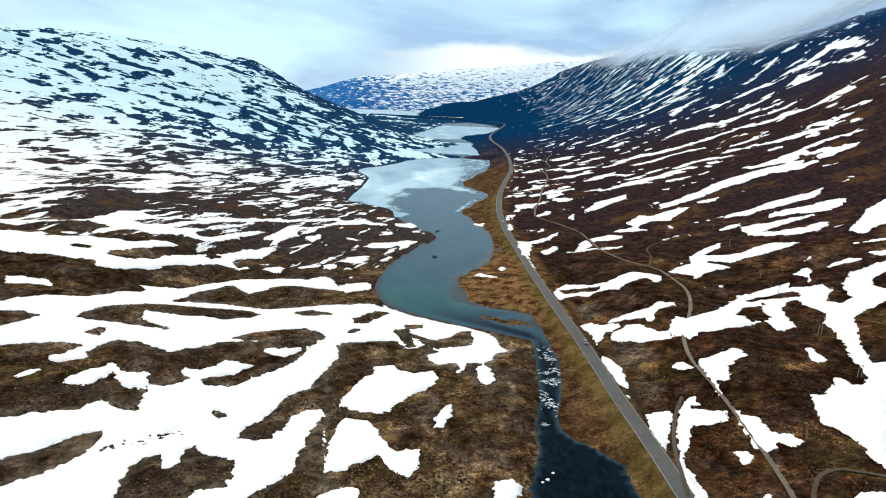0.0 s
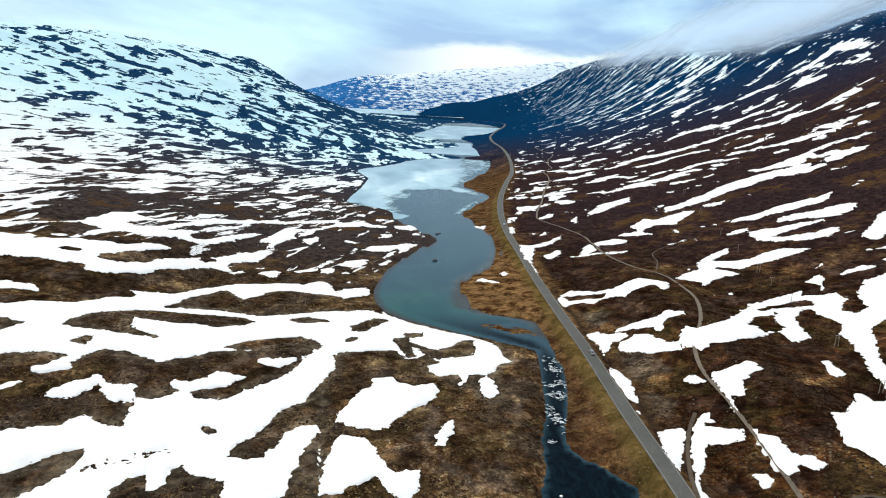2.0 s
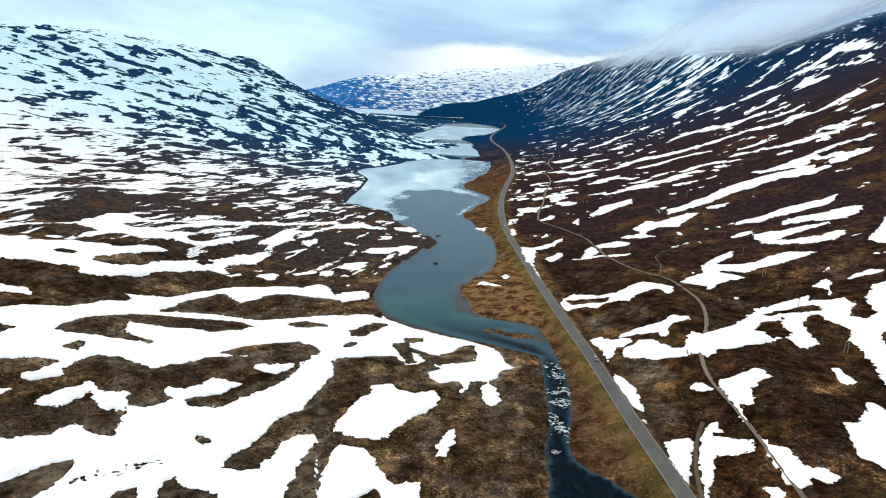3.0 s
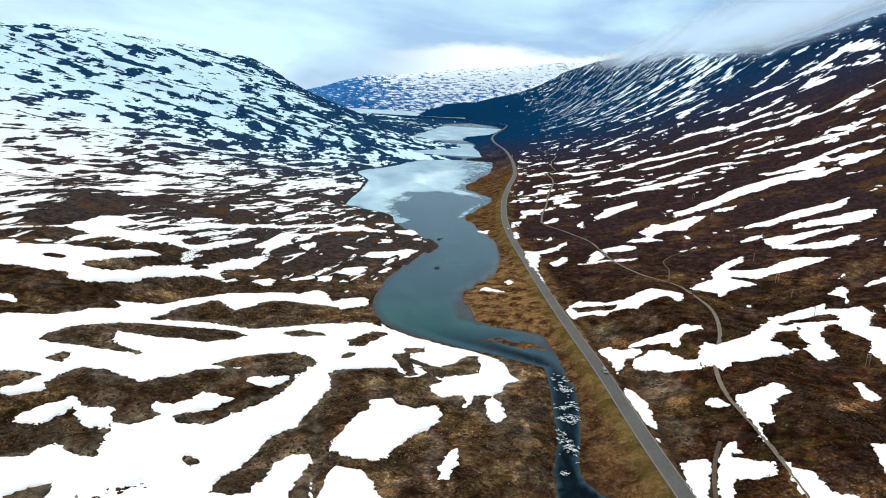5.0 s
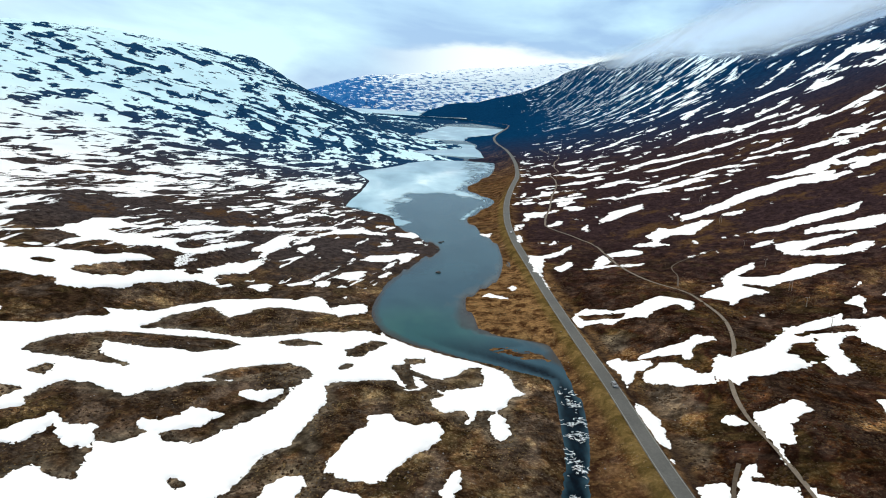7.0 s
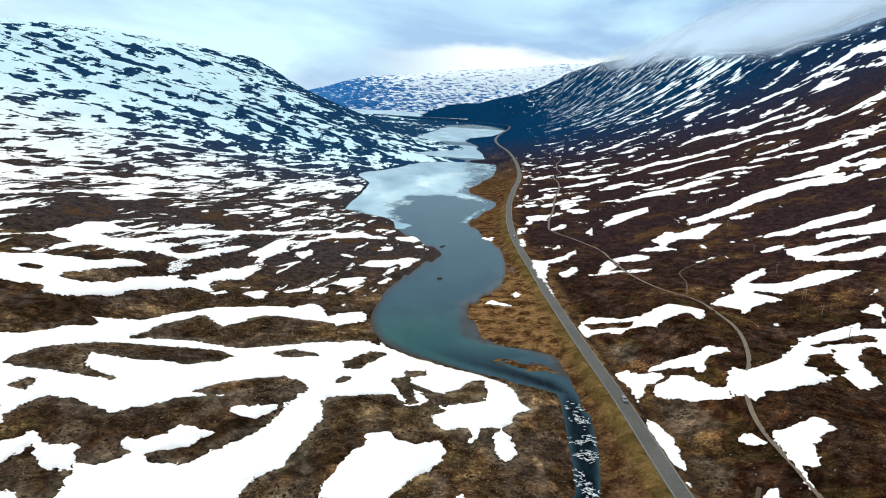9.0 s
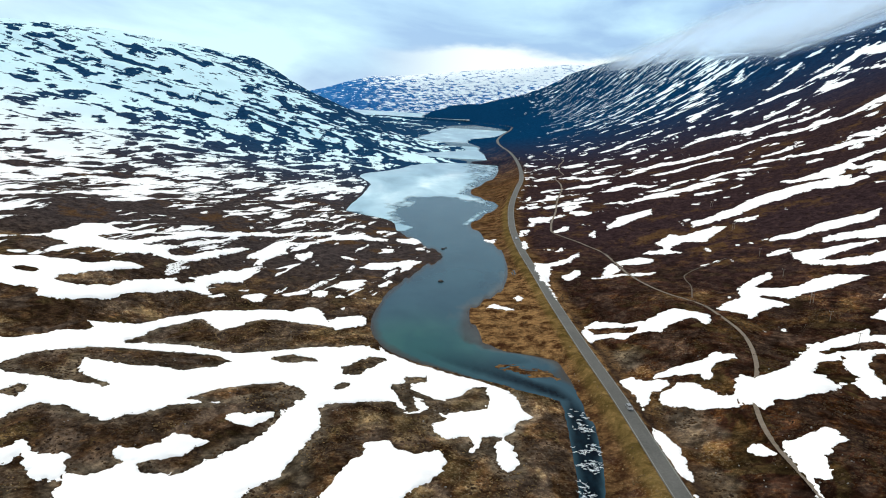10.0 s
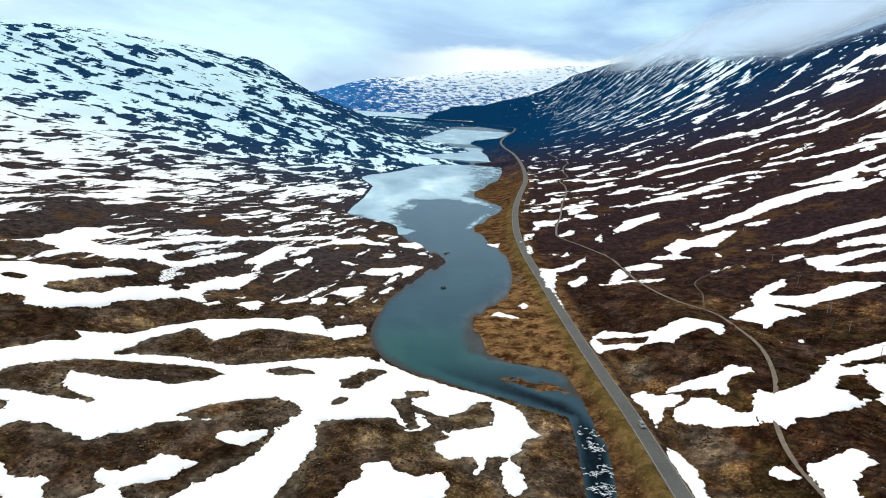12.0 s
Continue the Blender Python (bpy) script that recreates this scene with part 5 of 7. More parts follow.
heath_lens([(-442, 1123), (-441, 1145), (-431, 1150), (-421, 1147), (-418, 1140), (-421, 1124), (-430, 1117), (-440, 1118)])
heath_lens([(-658, 1776), (-726, 2088), (-666, 2034), (-609, 2003), (-607, 1996), (-649, 1983), (-688, 1979), (-655, 1768)])
heath_lens([(-556, 1660), (-559, 1774), (-478, 1726), (-451, 1631), (-501, 1594), (-542, 1618)])
heath_lens([(-419, 1551), (-410, 1575), (-409, 1643), (-396, 1651), (-393, 1637), (-391, 1571), (-403, 1550), (-418, 1548)])
heath_lens([(-387, 1502), (-358, 1534), (-300, 1545), (-299, 1538), (-350, 1502), (-386, 1497)])
heath_lens([(-406, 1239), (-397, 1247), (-387, 1256), (-375, 1253), (-374, 1248), (-382, 1239), (-394, 1235), (-406, 1237)])
heath_lens([(-502, 1271), (-531, 1381), (-472, 1270), (-457, 1265), (-456, 1262), (-468, 1260), (-483, 1259), (-500, 1267)])
heath_lens([(-510, 1429), (-501, 1441), (-487, 1444), (-475, 1444), (-475, 1442), (-483, 1431), (-497, 1428), (-509, 1426)])
heath_lens([(-439, 1260), (-473, 1398), (-459, 1405), (-445, 1402), (-444, 1399), (-411, 1260), (-425, 1257), (-438, 1257)])
heath_lens([(-415, 1137), (-407, 1159), (-397, 1178), (-384, 1182), (-383, 1180), (-390, 1158), (-400, 1138), (-413, 1133)])
heath_lens([(-378, 1234), (-368, 1237), (-356, 1238), (-346, 1236), (-346, 1235), (-354, 1231), (-366, 1229), (-377, 1232)])
heath_lens([(-340, 1255), (-365, 1401), (-353, 1416), (-340, 1418), (-339, 1416), (-314, 1263), (-326, 1254), (-339, 1252)])
heath_lens([(-339, 1215), (-334, 1224), (-325, 1225), (-315, 1215), (-314, 1211), (-317, 1194), (-326, 1196), (-338, 1210)])
heath_lens([(-318, 1228), (-311, 1234), (-302, 1235), (-294, 1232), (-294, 1230), (-299, 1223), (-307, 1220), (-317, 1225)])
heath_lens([(-357, 1191), (-354, 1203), (-348, 1205), (-340, 1197), (-339, 1193), (-341, 1182), (-347, 1180), (-355, 1187)])
heath_lens([(-660, 1053), (-652, 1058), (-641, 1060), (-625, 1049), (-623, 1047), (-629, 1041), (-641, 1040), (-659, 1051)])
heath_lens([(-639, 1007), (-639, 1013), (-637, 1016), (-633, 1014), (-632, 1013), (-631, 1007), (-633, 1003), (-638, 1005)])
heath_lens([(-617, 1053), (-616, 1060), (-611, 1062), (-606, 1060), (-605, 1058), (-606, 1053), (-610, 1050), (-615, 1050)])
heath_lens([(-581, 963), (-578, 978), (-569, 987), (-559, 989), (-558, 987), (-565, 980), (-574, 970), (-580, 961)])
heath_lens([(-566, 904), (-563, 911), (-561, 922), (-556, 924), (-555, 922), (-553, 909), (-557, 902), (-565, 903)])
heath_lens([(-582, 1121), (-579, 1126), (-574, 1129), (-568, 1128), (-567, 1126), (-570, 1120), (-575, 1117), (-581, 1119)])
heath_lens([(-566, 1049), (-559, 1066), (-551, 1088), (-540, 1098), (-539, 1096), (-543, 1073), (-554, 1056), (-566, 1048)])
heath_lens([(-543, 1044), (-541, 1053), (-538, 1061), (-532, 1061), (-530, 1057), (-531, 1047), (-536, 1042), (-542, 1042)])
snow_streak([(57, 523), (64, 590), (80, 626), (100, 631), (99, 623), (76, 591), (61, 556), (56, 518)])


def nearest_edge(edges, x, y, reach=26.0):
    """Metres inside the nearest of these outlines, negative outside, at most reach."""
    best = np.full(x.shape, -reach)
    for edge in edges:
        k = np.array(edge, float)
        i = np.nonzero((x > k[:, 0].min() - reach) & (x < k[:, 0].max() + reach) & (y > k[:, 1].min() - reach) & (y < k[:, 1].max() + reach))
        if len(i[0]):
            best[i] = np.maximum(best[i], bank_field(edge, x[i], y[i]))
    return best


# ---- ground ----
right_lines = lines(0, 3300, 1.1, 190, 1.013, 40)
left_lines = -lines(0, 3000, 1.1, 170, 1.013, 40)[::-1]
XS = np.concatenate([left_lines[:-1], right_lines])
YS = np.concatenate([-lines(-110, 600, 6, 0, 1.1, 60)[::-1][:-1], lines(110, 4950, 1.1, 400, 1.0075, 22)])
GX, GY = np.meshgrid(XS, YS)
GZ = ground(GX, GY)
inside = water_inside(GX, GY)
road_gap = np.abs(GX - curve(GY, ROAD_LINE))
tufts = step(6, 10, road_gap) * step(1.0, 4.0, -inside) * (0.16 * fbm(GX / 2.6, GY / 2.6, 2, 41))
GZ = GZ + tufts + hummocks(GX, GY)
ground_mesh, used = sheet("ground", XS, YS, GZ, np.ones((len(YS) - 1, len(XS) - 1), bool), GROUND)
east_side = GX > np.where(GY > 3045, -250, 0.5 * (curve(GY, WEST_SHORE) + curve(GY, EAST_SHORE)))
side = np.where(east_side, GX - curve(GY, ROAD_LINE), curve(GY, WEST_SHORE) - GX)
# share of old snow: none on the near banks, where it lies in banks of its own
road_x = curve(GY, ROAD_LINE)
right_cover = np.interp(GY, [300, 350, 480, 700, 1100, 1800, 3500], [-0.6, 0.345, 0.400, 0.440, 0.448, 0.425, 0.400])
right_cover = np.where(GX > road_x + 5, right_cover + 0.015 * step(200, 520, side) + 0.012 * step(120, 220, GZ) * (1 - step(1300, 2200, GY)) + 0.018 * step(40, 110, GZ) - 0.085 * (1 - step(10, 240, side)) * step(900, 1500, GY), -0.6)
left_cover = np.interp(GY, [330, 370, 450, 560, 680, 800, 1100, 1500, 2600], [-0.6, 0.44, 0.478, 0.500, 0.518, 0.520, 0.512, 0.508, 0.46])
left_cover = np.where(side < 110, np.minimum(left_cover, np.interp(GY, [400, 470, 640, 760], [-0.6, 0.43, 0.455, 0.47])), left_cover) + 0.025 * step(200, 420, side) - 0.016 * (1 - step(330, 560, side)) * step(800, 1000, GY) + 0.02 * step(420, 560, side)
left_cover = np.where(inside > -6, -0.6, left_cover)
snow_cover = np.where(east_side, right_cover, left_cover)
snow_cover = np.where(GY > 4450, 0.40 + 0.11 * step(-800, -150, GX) + 0.08 * step(150, 330, GZ), snow_cover)
# bare rock faces and deep drifts on the upper slopes: (x, y, reach across, reach along)
ROCK_FACES = [(-714, 1241, 30, 26), (-830, 1425, 40, 34), (-671, 1243, 26, 24), (-648, 1163, 30, 24), (-614, 1170, 24, 22), (-576, 1233, 32, 26), (-658, 1376, 30, 26),
              (-630, 1472, 28, 34), (-799, 1559, 34, 36), (-733, 1499, 26, 30), (-578, 1508, 26, 32), (-541, 1508, 22, 30), (-525, 1633, 24, 36), (-480, 1619, 20, 32),
              (-530, 2030, 50, 110), (-440, 2010, 60, 110), (-360, 2080, 60, 90)]
DRIFTS = [(-591, 980, 50, 50), (-550, 1100, 46, 40), (-672, 1061, 50, 36), (604, 1046, 26, 40), (612, 1108, 26, 30), (601, 987, 26, 30), (534, 1000, 20, 40), (560, 1094, 18, 34),
          (567, 1560, 24, 40), (584, 1489, 20, 36), (488, 1050, 20, 34), (479, 854, 22, 26), (459, 739, 20, 22)]
for places, gain in ((ROCK_FACES, -0.13), (DRIFTS, 0.055)):
    for fx, fy, rx, ry in places:
        snow_cover = snow_cover + gain * np.exp(-(((GX - fx) / rx) ** 2) - ((GY - fy) / ry) ** 2)
meadow = np.where(east_side, step(-4, 3, road_x + 9 - GX) * (1 - 0.5 * step(370, 520, GY)) * (1 - step(700, 1300, GY)) * (1 - 0.5 * (1 - step(215, 275, GY))), 0.0)
verge = np.where(east_side, step(-9.5, -5.5, GX - road_x) * (1 - step(-3.0, -2.0, GX - road_x)), 0.0) * (1 - step(600, 900, GY))
# how far the haze-blue rock and snow colours take over, by distance and height
rock_haze = np.where(east_side, step(850, 1900, GY + 1.7 * GZ), step(560, 1250, GY + 0.8 * GZ))
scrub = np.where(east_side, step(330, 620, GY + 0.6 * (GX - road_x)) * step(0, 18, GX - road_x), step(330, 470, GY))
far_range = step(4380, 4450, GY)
# where the old snow lies in streaks and lenses of a known run
ragged_line = 30 * fbm(GX / 60, GY / 60, 3, 15)
streaked = np.where(east_side, (GX > road_x + 4) & (GY > 300) & (GY + ragged_line < 1340), (GY > 380) & (GY < 2300) & (inside < -4))
# the western mountain is white with dark lenses, the shore below it dark with white streaks
shoreward = GX + 168 + (np.minimum(GY, 1000) - 662) * 0.335 + ragged_line
white_base = (4.8 - 8.0 * step(-190, 60, shoreward)) * step(-14, 14, GY - 452 - 1.72 * (GX + 284) + 0.6 * ragged_line)
dark_base = np.where(east_side, -13 + 3 * step(500, 1100, GY), -8.0) * (1 - step(-14, 14, GY - 452 - 1.72 * (GX + 284) + 0.6 * ragged_line) * ~east_side)
lying = np.where(east_side, 0, white_base) + dark_base
lying = lying - 12 * step(1930, 2010, GY + 0.3 * (GX + 575)) * step(-640, -560, GX) * ~east_side
lens_field = nearest_edge(LENSES, GX, GY)
lying = np.where(lens_field > -6, np.minimum(lying, np.maximum(-lens_field * 1.5, -14)), lying)
streak_field = nearest_edge(STREAKS, GX, GY)
lying = np.where(streak_field > -6, np.maximum(lying, np.minimum(streak_field * 1.5 - 2.0, 14)), lying)
dry = np.where(east_side, 0.13, 0.10 + 0.50 * np.exp(-((GX - 5) / 55) ** 2 - ((GY - 170) / 80) ** 2)) + 0.55 * np.maximum(fbm(GX / 34, GY / 22, 3, 83), 0)
# flattened grey growth where a drift has lately gone
bleached = np.zeros_like(GX)
for mx_, my_, reach in ((81, 248, 10), (73, 303, 9), (77, 215, 7)):
    bleached = np.maximum(bleached, 0.9 * step(-0.25, 0.5, 1 - np.hypot(GX - mx_, (GY - my_) * 0.7) / reach + 0.35 * fbm(GX / 7, GY / 7, 3, 45)))
for name, values in (("snow_cover", snow_cover), ("meadow", meadow), ("verge", verge), ("rock_haze", rock_haze), ("far_range", far_range), ("dry", dry), ("east", east_side * 1.0), ("scrub", scrub), ("matted", np.maximum(melt_rim(GX, GY) * step(5, 16, -inside), bleached)), ("coarse", 1 - step(650, 1250, GY + 0.6 * np.maximum(GZ - 20, 0))), ("streaked", streaked * 1.0), ("bank_side", np.where(east_side & (GX < road_x), 1 - step(3, 13, -inside), 0) * (1 - step(285, 320, GY))), ("low_shore", step(-120, 40, shoreward) * (1 - step(40, 110, GZ)) * ~east_side), ("lying", lying), ("roadside_dark", np.exp(-((GX - road_x - 6.0 - fbm(GX / 12, GY / 12, 2, 52)) / 2.3) ** 2) * (1 - step(330, 440, GY)))):
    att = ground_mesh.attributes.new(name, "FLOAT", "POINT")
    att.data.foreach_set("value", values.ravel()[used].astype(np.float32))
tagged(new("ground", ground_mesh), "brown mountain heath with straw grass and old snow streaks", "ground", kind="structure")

# ---- water ----
wx, wy = np.arange(-130, 320, 2.0), np.concatenate([np.arange(90, 340, 1.5), np.arange(340, 1260, 3.0), np.arange(1260, 3050, 12.0)])
mx, my = np.meshgrid(wx, wy)
water_z = curve(my, WATER_LEVEL)
wet = water_inside(mx, my) > -7
keep = wet[:-1, :-1] | wet[1:, 1:] | wet[:-1, 1:] | wet[1:, :-1]
water_mesh, _ = sheet("water", wx, wy, water_z, keep, WATER)
tagged(new("water", water_mesh), "dark teal mountain lake and river with calm surface", "water", kind="structure")
water_mesh.attributes.new("depth", "FLOAT", "POINT")
co = np.empty(len(water_mesh.vertices) * 3, np.float32)
water_mesh.vertices.foreach_get("co", co)
co = co.reshape(-1, 3)
shallows = 0.75 * np.exp(-(((co[:, 0] - 2) / 20) ** 2 + ((co[:, 1] - 326) / 24) ** 2))
down = water_inside(co[:, 0].astype(float), co[:, 1].astype(float)) / (1.6 + 8 * step(255, 300, co[:, 1])) + 1.1 * (1 - step(255, 300, co[:, 1]))
down = down - 1.7 * np.exp(-(((co[:, 0] - 33) / 13) ** 2 + ((co[:, 1] - 297 + 0.35 * (co[:, 0] - 33)) / 7.5) ** 2)) * step(278, 288, co[:, 1])
down = np.maximum(down - shallows, np.minimum(down, 0.16))
pale_bed = np.exp(-(((co[:, 0] + 8) / 26) ** 2 + ((co[:, 1] - 318) / 34) ** 2))
water_mesh.attributes.new("pale_bed", "FLOAT", "POINT").data.foreach_set("value", pale_bed.astype(np.float32))
shelf = np.exp(-np.maximum(curve(co[:, 1], EAST_SHORE) - co[:, 0], 0) / 7) * step(292, 312, co[:, 1]) * (1 - step(430, 500, co[:, 1]))
water_mesh.attributes.new("silt", "FLOAT", "POINT").data.foreach_set("value", shelf.astype(np.float32))
depth_mesh = water_mesh.attributes["depth"]
depth_mesh.data.foreach_set("value", np.clip(down, 0, 2 - step(278, 322, co[:, 1])).astype(np.float32))


def ice_sheet(name, edge, z, cell, label, ragged=1.0):
    k = np.array(edge, float)
    (x0, y0), (x1, y1) = k.min(0) - 8, k.max(0) + 8
    xs, ys = np.arange(x0, x1 + cell, cell), np.arange(y0, y1 + cell, cell)
    gx, gy = np.meshgrid(xs, ys)
    f = bank_field(edge, gx, gy) + ragged * (8 * fbm(gx / 30, gy / 60, 4, 91) + 4 * fbm(gx / 9, gy / 16, 3, 93))
    ok = f > -4
    me, ids = sheet(name, xs, ys, z + np.clip(f * 0.03, -0.12, 0.07), ok[:-1, :-1] & ok[1:, 1:] & ok[1:, :-1] & ok[:-1, 1:], ICE)
    me.attributes.new("thick", "FLOAT", "POINT").data.foreach_set("value", (np.clip((f + 2) / (26 * ragged), 0, 1) * (1 - 0.62 * step(0, 52, gx) * (gy < 1250))).ravel()[ids].astype(np.float32))
    me.attributes.new("slush", "FLOAT", "POINT").data.foreach_set("value", (0.35 + 0.65 * step(700, 1200, gy) * (1 - step(2600, 3100, gy))).ravel()[ids].astype(np.float32))
    return tagged(new(name, me), label, "lake ice", "lake ice")


# ---- road ----
def ribbon(name, line, half, lift, mat, shift=0.0, spans=None, across=3):
    """A strip of that half width along a line of (x, y, z)."""
    p = np.array(line, float)
    d = np.gradient(p[:, :2], axis=0)
    d /= np.linalg.norm(d, axis=1)[:, None]
    side_way = np.stack([d[:, 1], -d[:, 0]], 1)
    offs = np.linspace(-half, half, across)
    verts, faces = [], []
    for i in range(len(p)):
        for o in offs:
            q = p[i, :2] + side_way[i] * (o + shift)
            verts.append((q[0], q[1], p[i, 2] + lift - 0.02 * abs(o)))
    for i in range(len(p) - 1):
        if spans and not spans(i):
            continue
        for k in range(across - 1):
            a = i * across + k
            faces.append((a, a + across, a + across + 1, a + 1)[::-1])
    return mesh_from(name, verts, faces, mat)


road_y = np.concatenate([np.arange(-250, 700, 4.0), np.arange(700, 2640, 12.0)])
road_pts = np.stack([curve(road_y, ROAD_LINE), road_y, curve(road_y, ROAD_LEVEL)], 1)
road = tagged(new("road", ribbon("road", road_pts, 2.85, 0.12, ASPHALT, across=5)), "grey two-lane asphalt road with worn edge lines", "road", kind="structure")

road_parts = [("edge_line", -2.45), ("edge_line", 2.45)]
for name, shift in road_parts:
    me = ribbon(name, road_pts[:260], 0.11, 0.132, PAINT, shift=shift, across=2)
    line = new(name, me)
    line.parent = road
FAR_ROAD = [(252, 2611, 27.2), (266, 2700, 28), (268, 2790, 29), (250, 2880, 30), (205, 2960, 31), (130, 3030, 33), (40, 3080, 36), (-60, 3110, 39)]
far_pts = np.array(FAR_ROAD)
far_pts = np.stack([np.interp(np.linspace(0, 7, 60), np.arange(8), far_pts[:, i]) for i in range(3)], 1)
far_pts[:, 2] = np.maximum(far_pts[:, 2], ground(far_pts[:, 0], far_pts[:, 1]))
far_road = new("road_far_bend", ribbon("road_far_bend", far_pts, 2.4, 0.4, ASPHALT))
tagged(far_road, "grey asphalt road bending round the upper lake", "road", kind="structure")


def draped(points, n):
    """A smooth line through plan points, laid on the ground."""
    k = np.array(points, float)
    run = np.concatenate([[0], np.cumsum(np.hypot(*np.diff(k, axis=0).T))])
    u = np.linspace(0, run[-1], n)
    x, y = (curve(u, np.stack([run, k[:, i]], 1)) for i in range(2))
    z = ground(x, y)
    return np.stack([x, y, np.convolve(np.pad(z, 2, mode="edge"), np.ones(5) / 5, "valid")], 1)


TRACK = [(90.5, 118), (92, 139.1), (93.4, 147.4), (96.1, 175.5), (97.4, 203.6), (99.9, 239.3), (102.8, 250.8), (114.9, 276.8), (127.7, 323.9), (127.2, 353.4), (117.6, 374.9), (111.2, 431.1), (110.7, 483.2), (106.2, 504.2), (95.8, 535), (87, 561.5), (89.6, 585.5), (103, 647.2), (115.2, 711.1), (131.8, 783.4), (139.7, 839.6), (145.1, 908.8), (159, 932), (165, 999), (176, 1066), (195, 1139), (190, 1226), (190, 1326)]
SPUR = [(68.5, 150), (73.7, 174.3), (77.7, 187.3), (82.7, 198.8), (86.7, 205.8)]
STREAM = [(172, 441), (166.4, 438.5), (150.2, 429.3), (141.8, 422.3), (134.5, 394.1), (126.3, 370.9)]
LOOP = [(94.9, 134.3), (96, 141.6), (99.5, 147.9), (103, 151.3), (106.5, 151.5), (110.5, 148.8), (118, 143.3), (133.8, 142.5)]
for points, half, n, mat, label in ((TRACK, 0.82, 300, GRAVEL, "narrow gravel farm track winding over the heath"), (SPUR, 0.62, 50, EARTH, "earth path beside the road"),
                               (LOOP, 0.6, 60, EARTH, "worn earth wheel track curving through heather"), (STREAM, 0.36, 60, EARTH, "narrow earth footpath winding down the heath slope")):
    tagged(new("gravel_track", ribbon("gravel_track", draped(points, n), half, 0.28, mat, across=5)), label, "track", kind="structure")

# ---- snow banks on the near slopes ----
def rough_edge(x, y, size):
    return size * (0.75 * fbm(x / (4.5 * size), y / (4.5 * size), 2, 51) + 0.55 * fbm(x / (1.5 * size), y / (1.5 * size), 3, 57) + 0.4 * fbm(x / 1.1, y / 1.1, 2, 59))


REMNANTS = []


def connected(keep):
    """Groups of joined cells, the largest first."""
    rows, cols = keep.shape
    left = keep.ravel().copy()
    groups = []
    for start in np.nonzero(left)[0]:
        if not left[start]:
            continue
        left[start] = False
        group, front = [], [int(start)]
        while front:
            c = front.pop()
            group.append(c)
            r, k = divmod(c, cols)
            for n, ok in ((c - 1, k > 0), (c + 1, k < cols - 1), (c - cols, r > 0), (c + cols, r < rows - 1)):
                if ok and left[n]:
                    left[n] = False
                    front.append(n)
        groups.append(group)
    return sorted(groups, key=len, reverse=True)


def snow_mesh(x0, x1, y0, y1, field, cell):
    xs, ys = np.arange(x0, x1 + cell, cell), np.arange(y0, y1 + cell, cell)
    gx, gy = np.meshgrid(xs, ys)
    f = field(gx, gy)
    lift = np.where(f > 0, 0.10 + 0.55 * (1 - np.exp(-np.maximum(f, 0) / 1.6)), 0.10 + 0.75 * f)
    lift = lift + step(0.3, 2.5, f) * 0.16 * fbm(gx / 7, gy / 7, 2, 61)
    z = ground(gx, gy) + hummocks(gx, gy) + lift
    in_reach = f > -1.0
    keep = in_reach[:-1, :-1] & in_reach[1:, 1:] & in_reach[:-1, 1:] & in_reach[1:, :-1]
    biggest, others = None, []
    for cells in connected(keep):
        own = np.zeros(keep.size, bool)
        own[cells] = True
        piece = sheet("snow_bank", xs, ys, z, own.reshape(keep.shape), SNOW)[0]
        if biggest is None:
            biggest = piece
        elif len(cells) > 900:
            tagged(new("snow_bank", piece), "broad bank of old white snow lying on brown heath", "snow bank", "snow banks")
        else:
            others.append(piece)
    for piece in others:
        co = np.empty(len(piece.vertices) * 3, np.float32)
        piece.vertices.foreach_get("co", co)
        corners = np.empty(len(piece.loops), np.int32)
        piece.loops.foreach_get("vertex_index", corners)
        REMNANTS.append((co.reshape(-1, 3), corners.reshape(-1, 4)))
        bpy.data.meshes.remove(piece)
    return biggest


BANKS = []


def bare_spots(f, x, y):
    """Takes the spots where the heath has melted free out of a bank."""
    for spot in BARE_SPOTS:
        k = np.array(spot)
        if x.min() < k[:, 0].max() and x.max() > k[:, 0].min() and y.min() < k[:, 1].max() and y.max() > k[:, 1].min():
            f = np.minimum(f, -bank_field(spot, x, y))
    return f


TRACK_RUN = draped(TRACK, 500)
TRACK_RUN = TRACK_RUN[TRACK_RUN[:, 1] > 296, :2]


def trodden(f, x, y):
    """Keeps the upper gravel track clear of snow."""
    if x.max() < 80 or x.min() > 150 or y.max() < 296:
        return f
    near = np.full(x.shape, 1e9)
    for tx, ty in TRACK_RUN:
        near = np.minimum(near, (x - tx) ** 2 + (y - ty) ** 2)
    return np.minimum(f, np.sqrt(near) - 1.5)


def snow_bank(edge, label="thin bank of old white snow lying on brown heath"):
    k = np.array(edge, float)
    (x0, y0), (x1, y1) = k.min(0) - 2.5, k.max(0) + 2.5
    far = math.hypot(0.5 * (x0 + x1), 0.5 * (y0 + y1))
    size = min(max(far / 330, 0.55), 1.8)
    BANKS.append((x0, x1, y0, y1, edge))
    me = snow_mesh(x0, x1, y0, y1, lambda x, y: trodden(bare_spots(bank_field(edge, x, y), x, y) + rough_edge(x, y, size) - 0.005 * max(far - 250, 0), x, y), max(0.45, far / 520))
    if me is None:
        return None
    wide, deep = x1 - x0, y1 - y0
    shape = "long streak" if wide > 55 else "broad bank" if deep > 45 else "small patch" if wide < 16 else "thin bank"
    return tagged(new("snow_bank", me), label.replace("thin bank", shape), "snow bank", "snow banks")



SPECKS = np.stack([np.linspace(-90, -74, 26), np.linspace(166, 179, 26)], 1) + np.random.default_rng(4).normal(0, 0.9, (26, 2))


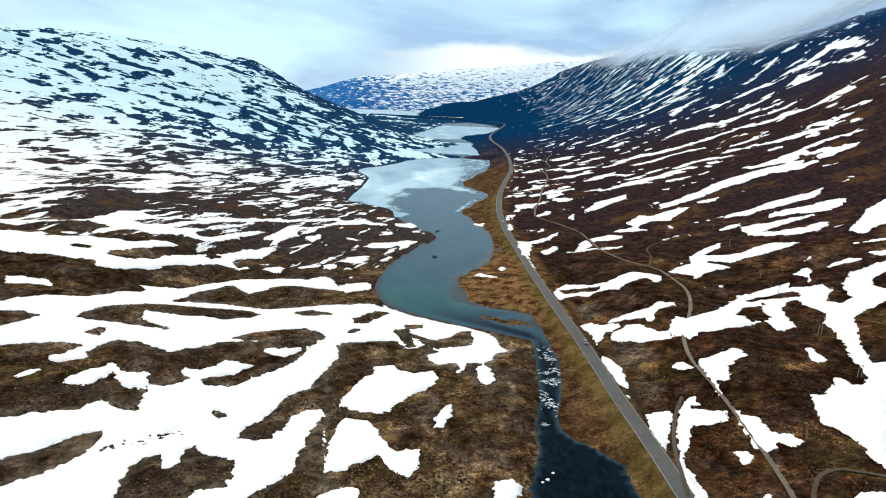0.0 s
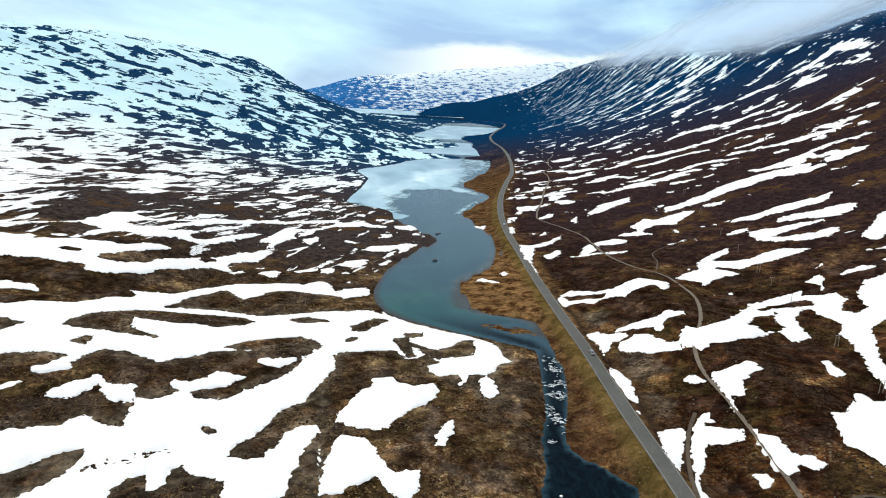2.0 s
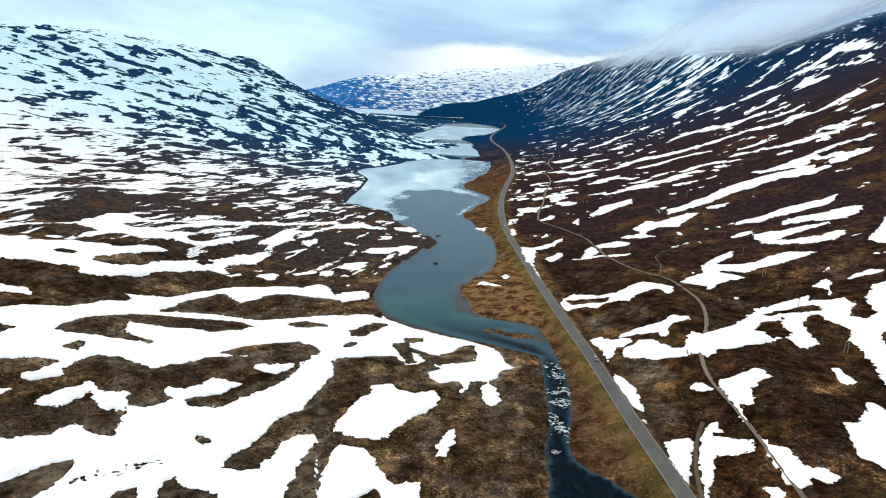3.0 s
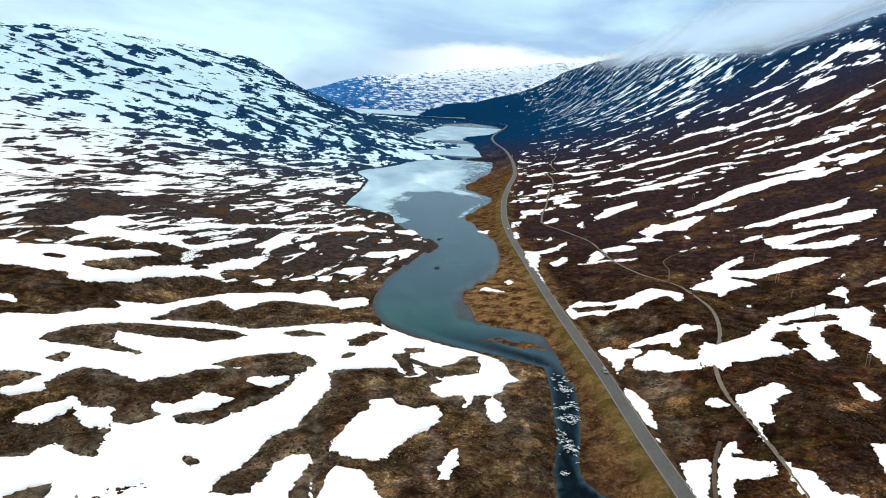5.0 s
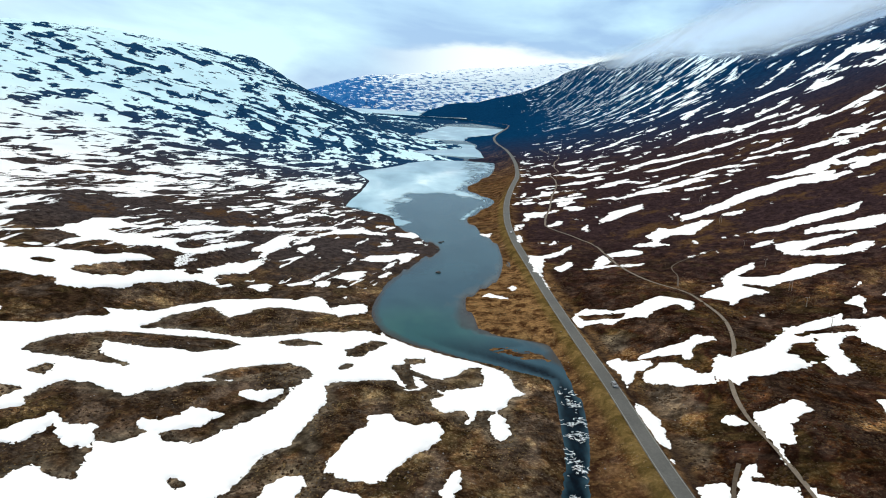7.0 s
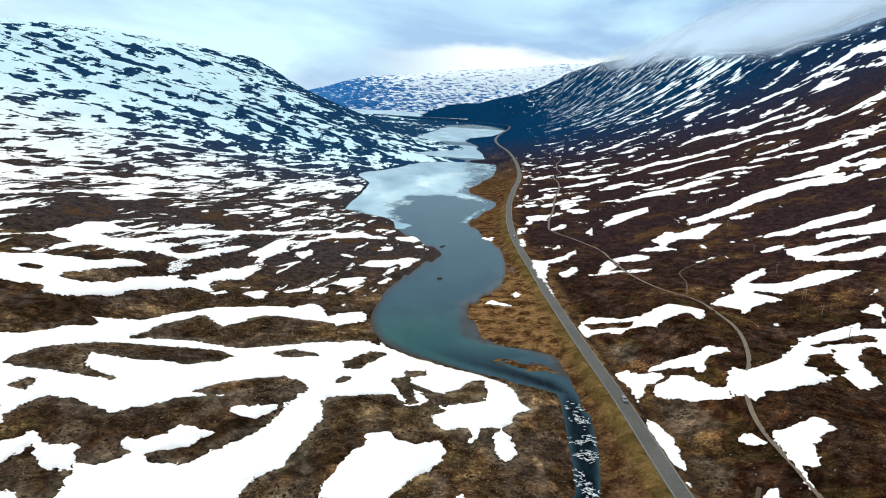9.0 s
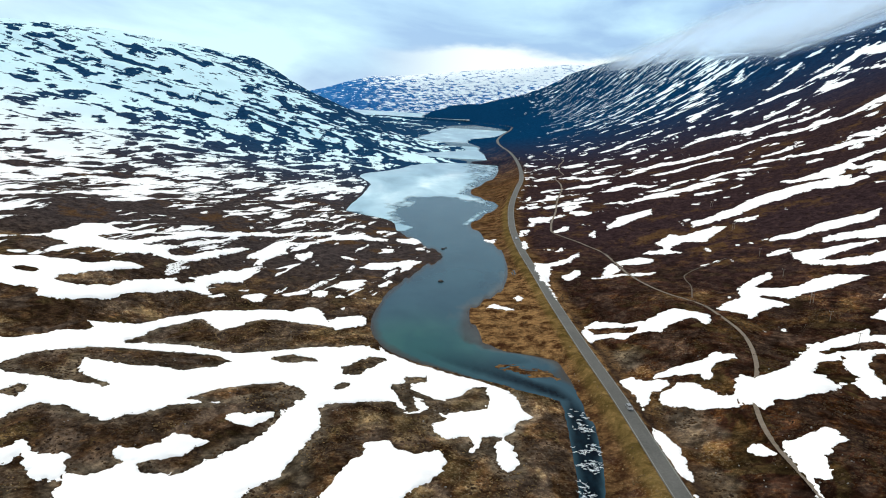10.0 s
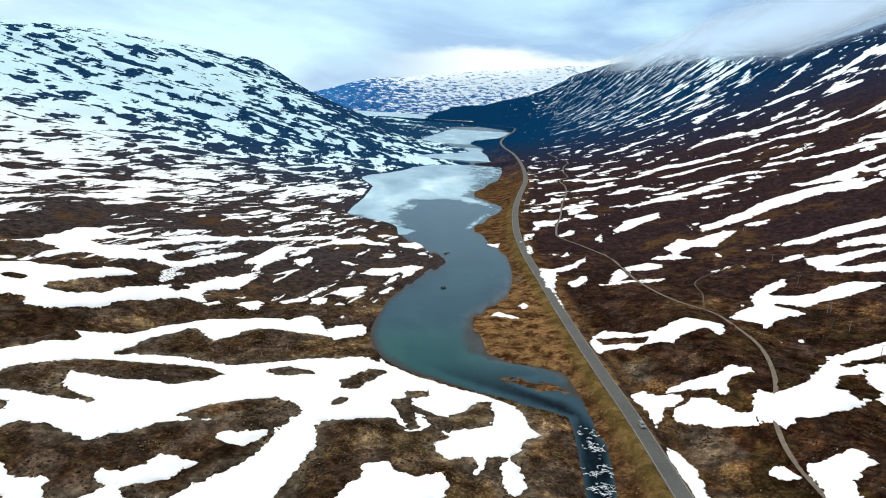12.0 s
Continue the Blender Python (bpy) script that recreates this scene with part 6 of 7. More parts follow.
def snowfield_depth(x, y):
    f = bank_field(SNOWFIELD, x, y)
    for island in HEATH_ISLANDS:
        f = np.minimum(f, -bank_field(island, x, y))
    f = np.minimum(f, -water_inside(x, y) - 0.5)
    f = f + rough_edge(x, y, 0.75)
    for sx, sy in SPECKS:
        f = np.minimum(f, np.hypot(x - sx, y - sy) - 0.55)
    return f


tagged(new("snowfield", snow_mesh(-230, 45, 112, 360, snowfield_depth, 0.5)), "wide field of old white snow between heath hummocks", "snowfield")
snow_bank([(-267.2, 363.6), (-242.7, 387.5), (-228, 394), (-219.8, 410.3), (-221.2, 417.2), (-216.3, 425.8), (-218.1, 439.3), (-204, 452.2), (-198.1, 444.1), (-182.3, 436), (-162.4, 461.4), (-146.1, 475.2), (-129.6, 500.6), (-101.1, 522.1), (-78.2, 541.8), (-75.2, 522.1), (-99, 512), (-119.8, 494.1), (-144.5, 470.2), (-154.8, 450.6), (-154.1, 441.8), (-162.7, 429.1), (-167.2, 416.4), (-156, 429.6), (-147.5, 445.5), (-148.1, 434.7), (-153.6, 416.1), (-150.1, 409.6), (-144.1, 417.7), (-136.3, 444.2), (-127.1, 462.9), (-119.9, 461.4), (-126.1, 446.6), (-130.8, 427), (-139.3, 404.3), (-147.9, 399.5), (-157.5, 399.2), (-168.1, 390.7), (-190.4, 394.3), (-197.6, 391.2), (-205.9, 399.8), (-215.4, 404.2), (-228.3, 389.3), (-264.3, 359.8)])
snow_bank([(-259.9, 350.1), (-225.7, 361.3), (-221.7, 366.3), (-216, 358.6), (-200.7, 367.9), (-185.5, 366.9), (-171.3, 368.1), (-164.1, 378.2), (-158.5, 382.9), (-151.4, 378.4), (-152.5, 372.4), (-160.1, 362.9), (-170, 348), (-173, 343.2), (-171.6, 337.9), (-162.9, 336.5), (-154.8, 345.2), (-151, 355.4), (-142.7, 370.2), (-134.2, 383.8), (-133.6, 376.2), (-131.1, 375.4), (-127.9, 383.6), (-133, 386.5), (-125.3, 399.5), (-120, 414.4), (-112, 416), (-104.1, 425), (-104.9, 408.8), (-106.4, 396.1), (-113.9, 394.1), (-119.9, 387.7), (-118.4, 378.5), (-113.2, 369.8), (-123.9, 367.9), (-131.9, 357.5), (-142.7, 342.8), (-144.7, 334.9), (-148.8, 326.5), (-159.8, 317.8), (-167.8, 316.3), (-172.3, 322.1), (-184, 322.3), (-193, 324.6), (-233.2, 315.3)])
snow_bank([(-117.3, 366), (-109, 373), (-106.3, 369), (-110.5, 363.3)])
snow_bank([(-197.2, 291.8), (-178.2, 292.8), (-174.3, 289.1), (-171.5, 286.4), (-174.8, 285.5), (-190.6, 282.4)])
snow_bank([(-119.2, 445.5), (-117.6, 455.8), (-113.8, 470.3), (-104.6, 489.8), (-95.2, 493.1), (-83.4, 507.3), (-83.5, 496), (-100.2, 478.7), (-100.5, 471.6), (-97.6, 463.7), (-102, 453.2), (-104.9, 442.3), (-106.1, 433.1), (-110.7, 430.3), (-113.2, 437), (-112.6, 444.1), (-117.2, 441)])
snow_bank([(-93.9, 460.8), (-88.5, 469.8), (-86.7, 474.3), (-82.2, 471.3), (-80.9, 459.8), (-84, 447.2), (-90.1, 450)])
snow_bank([(-89, 503.3), (-75.8, 526), (-55.4, 538.3), (-50.5, 533.4), (-37, 530.9), (-40.3, 517.5), (-46.8, 518.6), (-57.5, 518.5), (-73, 507.8), (-84.5, 501.8)])
snow_bank([(-35.1, 534), (-15.5, 550.3), (-9.9, 545.3), (-16.7, 517.5), (-31.8, 519.3)])
snow_bank([(-19.6, 505.2), (-11.1, 517.2), (-10.7, 502.2), (-18, 499.5)])
snow_bank([(-42.6, 496.1), (-32.6, 500.3), (-29.9, 491.6), (-35.4, 483.4), (-41.4, 483.8)])
snow_bank([(-67.1, 469.1), (-61.6, 471.2), (-54, 463.6), (-54.6, 456.5), (-64.3, 463.4)])
snow_bank([(-51.1, 443.4), (-44.6, 458), (-31.6, 460.7), (-24.4, 467.9), (-10.9, 470.4), (-14.4, 459.1), (-25.3, 452.2), (-30.1, 441), (-39, 439.7), (-48.5, 442.7)])
snow_bank([(-58.2, 399.9), (-56.5, 410.8), (-45.3, 415.9), (-40, 414.9), (-42.3, 405.1), (-42.9, 395.9), (-48.9, 391.9), (-55.7, 394.1)])
snow_bank([(-81.8, 378), (-74, 388.8), (-69.7, 391.1), (-67.4, 387.3), (-72.2, 379.7), (-77.2, 374.3)])
snow_bank([(-68.5, 388.3), (-58.3, 390.4), (-58.2, 383.8), (-61, 378.4), (-65.9, 379.5)])
snow_bank([(-101.2, 370.2), (-96, 375.8), (-92.4, 379.7), (-86.8, 375.8), (-87.4, 363.6), (-91, 362.6), (-96, 366.7)])
snow_bank([(-51.4, 342.2), (-48.5, 347.4), (-36.4, 353.9), (-32.9, 348.4), (-34.5, 337.2), (-40.9, 333.5), (-45.3, 329.8), (-49.5, 335.6)])
snow_bank([(-143.9, 456.5), (-138.7, 470.1), (-137.3, 461.6), (-141.2, 450.4)])
snow_bank([(-49, 360), (-46.6, 364), (-45.9, 357.4)])
snow_bank([(129.6, 351.1), (141.1, 365.8), (149, 370), (152.6, 384.3), (167.8, 397.7), (178.9, 404), (180.9, 402), (176.2, 393.1), (164, 383.5), (163.9, 379), (174.5, 376.7), (185.2, 378.9), (195.4, 383.3), (205.2, 380), (213.5, 370.9), (186.8, 361.6), (173.5, 359.7), (167.8, 357.2), (158.9, 366.3), (164.8, 353.6), (166.3, 350), (156.9, 349.4), (149.3, 345.6), (142.1, 338.6), (135.8, 332.3), (142.9, 344.7), (135.3, 349.4)])
snow_bank([(99.5, 257.6), (103.4, 267.4), (106.7, 272.2), (110.7, 269.9), (114.2, 269.6), (120.8, 274), (128.8, 280.9), (139.6, 294), (146.8, 301.2), (147.2, 305.3), (153.9, 305.1), (162.2, 308.5), (173.6, 309.8), (176.2, 311.2), (174.1, 305.3), (178.7, 303.8), (169.8, 286.8), (165.5, 288.4), (153.7, 293.1), (150.6, 283.8), (147.8, 276.8), (147.9, 269.8), (143.4, 267.6), (137.2, 262.8), (131.8, 259.3), (116.1, 250.4), (109.7, 251.2), (103.8, 246.1), (101.7, 250.8), (99.9, 252.1)])
snow_bank([(154.9, 295.6), (165.5, 288.4), (163.1, 286.1), (157, 279.4), (155.7, 273.7), (154.7, 266.1), (152.6, 260.1), (146.7, 255.8), (143.7, 256.8), (143.9, 262.1), (143, 267.7), (147.9, 269.8), (148.5, 278.3)])
snow_bank([(174.1, 305.3), (180.6, 302.4), (187.1, 302.3), (187.6, 292.5), (180.4, 286), (177.9, 281.5), (181.3, 276.2), (188.2, 280.5), (190.5, 292.2), (196, 301.7), (206.8, 313.3), (217.7, 315.7), (228.1, 317.4), (220.6, 305.4), (210.4, 299.6), (203.9, 291.2), (205.7, 282.2), (198.2, 270.6), (191.4, 267.3), (180.1, 262.1), (175.3, 257.9), (172.4, 248.6), (165.6, 235.9), (159.1, 219.1), (163.1, 216), (158, 208.1), (151.9, 210.5), (153.8, 222), (158.8, 237.4), (163.6, 253.3), (163.9, 259.9), (168.4, 265.2), (170.3, 271.6), (167.6, 277.9), (168, 285.9)])
snow_bank([(196.6, 341), (205.7, 347.1), (203.7, 342), (196.9, 338.7)])
snow_bank([(184.5, 323), (192.2, 329.6), (196.7, 332.8), (193.7, 321.9), (188.6, 314), (182.6, 305.3), (186.7, 315), (184.6, 320.5)])
snow_bank([(200.8, 326), (210.8, 332.3), (217.6, 334), (222.7, 329.3), (220.7, 325), (212.7, 325.7), (203.3, 324)])
snow_bank([(228.2, 336.1), (237.9, 332.5), (231.6, 322.7), (227.8, 329.9)])
snow_bank([(144.1, 236), (146, 235.5), (145.7, 229.3), (145.3, 223.1), (140.7, 220.4), (139.5, 222.9)])
snow_bank([(100.2, 228.5), (104.5, 229.1), (110.3, 230.6), (114.2, 232.5), (116.8, 229.9), (116, 224), (112.3, 223.3), (110.1, 219.7), (107.2, 218.5), (104.7, 211.6), (102.5, 207.3), (99.4, 209.6), (98.6, 206.6), (97.4, 200.3), (97.5, 207.5), (99, 219.8)])
snow_bank([(90.1, 230.5), (94.1, 231.5), (96.4, 229.3), (97.5, 223.7), (92.5, 226.6)])
snow_bank([(72.2, 196.8), (74.9, 199.3), (81.5, 198.7), (79.4, 193.6), (76.2, 186.9), (70.9, 173.7), (69.9, 178.4), (70.1, 187.4)])
snow_bank([(90.4, 203.8), (88.4, 203.9), (85.4, 200.6), (82, 194.5), (78.7, 186.4), (74.6, 173.6), (70.8, 162.9), (70.7, 157.3), (69.8, 148.9), (73.9, 147.4), (74.6, 153.6), (74.2, 160.3), (74, 166), (75.1, 170.4), (78.2, 176.3), (82.1, 185.2), (83.6, 188.1), (89.2, 184.9), (93.3, 185.7), (94.8, 190.4), (90.1, 193.9), (86, 197.2), (87, 199.1), (89.8, 197.7), (89.5, 201)])
snow_bank([(97.4, 189.2), (101.3, 181.9), (100.9, 178.5), (102, 172.9), (104.8, 170.7), (106.5, 166.3), (102.7, 164.9), (101.1, 169.4), (99.1, 169.1), (98.9, 167.3), (95.4, 166.3), (94.7, 170.8), (95.7, 181.5)])
snow_bank([(89, 169.3), (91.6, 168.8), (92.3, 166.5), (90.8, 164.2), (89.2, 163.4), (88.8, 165.9)])
snow_bank([(122.2, 191.9), (127, 192.9), (134.9, 201.7), (139.6, 208), (142, 208.7), (142.3, 202.9), (145.5, 203.4), (152.3, 209.5), (153.3, 214.3), (155.5, 219.7), (164.2, 217.8), (117.6, 148), (116.6, 153.1), (118.7, 159.8), (118.3, 166.7), (116.4, 171.7), (115.2, 174), (117.1, 180.5)])
snow_bank([(104.8, 140.3), (106.6, 141.2), (111.9, 139.3), (108.7, 134.2), (101.1, 137.2)])
snow_bank([(86.9, 147.9), (88.9, 149.2), (88.8, 147.1), (87.3, 146.5)])
snow_bank([(64.3, 338), (70.6, 350.7), (74.4, 354.7), (87.3, 342.8), (94.1, 340.1), (103.3, 346.9), (110.2, 349.4), (117.1, 341.9), (122.2, 338.6), (119.5, 327.8), (113.5, 321.2), (112.3, 331.5), (104.1, 328.3), (98.6, 323.9), (94.1, 317.3), (94, 322.1), (89.8, 328.1), (85.3, 327.4), (80.4, 324.6), (75.7, 329.5), (69.7, 328.9), (65.7, 323.3)])
snow_bank([(98, 441), (106.3, 462.1), (112.7, 464), (127.9, 468.2), (136.1, 460.8), (132.1, 453.1), (116.2, 452.6), (109.7, 441.3), (98.9, 426.8), (93.2, 426.1)])
snow_bank([(131.9, 475.9), (137.4, 481.2), (145.7, 481.3), (146.5, 499.4), (162.7, 518.5), (168.5, 508.5), (181.3, 514.3), (194.6, 521.2), (201, 508.5), (188.7, 497.6), (176.7, 481), (164.9, 489.4), (150.5, 476.1), (158.8, 469.6), (155.7, 466), (136.5, 469.9)])
snow_bank([(152.4, 436.5), (163.3, 440.6), (171.8, 443.3), (169.2, 438), (157, 433)])
snow_bank([(18.7, 156.1), (20.8, 160.1), (24, 160.7), (26.9, 159), (26.7, 156.9), (22.9, 150.5), (19.8, 149.4), (18.3, 150.7)])
snow_bank([(-133.3, 214.6), (-130.8, 219), (-129.4, 225.8), (-127.5, 228.8), (-122, 218.2), (-123.9, 215.4), (-127.1, 212.4), (-132.2, 212.4)])
snow_bank([(-134.9, 200.9), (-133.1, 204.6), (-131.1, 206.4), (-130.5, 205.4), (-131.3, 201.6), (-133.8, 199.1)])
snow_bank([(-120.3, 201.1), (-117.5, 208.9), (-114.3, 211.9), (-112, 217.1), (-107.2, 213.3), (-102.9, 212.4), (-98.4, 214.1), (-93.8, 203.5), (-98.5, 202.5), (-102.5, 203.2), (-109.1, 211.1), (-110.5, 204.3), (-112.7, 199.5), (-119.2, 199.1)])
snow_bank([(-88.2, 219.4), (-84.2, 220), (-79.7, 221.6), (-76.5, 227.7), (-72.9, 229.7), (-69.1, 227.3), (-64.9, 227.2), (-64.6, 226.1), (-68.3, 224.6), (-69.6, 218.7), (-73.2, 217.5), (-77.5, 215.3), (-82.1, 214.1), (-87.1, 216.5)])
snow_bank([(-65.1, 242.4), (-62.1, 245.5), (-57.8, 246.7), (-51.9, 247.6), (-51.6, 245.9), (-56, 238.6), (-60.5, 239), (-64.6, 240.5)])
snow_bank([(-28.8, 200.1), (-29.5, 204), (-27.4, 208.7), (-24.6, 219.5), (-21.5, 224.1), (-19.9, 234.7), (-14.2, 235.3), (-11.9, 229.9), (-5.3, 227.5), (1.2, 230.2), (3.6, 224.1), (0.9, 218.3), (-5.4, 210.5), (-10.1, 202.6), (-12.7, 195.5), (-16.5, 194), (-22.3, 196.4), (-25.6, 197.2)])
snow_bank([(-28.3, 164.3), (-28.2, 187), (-26.4, 192.9), (-18.8, 189.4), (-15, 182.8), (-11.3, 174), (-8.6, 170.8), (-5.4, 172.8), (-2.1, 172.5), (-1.8, 164.1), (-4.7, 159.3), (-7.9, 160.7), (-10.5, 163.9), (-13.7, 169), (-16.4, 167.2), (-22.1, 162.4), (-27.8, 161.3)])
snow_bank([(2.5, 191.4), (5.4, 200.1), (7.9, 203.7), (7.7, 194.3), (5.3, 186), (2.5, 184.7)])
snow_bank([(-27.6, 150.2), (-25.8, 152.5), (-21.7, 154.3), (-17.2, 153.2), (-16.5, 147.1), (-20.3, 145), (-26.6, 144.4)])
snow_bank([(19.1, 159.1), (21.6, 160.2), (23.8, 159.4), (23.6, 156.7), (20.7, 151.1), (18.7, 153.8)])
snow_bank([(69.2, 286.7), (74, 288), (76.1, 284.9), (80.3, 282.4), (85.5, 281.3), (84.2, 276.1), (78.2, 273.6), (70.7, 261.5), (70.8, 273.8), (67.9, 280.7)])
snow_bank([(79.5, 272.2), (87.6, 277.1), (92.2, 275.9), (94.4, 266.8), (100, 257.1), (98.1, 251.1), (86.7, 256.6), (83, 259.5), (77.6, 264.5)])
snow_bank([(81.4, 286.9), (91, 289.9), (98.3, 288.6), (102.9, 290.6), (105.3, 292.6), (113, 289.2), (111.4, 284.4), (102.9, 284.4), (97.2, 271.7), (95.6, 279.4), (88.9, 282.1), (80.6, 283.7)])
snow_bank([(70.2, 248.6), (72.5, 245.7), (74.3, 239.7), (72.9, 220.5), (72.3, 218.2), (71.1, 217.7), (68.9, 219.6), (68.3, 229.5), (68.2, 240.5)])
snow_bank([(69.4, 210.4), (70.3, 211.3), (70.8, 210.9), (70, 208.2), (69.2, 207.5), (69, 208.8)])
snow_bank([(204.1, 431.7), (215.7, 431.5), (220.7, 426.6), (234.8, 425.9), (247.6, 421.7), (245.2, 417.1), (230.4, 417), (213.5, 411.2), (202.5, 402.5), (199.8, 421.7)])
snow_bank([(190.5, 434.9), (200.3, 438.8), (209.2, 438.7), (206.6, 432.4), (196, 428.2), (188.3, 429.3)])
snow_bank([(202, 418.6), (213.7, 404.4), (228.4, 399.6), (240.8, 403.7), (244.8, 397.6), (242.2, 392.7), (231.1, 385.9), (221.1, 385.7), (208.1, 392.9), (197.1, 407.5)])
snow_bank([(229.4, 446.7), (257.5, 442), (268.5, 441.9), (275, 432.8), (270.4, 424.7), (256, 419.2), (247.2, 422.4), (238.3, 432.9), (224.8, 436.8)])
snow_bank([(206.7, 465.8), (223.6, 466.6), (241.8, 471.9), (258, 472.7), (282.1, 472.5), (279.1, 466.8), (263.2, 452.9), (248.9, 454.5), (217.7, 452.8), (203.8, 458.7)])
snow_bank([(186.7, 544), (203.8, 548.3), (226.5, 559.6), (240.7, 571.9), (263.5, 580.4), (282.1, 579.2), (295.3, 577), (307.7, 573.3), (317.3, 566.4), (308.5, 549.1), (299.8, 556.9), (270.6, 553.3), (249.6, 547.3), (227.9, 538.8), (216.1, 531.3), (195.7, 524.6), (180.4, 524.1)])
snow_bank([(129.6, 567.9), (143.4, 593), (161.2, 603.1), (179.2, 609.1), (173.6, 588.3), (135, 555.2), (125.9, 550.4)])
snow_bank([(58.4, 530.2), (62.2, 539.7), (64.3, 532.3), (62.2, 513.1), (58.8, 506.1), (56.4, 509.9)])
snow_bank([(60.5, 473.9), (64, 474.5), (69, 471.2), (73.5, 473.7), (85.4, 484), (95, 495.2), (93, 483.3), (82.9, 467.6), (71.7, 460.7), (62.5, 421), (58.1, 425.2), (59.4, 464.1)])
snow_bank([(59.7, 432.2), (60.9, 383.5), (62.8, 384.5), (64.2, 436.8)])
snow_bank([(73.7, 441), (81.9, 449.1), (86.6, 448.9), (85.2, 440.5), (78.5, 427.6), (72, 430.1)])
snow_bank([(207.9, 521.4), (218, 524.7), (228, 524.2), (223, 511.6), (212.3, 509.7), (205.4, 514.4)])
snow_bank([(110.8, 548.7), (122.7, 565.3), (115.9, 531.2), (109.4, 540.5)])
snow_bank([(243, 378.3), (255.3, 388.5), (267.5, 403.3), (287.7, 415.2), (305.3, 414.9), (273, 366.3), (258.7, 369), (251.6, 366.6), (239.6, 356.8), (239.5, 372.4)])
snow_bank([(230.6, 352.7), (246, 348.6), (255.9, 340.9), (252.7, 336.1), (243.1, 344), (228.8, 349.6)])
snow_bank([(88.1, 570.5), (98.1, 581.2), (105.7, 581.1), (104.7, 574.4), (95, 560.2), (86.2, 556.9)])
snow_bank([(79.7, 503), (84.5, 512.3), (86.4, 509.9), (85.3, 502.4), (82.7, 499.6), (79.2, 499.5)])
snow_bank([(24.2, 379.9), (28.6, 384.4), (38.5, 372.6), (38.1, 367.7), (33.9, 372.8), (24, 375.7)])
snow_bank([(40.7, 397.3), (43.2, 401.5), (45.1, 396.2), (44.6, 390.2), (41.9, 387.8), (40, 389.8)])
snow_bank([(17.5, 555), (29.3, 560), (43.5, 555.4), (42.9, 545), (39, 543), (29, 551.6), (17.3, 549.8)])

# ---- last crumbs of snow beside the banks ----
def remnants():
    verts, faces, n = [], [], 0
    for co, quads in REMNANTS:
        verts.append(co)
        faces.append(quads + n)
        n += len(co)
    co, quads = np.concatenate(verts), np.concatenate(faces)
    return mesh_from("snow_remnants", co.tolist(), quads.tolist(), SNOW)


tagged(new("snow_remnants", remnants()), "last crumbs of melting white snow on the heath", "snow", kind="stuff")

# ---- lake ice ----
ICE_EDGE = [(-110, 652), (-75, 630), (-36, 598), (-39, 684), (-24.9, 758.6), (11.6, 780), (40, 735), (62, 748.2), (42, 808.2), (46, 896),
            (115, 1161.6), (115, 1260), (-60, 1250), (-110, 1064.7), (-145, 973.4), (-120, 843.9), (-115, 747.2)]
ice_sheet("lake_ice", ICE_EDGE, 0.03, 1.6, "sheet of pale blue rotten ice floating on the lake")
ice_sheet("ice_floe", [(16, 612), (22, 640), (34, 690), (46, 712), (44, 690), (32, 650), (26, 618)], 0.05, 1.2, "tongue of white ice along the lake shore", 0.3)
ice_sheet("ice_floe", [(-52, 566), (-48, 600), (-36, 604), (-26, 590), (-30, 574)], 0.05, 1.2, "small floe of white ice by the shore", 0.3)
ice_sheet("pond_ice", [(-70, 1290), (90, 1288), (92, 1460), (80, 1700), (36, 1700), (30, 1520), (-62, 1400)], 4.06, 6.0, "grey ice covering a small pond", 0.8)
ice_sheet("upper_lake_ice", [(-70, 1740), (70, 1780), (70, 1905), (210, 2349), (275, 2936), (140, 3020), (20, 2950), (-50, 2299), (-80, 1862)], 8.06, 14.0, "smooth grey ice over the upper lake", 0.8)
FAR_ICE = [(-1300, 3120), (120, 3120), (120, 4680), (-1300, 4680)]
ice_sheet("far_lake_ice", FAR_ICE, 38.0, 20.0, "pale ice of the lake at the valley head", 0.5)


# ---- white water in the river ----
def white_water():
    """Torn curls of foam lying on the stream, thick where it breaks."""
    rng = np.random.default_rng(12)
    verts, faces = [], []
    steps = np.linspace(-1, 1, 9)
    for _ in range(1500):
        y = rng.uniform(196, 277)
        west, east = float(curve(y, WEST_SHORE)), float(curve(y, EAST_SHORE))
        x = west + (east - west) * np.clip(rng.normal(0.5, 0.22), 0.06, 0.94)
        broken = float(fbm(np.array([x / 3.0]), np.array([y / 4.5]), 3, 73)[0])
        ends = max((203 - y) / 8, (y - 262) / 14, 0)
        if rng.random() > 0.09 + 0.62 * broken - 0.6 * ends:
            continue
        along = rng.normal(0.1, 0.7)
        reach, bow, wide = rng.uniform(0.25, 1.0), rng.uniform(-0.9, 0.8), rng.uniform(0.035, 0.13)
        cos, sin = math.cos(along), math.sin(along)
        base = len(verts)
        for s in steps:
            px, py = reach * s, bow * reach * s * s + rng.normal(0, 0.07)
            half = wide * (1.08 - s * s) * rng.uniform(0.5, 1.5)
            for side, high in ((-1, 0.0), (0, 0.12), (1, 0.0)):
                qx, qy = px, py + side * half
                wx_, wy_ = x + cos * qx - sin * qy, y + sin * qx + cos * qy
                verts.append((wx_, wy_, float(curve(wy_, WATER_LEVEL)) + 0.03 + high))
        for k in range(len(steps) - 1):
            a = base + 3 * k
            faces += [(a, a + 3, a + 4, a + 1), (a + 1, a + 4, a + 5, a + 2)]
    return mesh_from("white_water", verts, faces, FOAM)


tagged(new("white_water", white_water()), "white foam on the river rapids", "foam", kind="stuff")


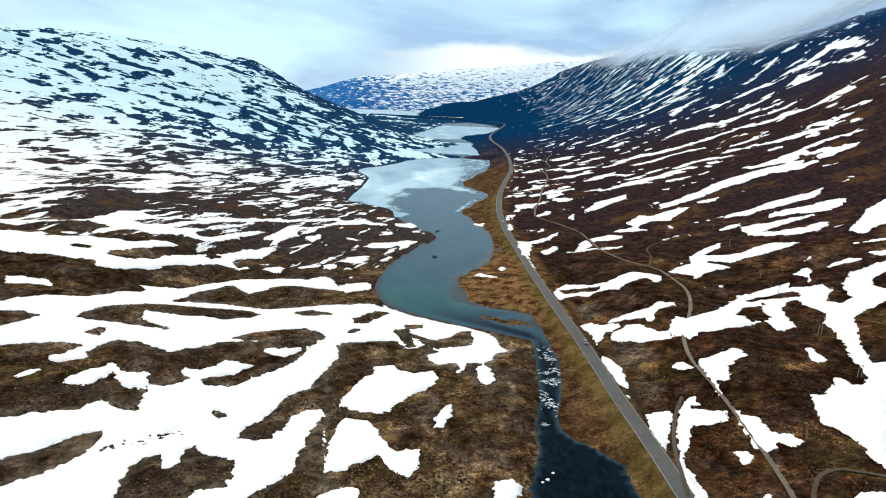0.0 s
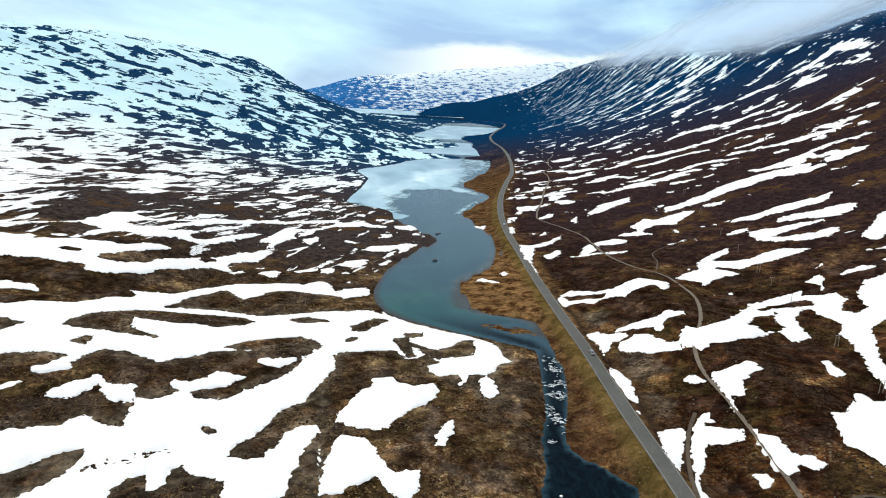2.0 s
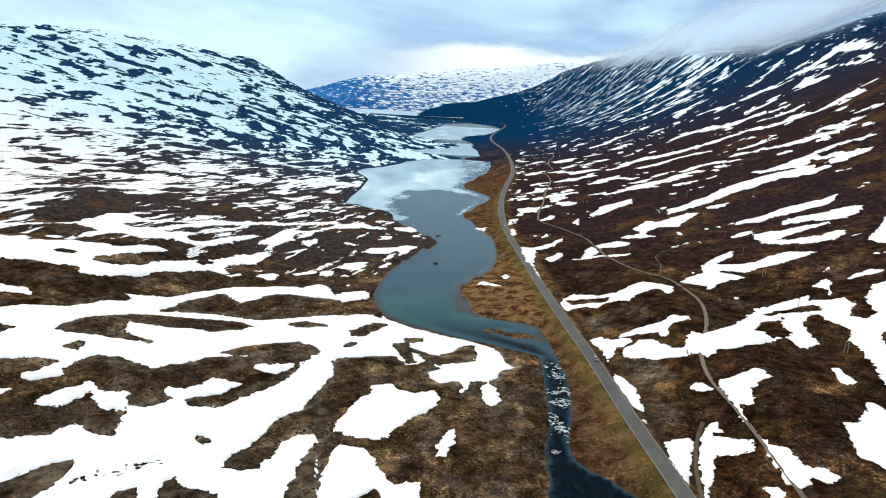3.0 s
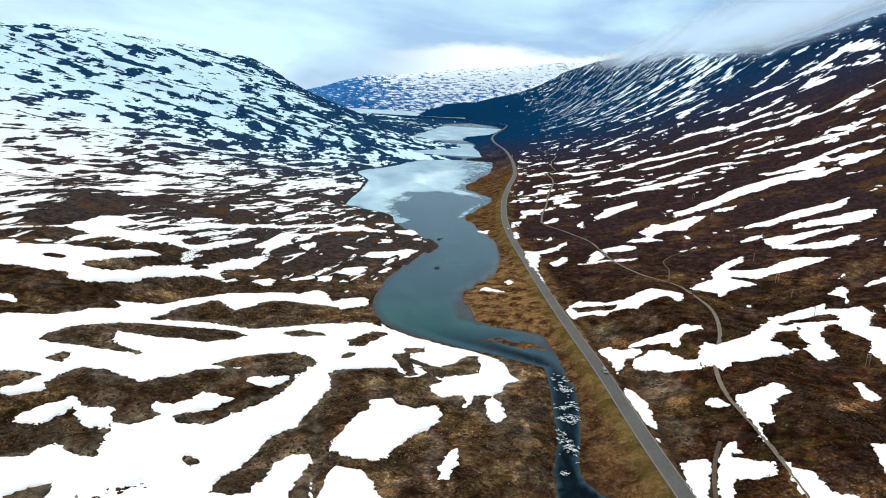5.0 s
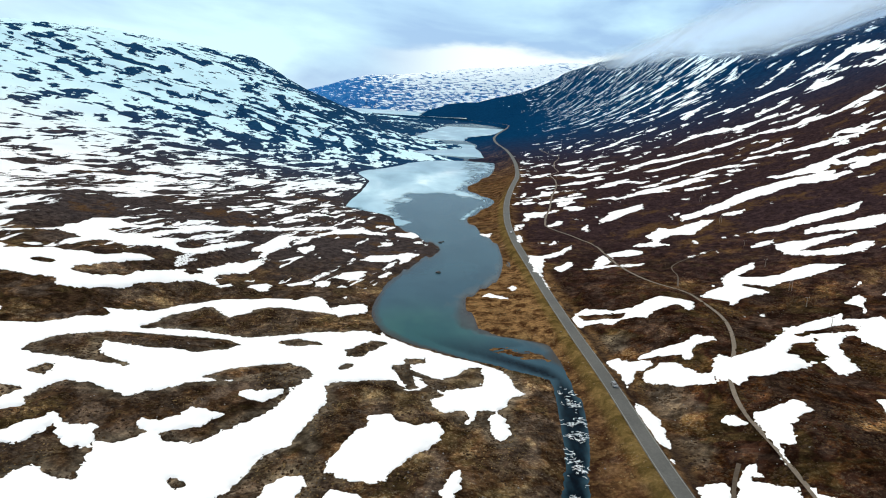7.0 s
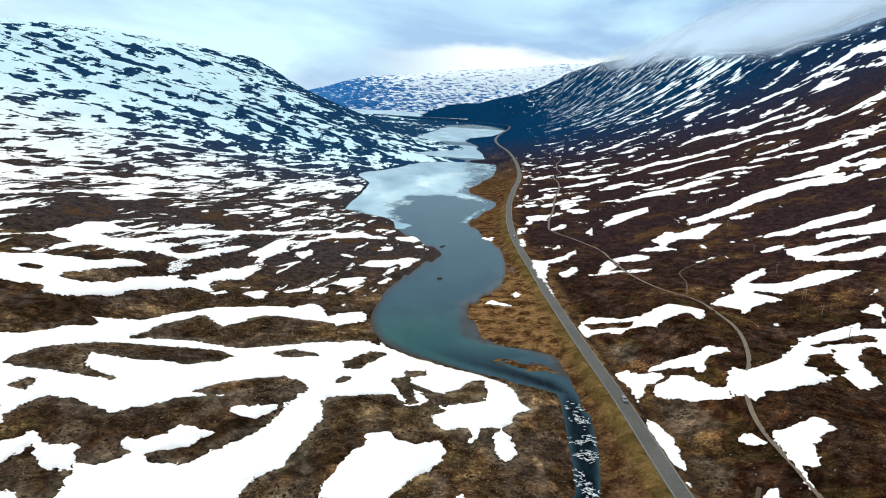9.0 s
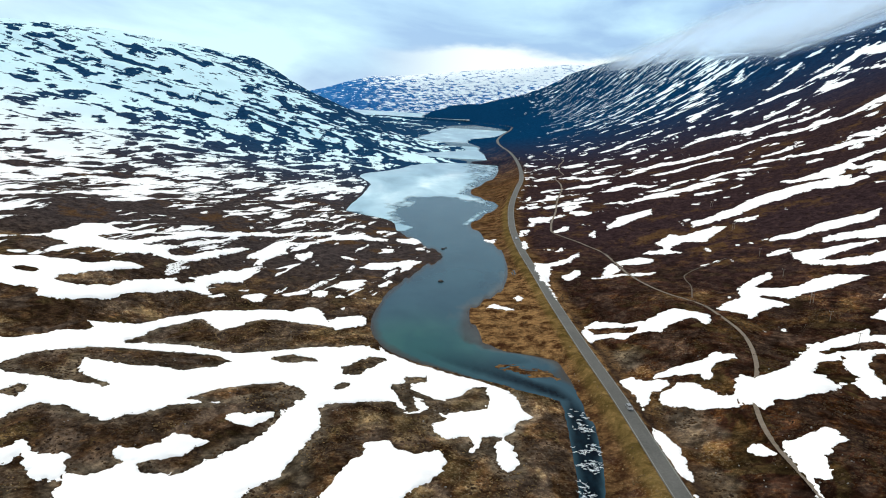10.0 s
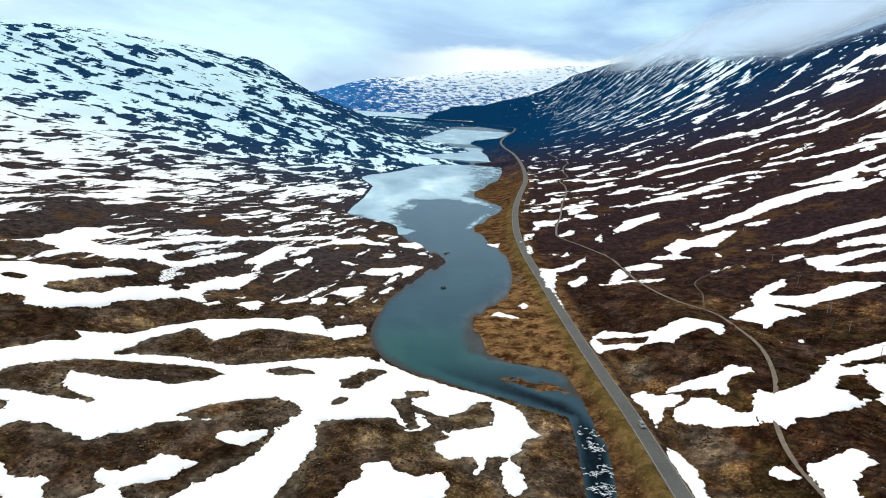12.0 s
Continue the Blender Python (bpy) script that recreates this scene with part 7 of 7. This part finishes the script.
# ---- power line ----
def part(name, bm, mat, parent, label=""):
    me = bpy.data.meshes.new(name)
    bm.to_mesh(me)
    bm.free()
    me.materials.append(mat)
    ob = new(name, me)
    ob.parent = parent
    if label:
        ob["label"] = label
    return ob


def rod(a, b, r0, r1, sides=8):
    bm = bmesh.new()
    a, b = Vector(a), Vector(b)
    turn = (b - a).to_track_quat("Z", "Y").to_matrix().to_4x4()
    bmesh.ops.create_cone(bm, cap_ends=True, segments=sides, radius1=r0, radius2=r1, depth=(b - a).length, matrix=Matrix.Translation((a + b) / 2) @ turn)
    return bm


def slab(size, at, bevel=0.0):
    bm = bmesh.new()
    bmesh.ops.create_cube(bm, size=1, matrix=Matrix.Translation(at) @ Matrix.Diagonal((*size, 1)))
    if bevel:
        bmesh.ops.bevel(bm, geom=bm.edges[:], offset=bevel, segments=2, affect="EDGES")
    return bm


def power_pole(double):
    base = new("power_pole")
    legs = (-0.75, 0.75) if double else (0.0,)
    for x in legs:
        part("pole", rod((x, 0, -0.8), (x * 0.93, 0, 4.5), 0.13, 0.09), POLE_WOOD, base)
    arm = part("crossarm", slab((2.0, 0.12, 0.14), (0, 0.12, 4.25), 0.02), POLE_WOOD, base)
    for x in (-0.9, 0.0, 0.9):
        part("insulator", rod((x, 0.12, 4.3), (x, 0.12, 4.55), 0.07, 0.04), PORCELAIN, arm, "small pale ceramic insulator")
    if double:
        part("brace", rod((-0.72, 0, 3.0), (0.70, 0, 3.9), 0.05, 0.05, 6), POLE_WOOD, base)
    return tagged(base, "weathered grey timber " + ("twin-leg power pole standing in the heath" if double else "single power pole standing in the heath"), "power pole", "power poles")


POLES = [(149, 210.1, 1), (156.9, 249, 1), (165.5, 299.9, 0), (169.3, 326.6, 0), (173.1, 348.7, 1), (181, 391.6, 0), (187.9, 433.9, 0), (200, 500, 1), (214, 575, 1)]
kinds = {0: power_pole(False), 1: power_pole(True)}
placed = set()
for x, y, double in POLES:
    at = pose(x, y, float(ground(x, y)), 0, 0, 8)
    if double not in placed:
        kinds[double].matrix_world = at
        placed.add(double)
    else:
        copy_thing(kinds[double], at)


# ---- cars on the road ----
def car(x, y, heading, paint, label):
    """A small estate car: body shell, cabin glass, wheels, lamps."""
    base = new("car")
    bm = bmesh.new()
    side = [(-2.1, 0.32), (-2.12, 0.72), (-2.0, 0.95), (-1.85, 1.42), (-0.2, 1.48), (0.55, 1.42), (1.15, 0.98), (1.95, 0.86), (2.12, 0.62), (2.1, 0.32)]
    rings = []
    for w, tuck in ((-0.86, 0.12), (-0.89, 0.0), (0.89, 0.0), (0.86, 0.12)):
        rings.append([bm.verts.new((px, w * (0.80 if pz > 1.2 else 1.0), pz - tuck * 0.2)) for px, pz in side])
    for a, b in zip(rings, rings[1:]):
        for i in range(len(side)):
            j = (i + 1) % len(side)
            bm.faces.new((a[i], a[j], b[j], b[i]))
    bm.faces.new(rings[0][::-1])
    bm.faces.new(rings[-1])
    bmesh.ops.recalc_face_normals(bm, faces=bm.faces[:])
    body = part("body", bm, paint, base)
    part("windscreen", slab((0.06, 1.34, 0.52), (0.86, 0, 1.2), 0.02), GLASS, base, "dark windscreen").data.transform(Matrix.Translation((0.88, 0, 1.2)) @ Matrix.Rotation(radians(-52), 4, "Y") @ Matrix.Translation((-0.86, 0, -1.2)))
    for s in (-1, 1):
        part("side_window", slab((2.1, 0.04, 0.36), (-0.55, s * 0.80, 1.16), 0.01), GLASS, base, "dark side window")
        part("headlight", slab((0.1, 0.32, 0.14), (2.08, s * 0.62, 0.7), 0.02), PORCELAIN, base)
        for fx in (-1.32, 1.32):
            wheel = part("wheel", rod((fx, s * 0.72, 0.33), (fx, s * 0.92, 0.33), 0.33, 0.33, 16), RUBBER, base, "black rubber tyre")
            part("rim", rod((fx, s * 0.80, 0.33), (fx, s * 0.935, 0.33), 0.2, 0.18, 12), CAR_SILVER, wheel, "pale metal rim")
    z = float(curve(y, ROAD_LEVEL)) + 0.125
    base.matrix_world = pose(x, y, z, 0, 0, heading) @ Matrix.Scale(0.87, 4)
    return tagged(base, label, "car", "cars on the road")


car(63.9 + 1.5, 260, -88, CAR_GREY, "small grey estate car on the asphalt road")
car(54.7 + 1.5, 541, 89, CAR_SILVER, "small silver car far along the asphalt road")


# ---- stones ----
def boulder(x, y, z, r, label, name="boulder", mat=DARK_STONE, category="boulder", group="boulders in the lake"):
    bm = bmesh.new()
    bmesh.ops.create_icosphere(bm, subdivisions=3, radius=r)
    for v in bm.verts:
        n = v.co.normalized()
        v.co *= 1 + 0.28 * noise.noise(n * 1.7 + Vector((x, y, 0))) + 0.08 * noise.noise(n * 6)
        v.co.z *= 0.6
    me = bpy.data.meshes.new(name)
    bm.to_mesh(me)
    bm.free()
    me.materials.append(mat)
    ob = new(name, me)
    ob.location = (x, y, z)
    return tagged(ob, label, category, group)


boulder(0.4, 424.3, 0.1, 1.6, "dark wet boulder standing in the lake")
boulder(1.4, 513, 0.1, 1.4, "dark boulder off the shore in the lake")
boulder(3.4, 517, 0.05, 0.9, "small dark boulder in the lake water")
for x, y, r in ((34.8, 164.8, 0.6), (36.9, 168.3, 0.5), (33.2, 163.4, 0.45)):
    boulder(x, y, -2.1, r, "small lump of white snow in the river pool", "snow_lump", SNOW, "snow lump", "snow lumps in the pool")
boulder(-0.4, 489, 0.2, 1.5, "dark boulder at the tip of the shore")


# ---- heather tussocks and stones on the heath ----
def buried(x, y):
    """Whether snow lies at each place."""
    out = snowfield_depth(x, y) > 0.45
    for x0, x1, y0, y1, edge in BANKS:
        i = np.nonzero((x > x0) & (x < x1) & (y > y0) & (y < y1))[0]
        if len(i):
            out[i] |= bank_field(edge, x[i], y[i]) > 0.5
    return out


def tussocks(name, count, low, high, flat, mat, label, seed, x_span, y_span, clump, category):
    rng = np.random.default_rng(seed)
    u = rng.random(count)
    y = y_span[0] * (y_span[1] / y_span[0]) ** u
    x = x_span[0] + (x_span[1] - x_span[0]) * rng.random(count)
    near_road = np.abs(x - curve(y, ROAD_LINE))
    thick = fbm(x / 18, y / 18, 3, seed) + 0.5 * fbm(x / 5, y / 5, 2, seed + 5)
    ok = (thick > clump) & (water_inside(x, y) < -1.2) & (near_road > 4.6) & ~buried(x, y)
    if name == "heather":
        ok &= (x < curve(y, WEST_SHORE)) | (x > curve(y, ROAD_LINE))
    for line in (TRACK, SPUR, LOOP):
        k = draped(line, 160)
        ok &= np.min(np.hypot(x[:, None] - k[None, :, 0], y[:, None] - k[None, :, 1]), axis=1) > 1.6
    x, y = x[ok], y[ok]
    n = len(x)
    r = low + (high - low) * rng.random(n) ** 2
    z = ground(x, y) + 0.16 * fbm(x / 2.6, y / 2.6, 2, 41) + hummocks(x, y)
    turn = rng.random(n) * 6.28
    ring = np.arange(6) * 1.0472
    spread = 0.5 + 1.0 * rng.random((n, 6))
    a = ring[None] + turn[:, None]
    bottom = np.stack([x[:, None] + np.cos(a) * r[:, None] * spread, y[:, None] + np.sin(a) * r[:, None] * spread, np.repeat((z - 0.15)[:, None], 6, 1)], 2)
    upper = np.stack([x[:, None] + np.cos(a + 0.4) * r[:, None] * spread * 0.62, y[:, None] + np.sin(a + 0.4) * r[:, None] * spread * 0.62,
                      (z + r * flat * 0.8)[:, None] + 0.12 * r[:, None] * (rng.random((n, 6)) - 0.5)], 2)
    top = np.stack([x, y, z + r * flat], 1)[:, None]
    verts = np.concatenate([bottom, upper, top], 1).reshape(-1, 3)
    f4 = np.array([(i, (i + 1) % 6, 6 + (i + 1) % 6, 6 + i) for i in range(6)])
    f3 = np.array([(6 + i, 6 + (i + 1) % 6, 12) for i in range(6)])
    base = np.arange(n) * 13
    q, t3 = (base[:, None, None] + f4[None]).reshape(-1, 4), (base[:, None, None] + f3[None]).reshape(-1, 3)
    me = bpy.data.meshes.new(name)
    me.vertices.add(len(verts))
    me.vertices.foreach_set("co", verts.astype(np.float32).ravel())
    me.loops.add(q.size + t3.size)
    me.loops.foreach_set("vertex_index", np.concatenate([q.ravel(), t3.ravel()]).astype(np.int32))
    me.polygons.add(len(q) + len(t3))
    me.polygons.foreach_set("loop_start", np.concatenate([np.arange(len(q)) * 4, q.size + np.arange(len(t3)) * 3]).astype(np.int32))
    me.polygons.foreach_set("use_smooth", np.ones(len(q) + len(t3), bool))
    me.update(calc_edges=True)
    me.materials.append(mat)
    return tagged(new(name, me), label, category, kind="stuff")


tussocks("heather", 70000, 0.25, 0.75, 0.28, HEATHER, "low dark brown heather and dwarf birch clumps", 5, (-150, 185), (128, 430), 0.0, "heather")
tussocks("grass_tussocks", 36000, 0.18, 0.5, 0.35, STRAW, "pale straw coloured grass tussocks", 6, (-150, 66), (128, 400), 0.25, "grass")
tussocks("stones", 2500, 0.12, 0.4, 0.6, STONE, "small grey stones scattered over the heath", 8, (-150, 185), (128, 330), 0.1, "stones")


# ---- low cloud on the ridge ----
def cloud_veil(off, seed):
    """Drifting cloud that lies against the hillside from its ragged base upwards."""
    xs, ys = np.arange(250, 2200, 16.0), np.arange(560, 4400, 28.0)
    gx, gy = np.meshgrid(xs, ys)
    d = np.maximum(gx - curve(gy, ROAD_LINE) - 6, 0)
    q = np.interp(gy, [0, 1100, 2000, 3500, 4900], [0.0006, 0.0006, 0.0009, 0.0012, 0.0012])
    d1 = np.minimum(d, 620)
    z = curve(gy, ROAD_LEVEL) + 0.1 * d1 + q * d1**2 + (0.1 + 2 * q * 620) * (d - d1) * 0.55 + off + 6 * fbm(gx / 120, gy / 120, 3, seed)
    z = np.where(gy > 3000, np.maximum(z, off + 26 + (curve(gx, SPUR_CREST) - 26) * step(3050, 4250, gy)), z)
    base = 214 + 0.034 * np.clip(gy - 1400, 0, 2600) + 70 * (1 - step(950, 1330, gy)) + 16 * fbm(gx / 160, gy / 220, 3, seed + 3)
    body = step(0, 62, z - base) * (1 - step(290, 430, z)) * (1 - step(2300, 3700, gy)) * step(560, 800, gy)
    me, ids = sheet("cloud_layer", xs, ys, z, (body[:-1, :-1] + body[1:, 1:] + body[1:, :-1] + body[:-1, 1:]) > 0, CLOUD)
    me.attributes.new("body", "FLOAT", "POINT").data.foreach_set("value", body.ravel()[ids].astype(np.float32))
    return me


bank = tagged(new("cloud_bank"), "grey cloud hanging low along the mountain ridge", "cloud")
for i in range(3):
    layer = new("cloud_layer", cloud_veil(9 + 14 * i, 100 + 7 * i))
    layer.parent = bank
    layer.visible_shadow = False
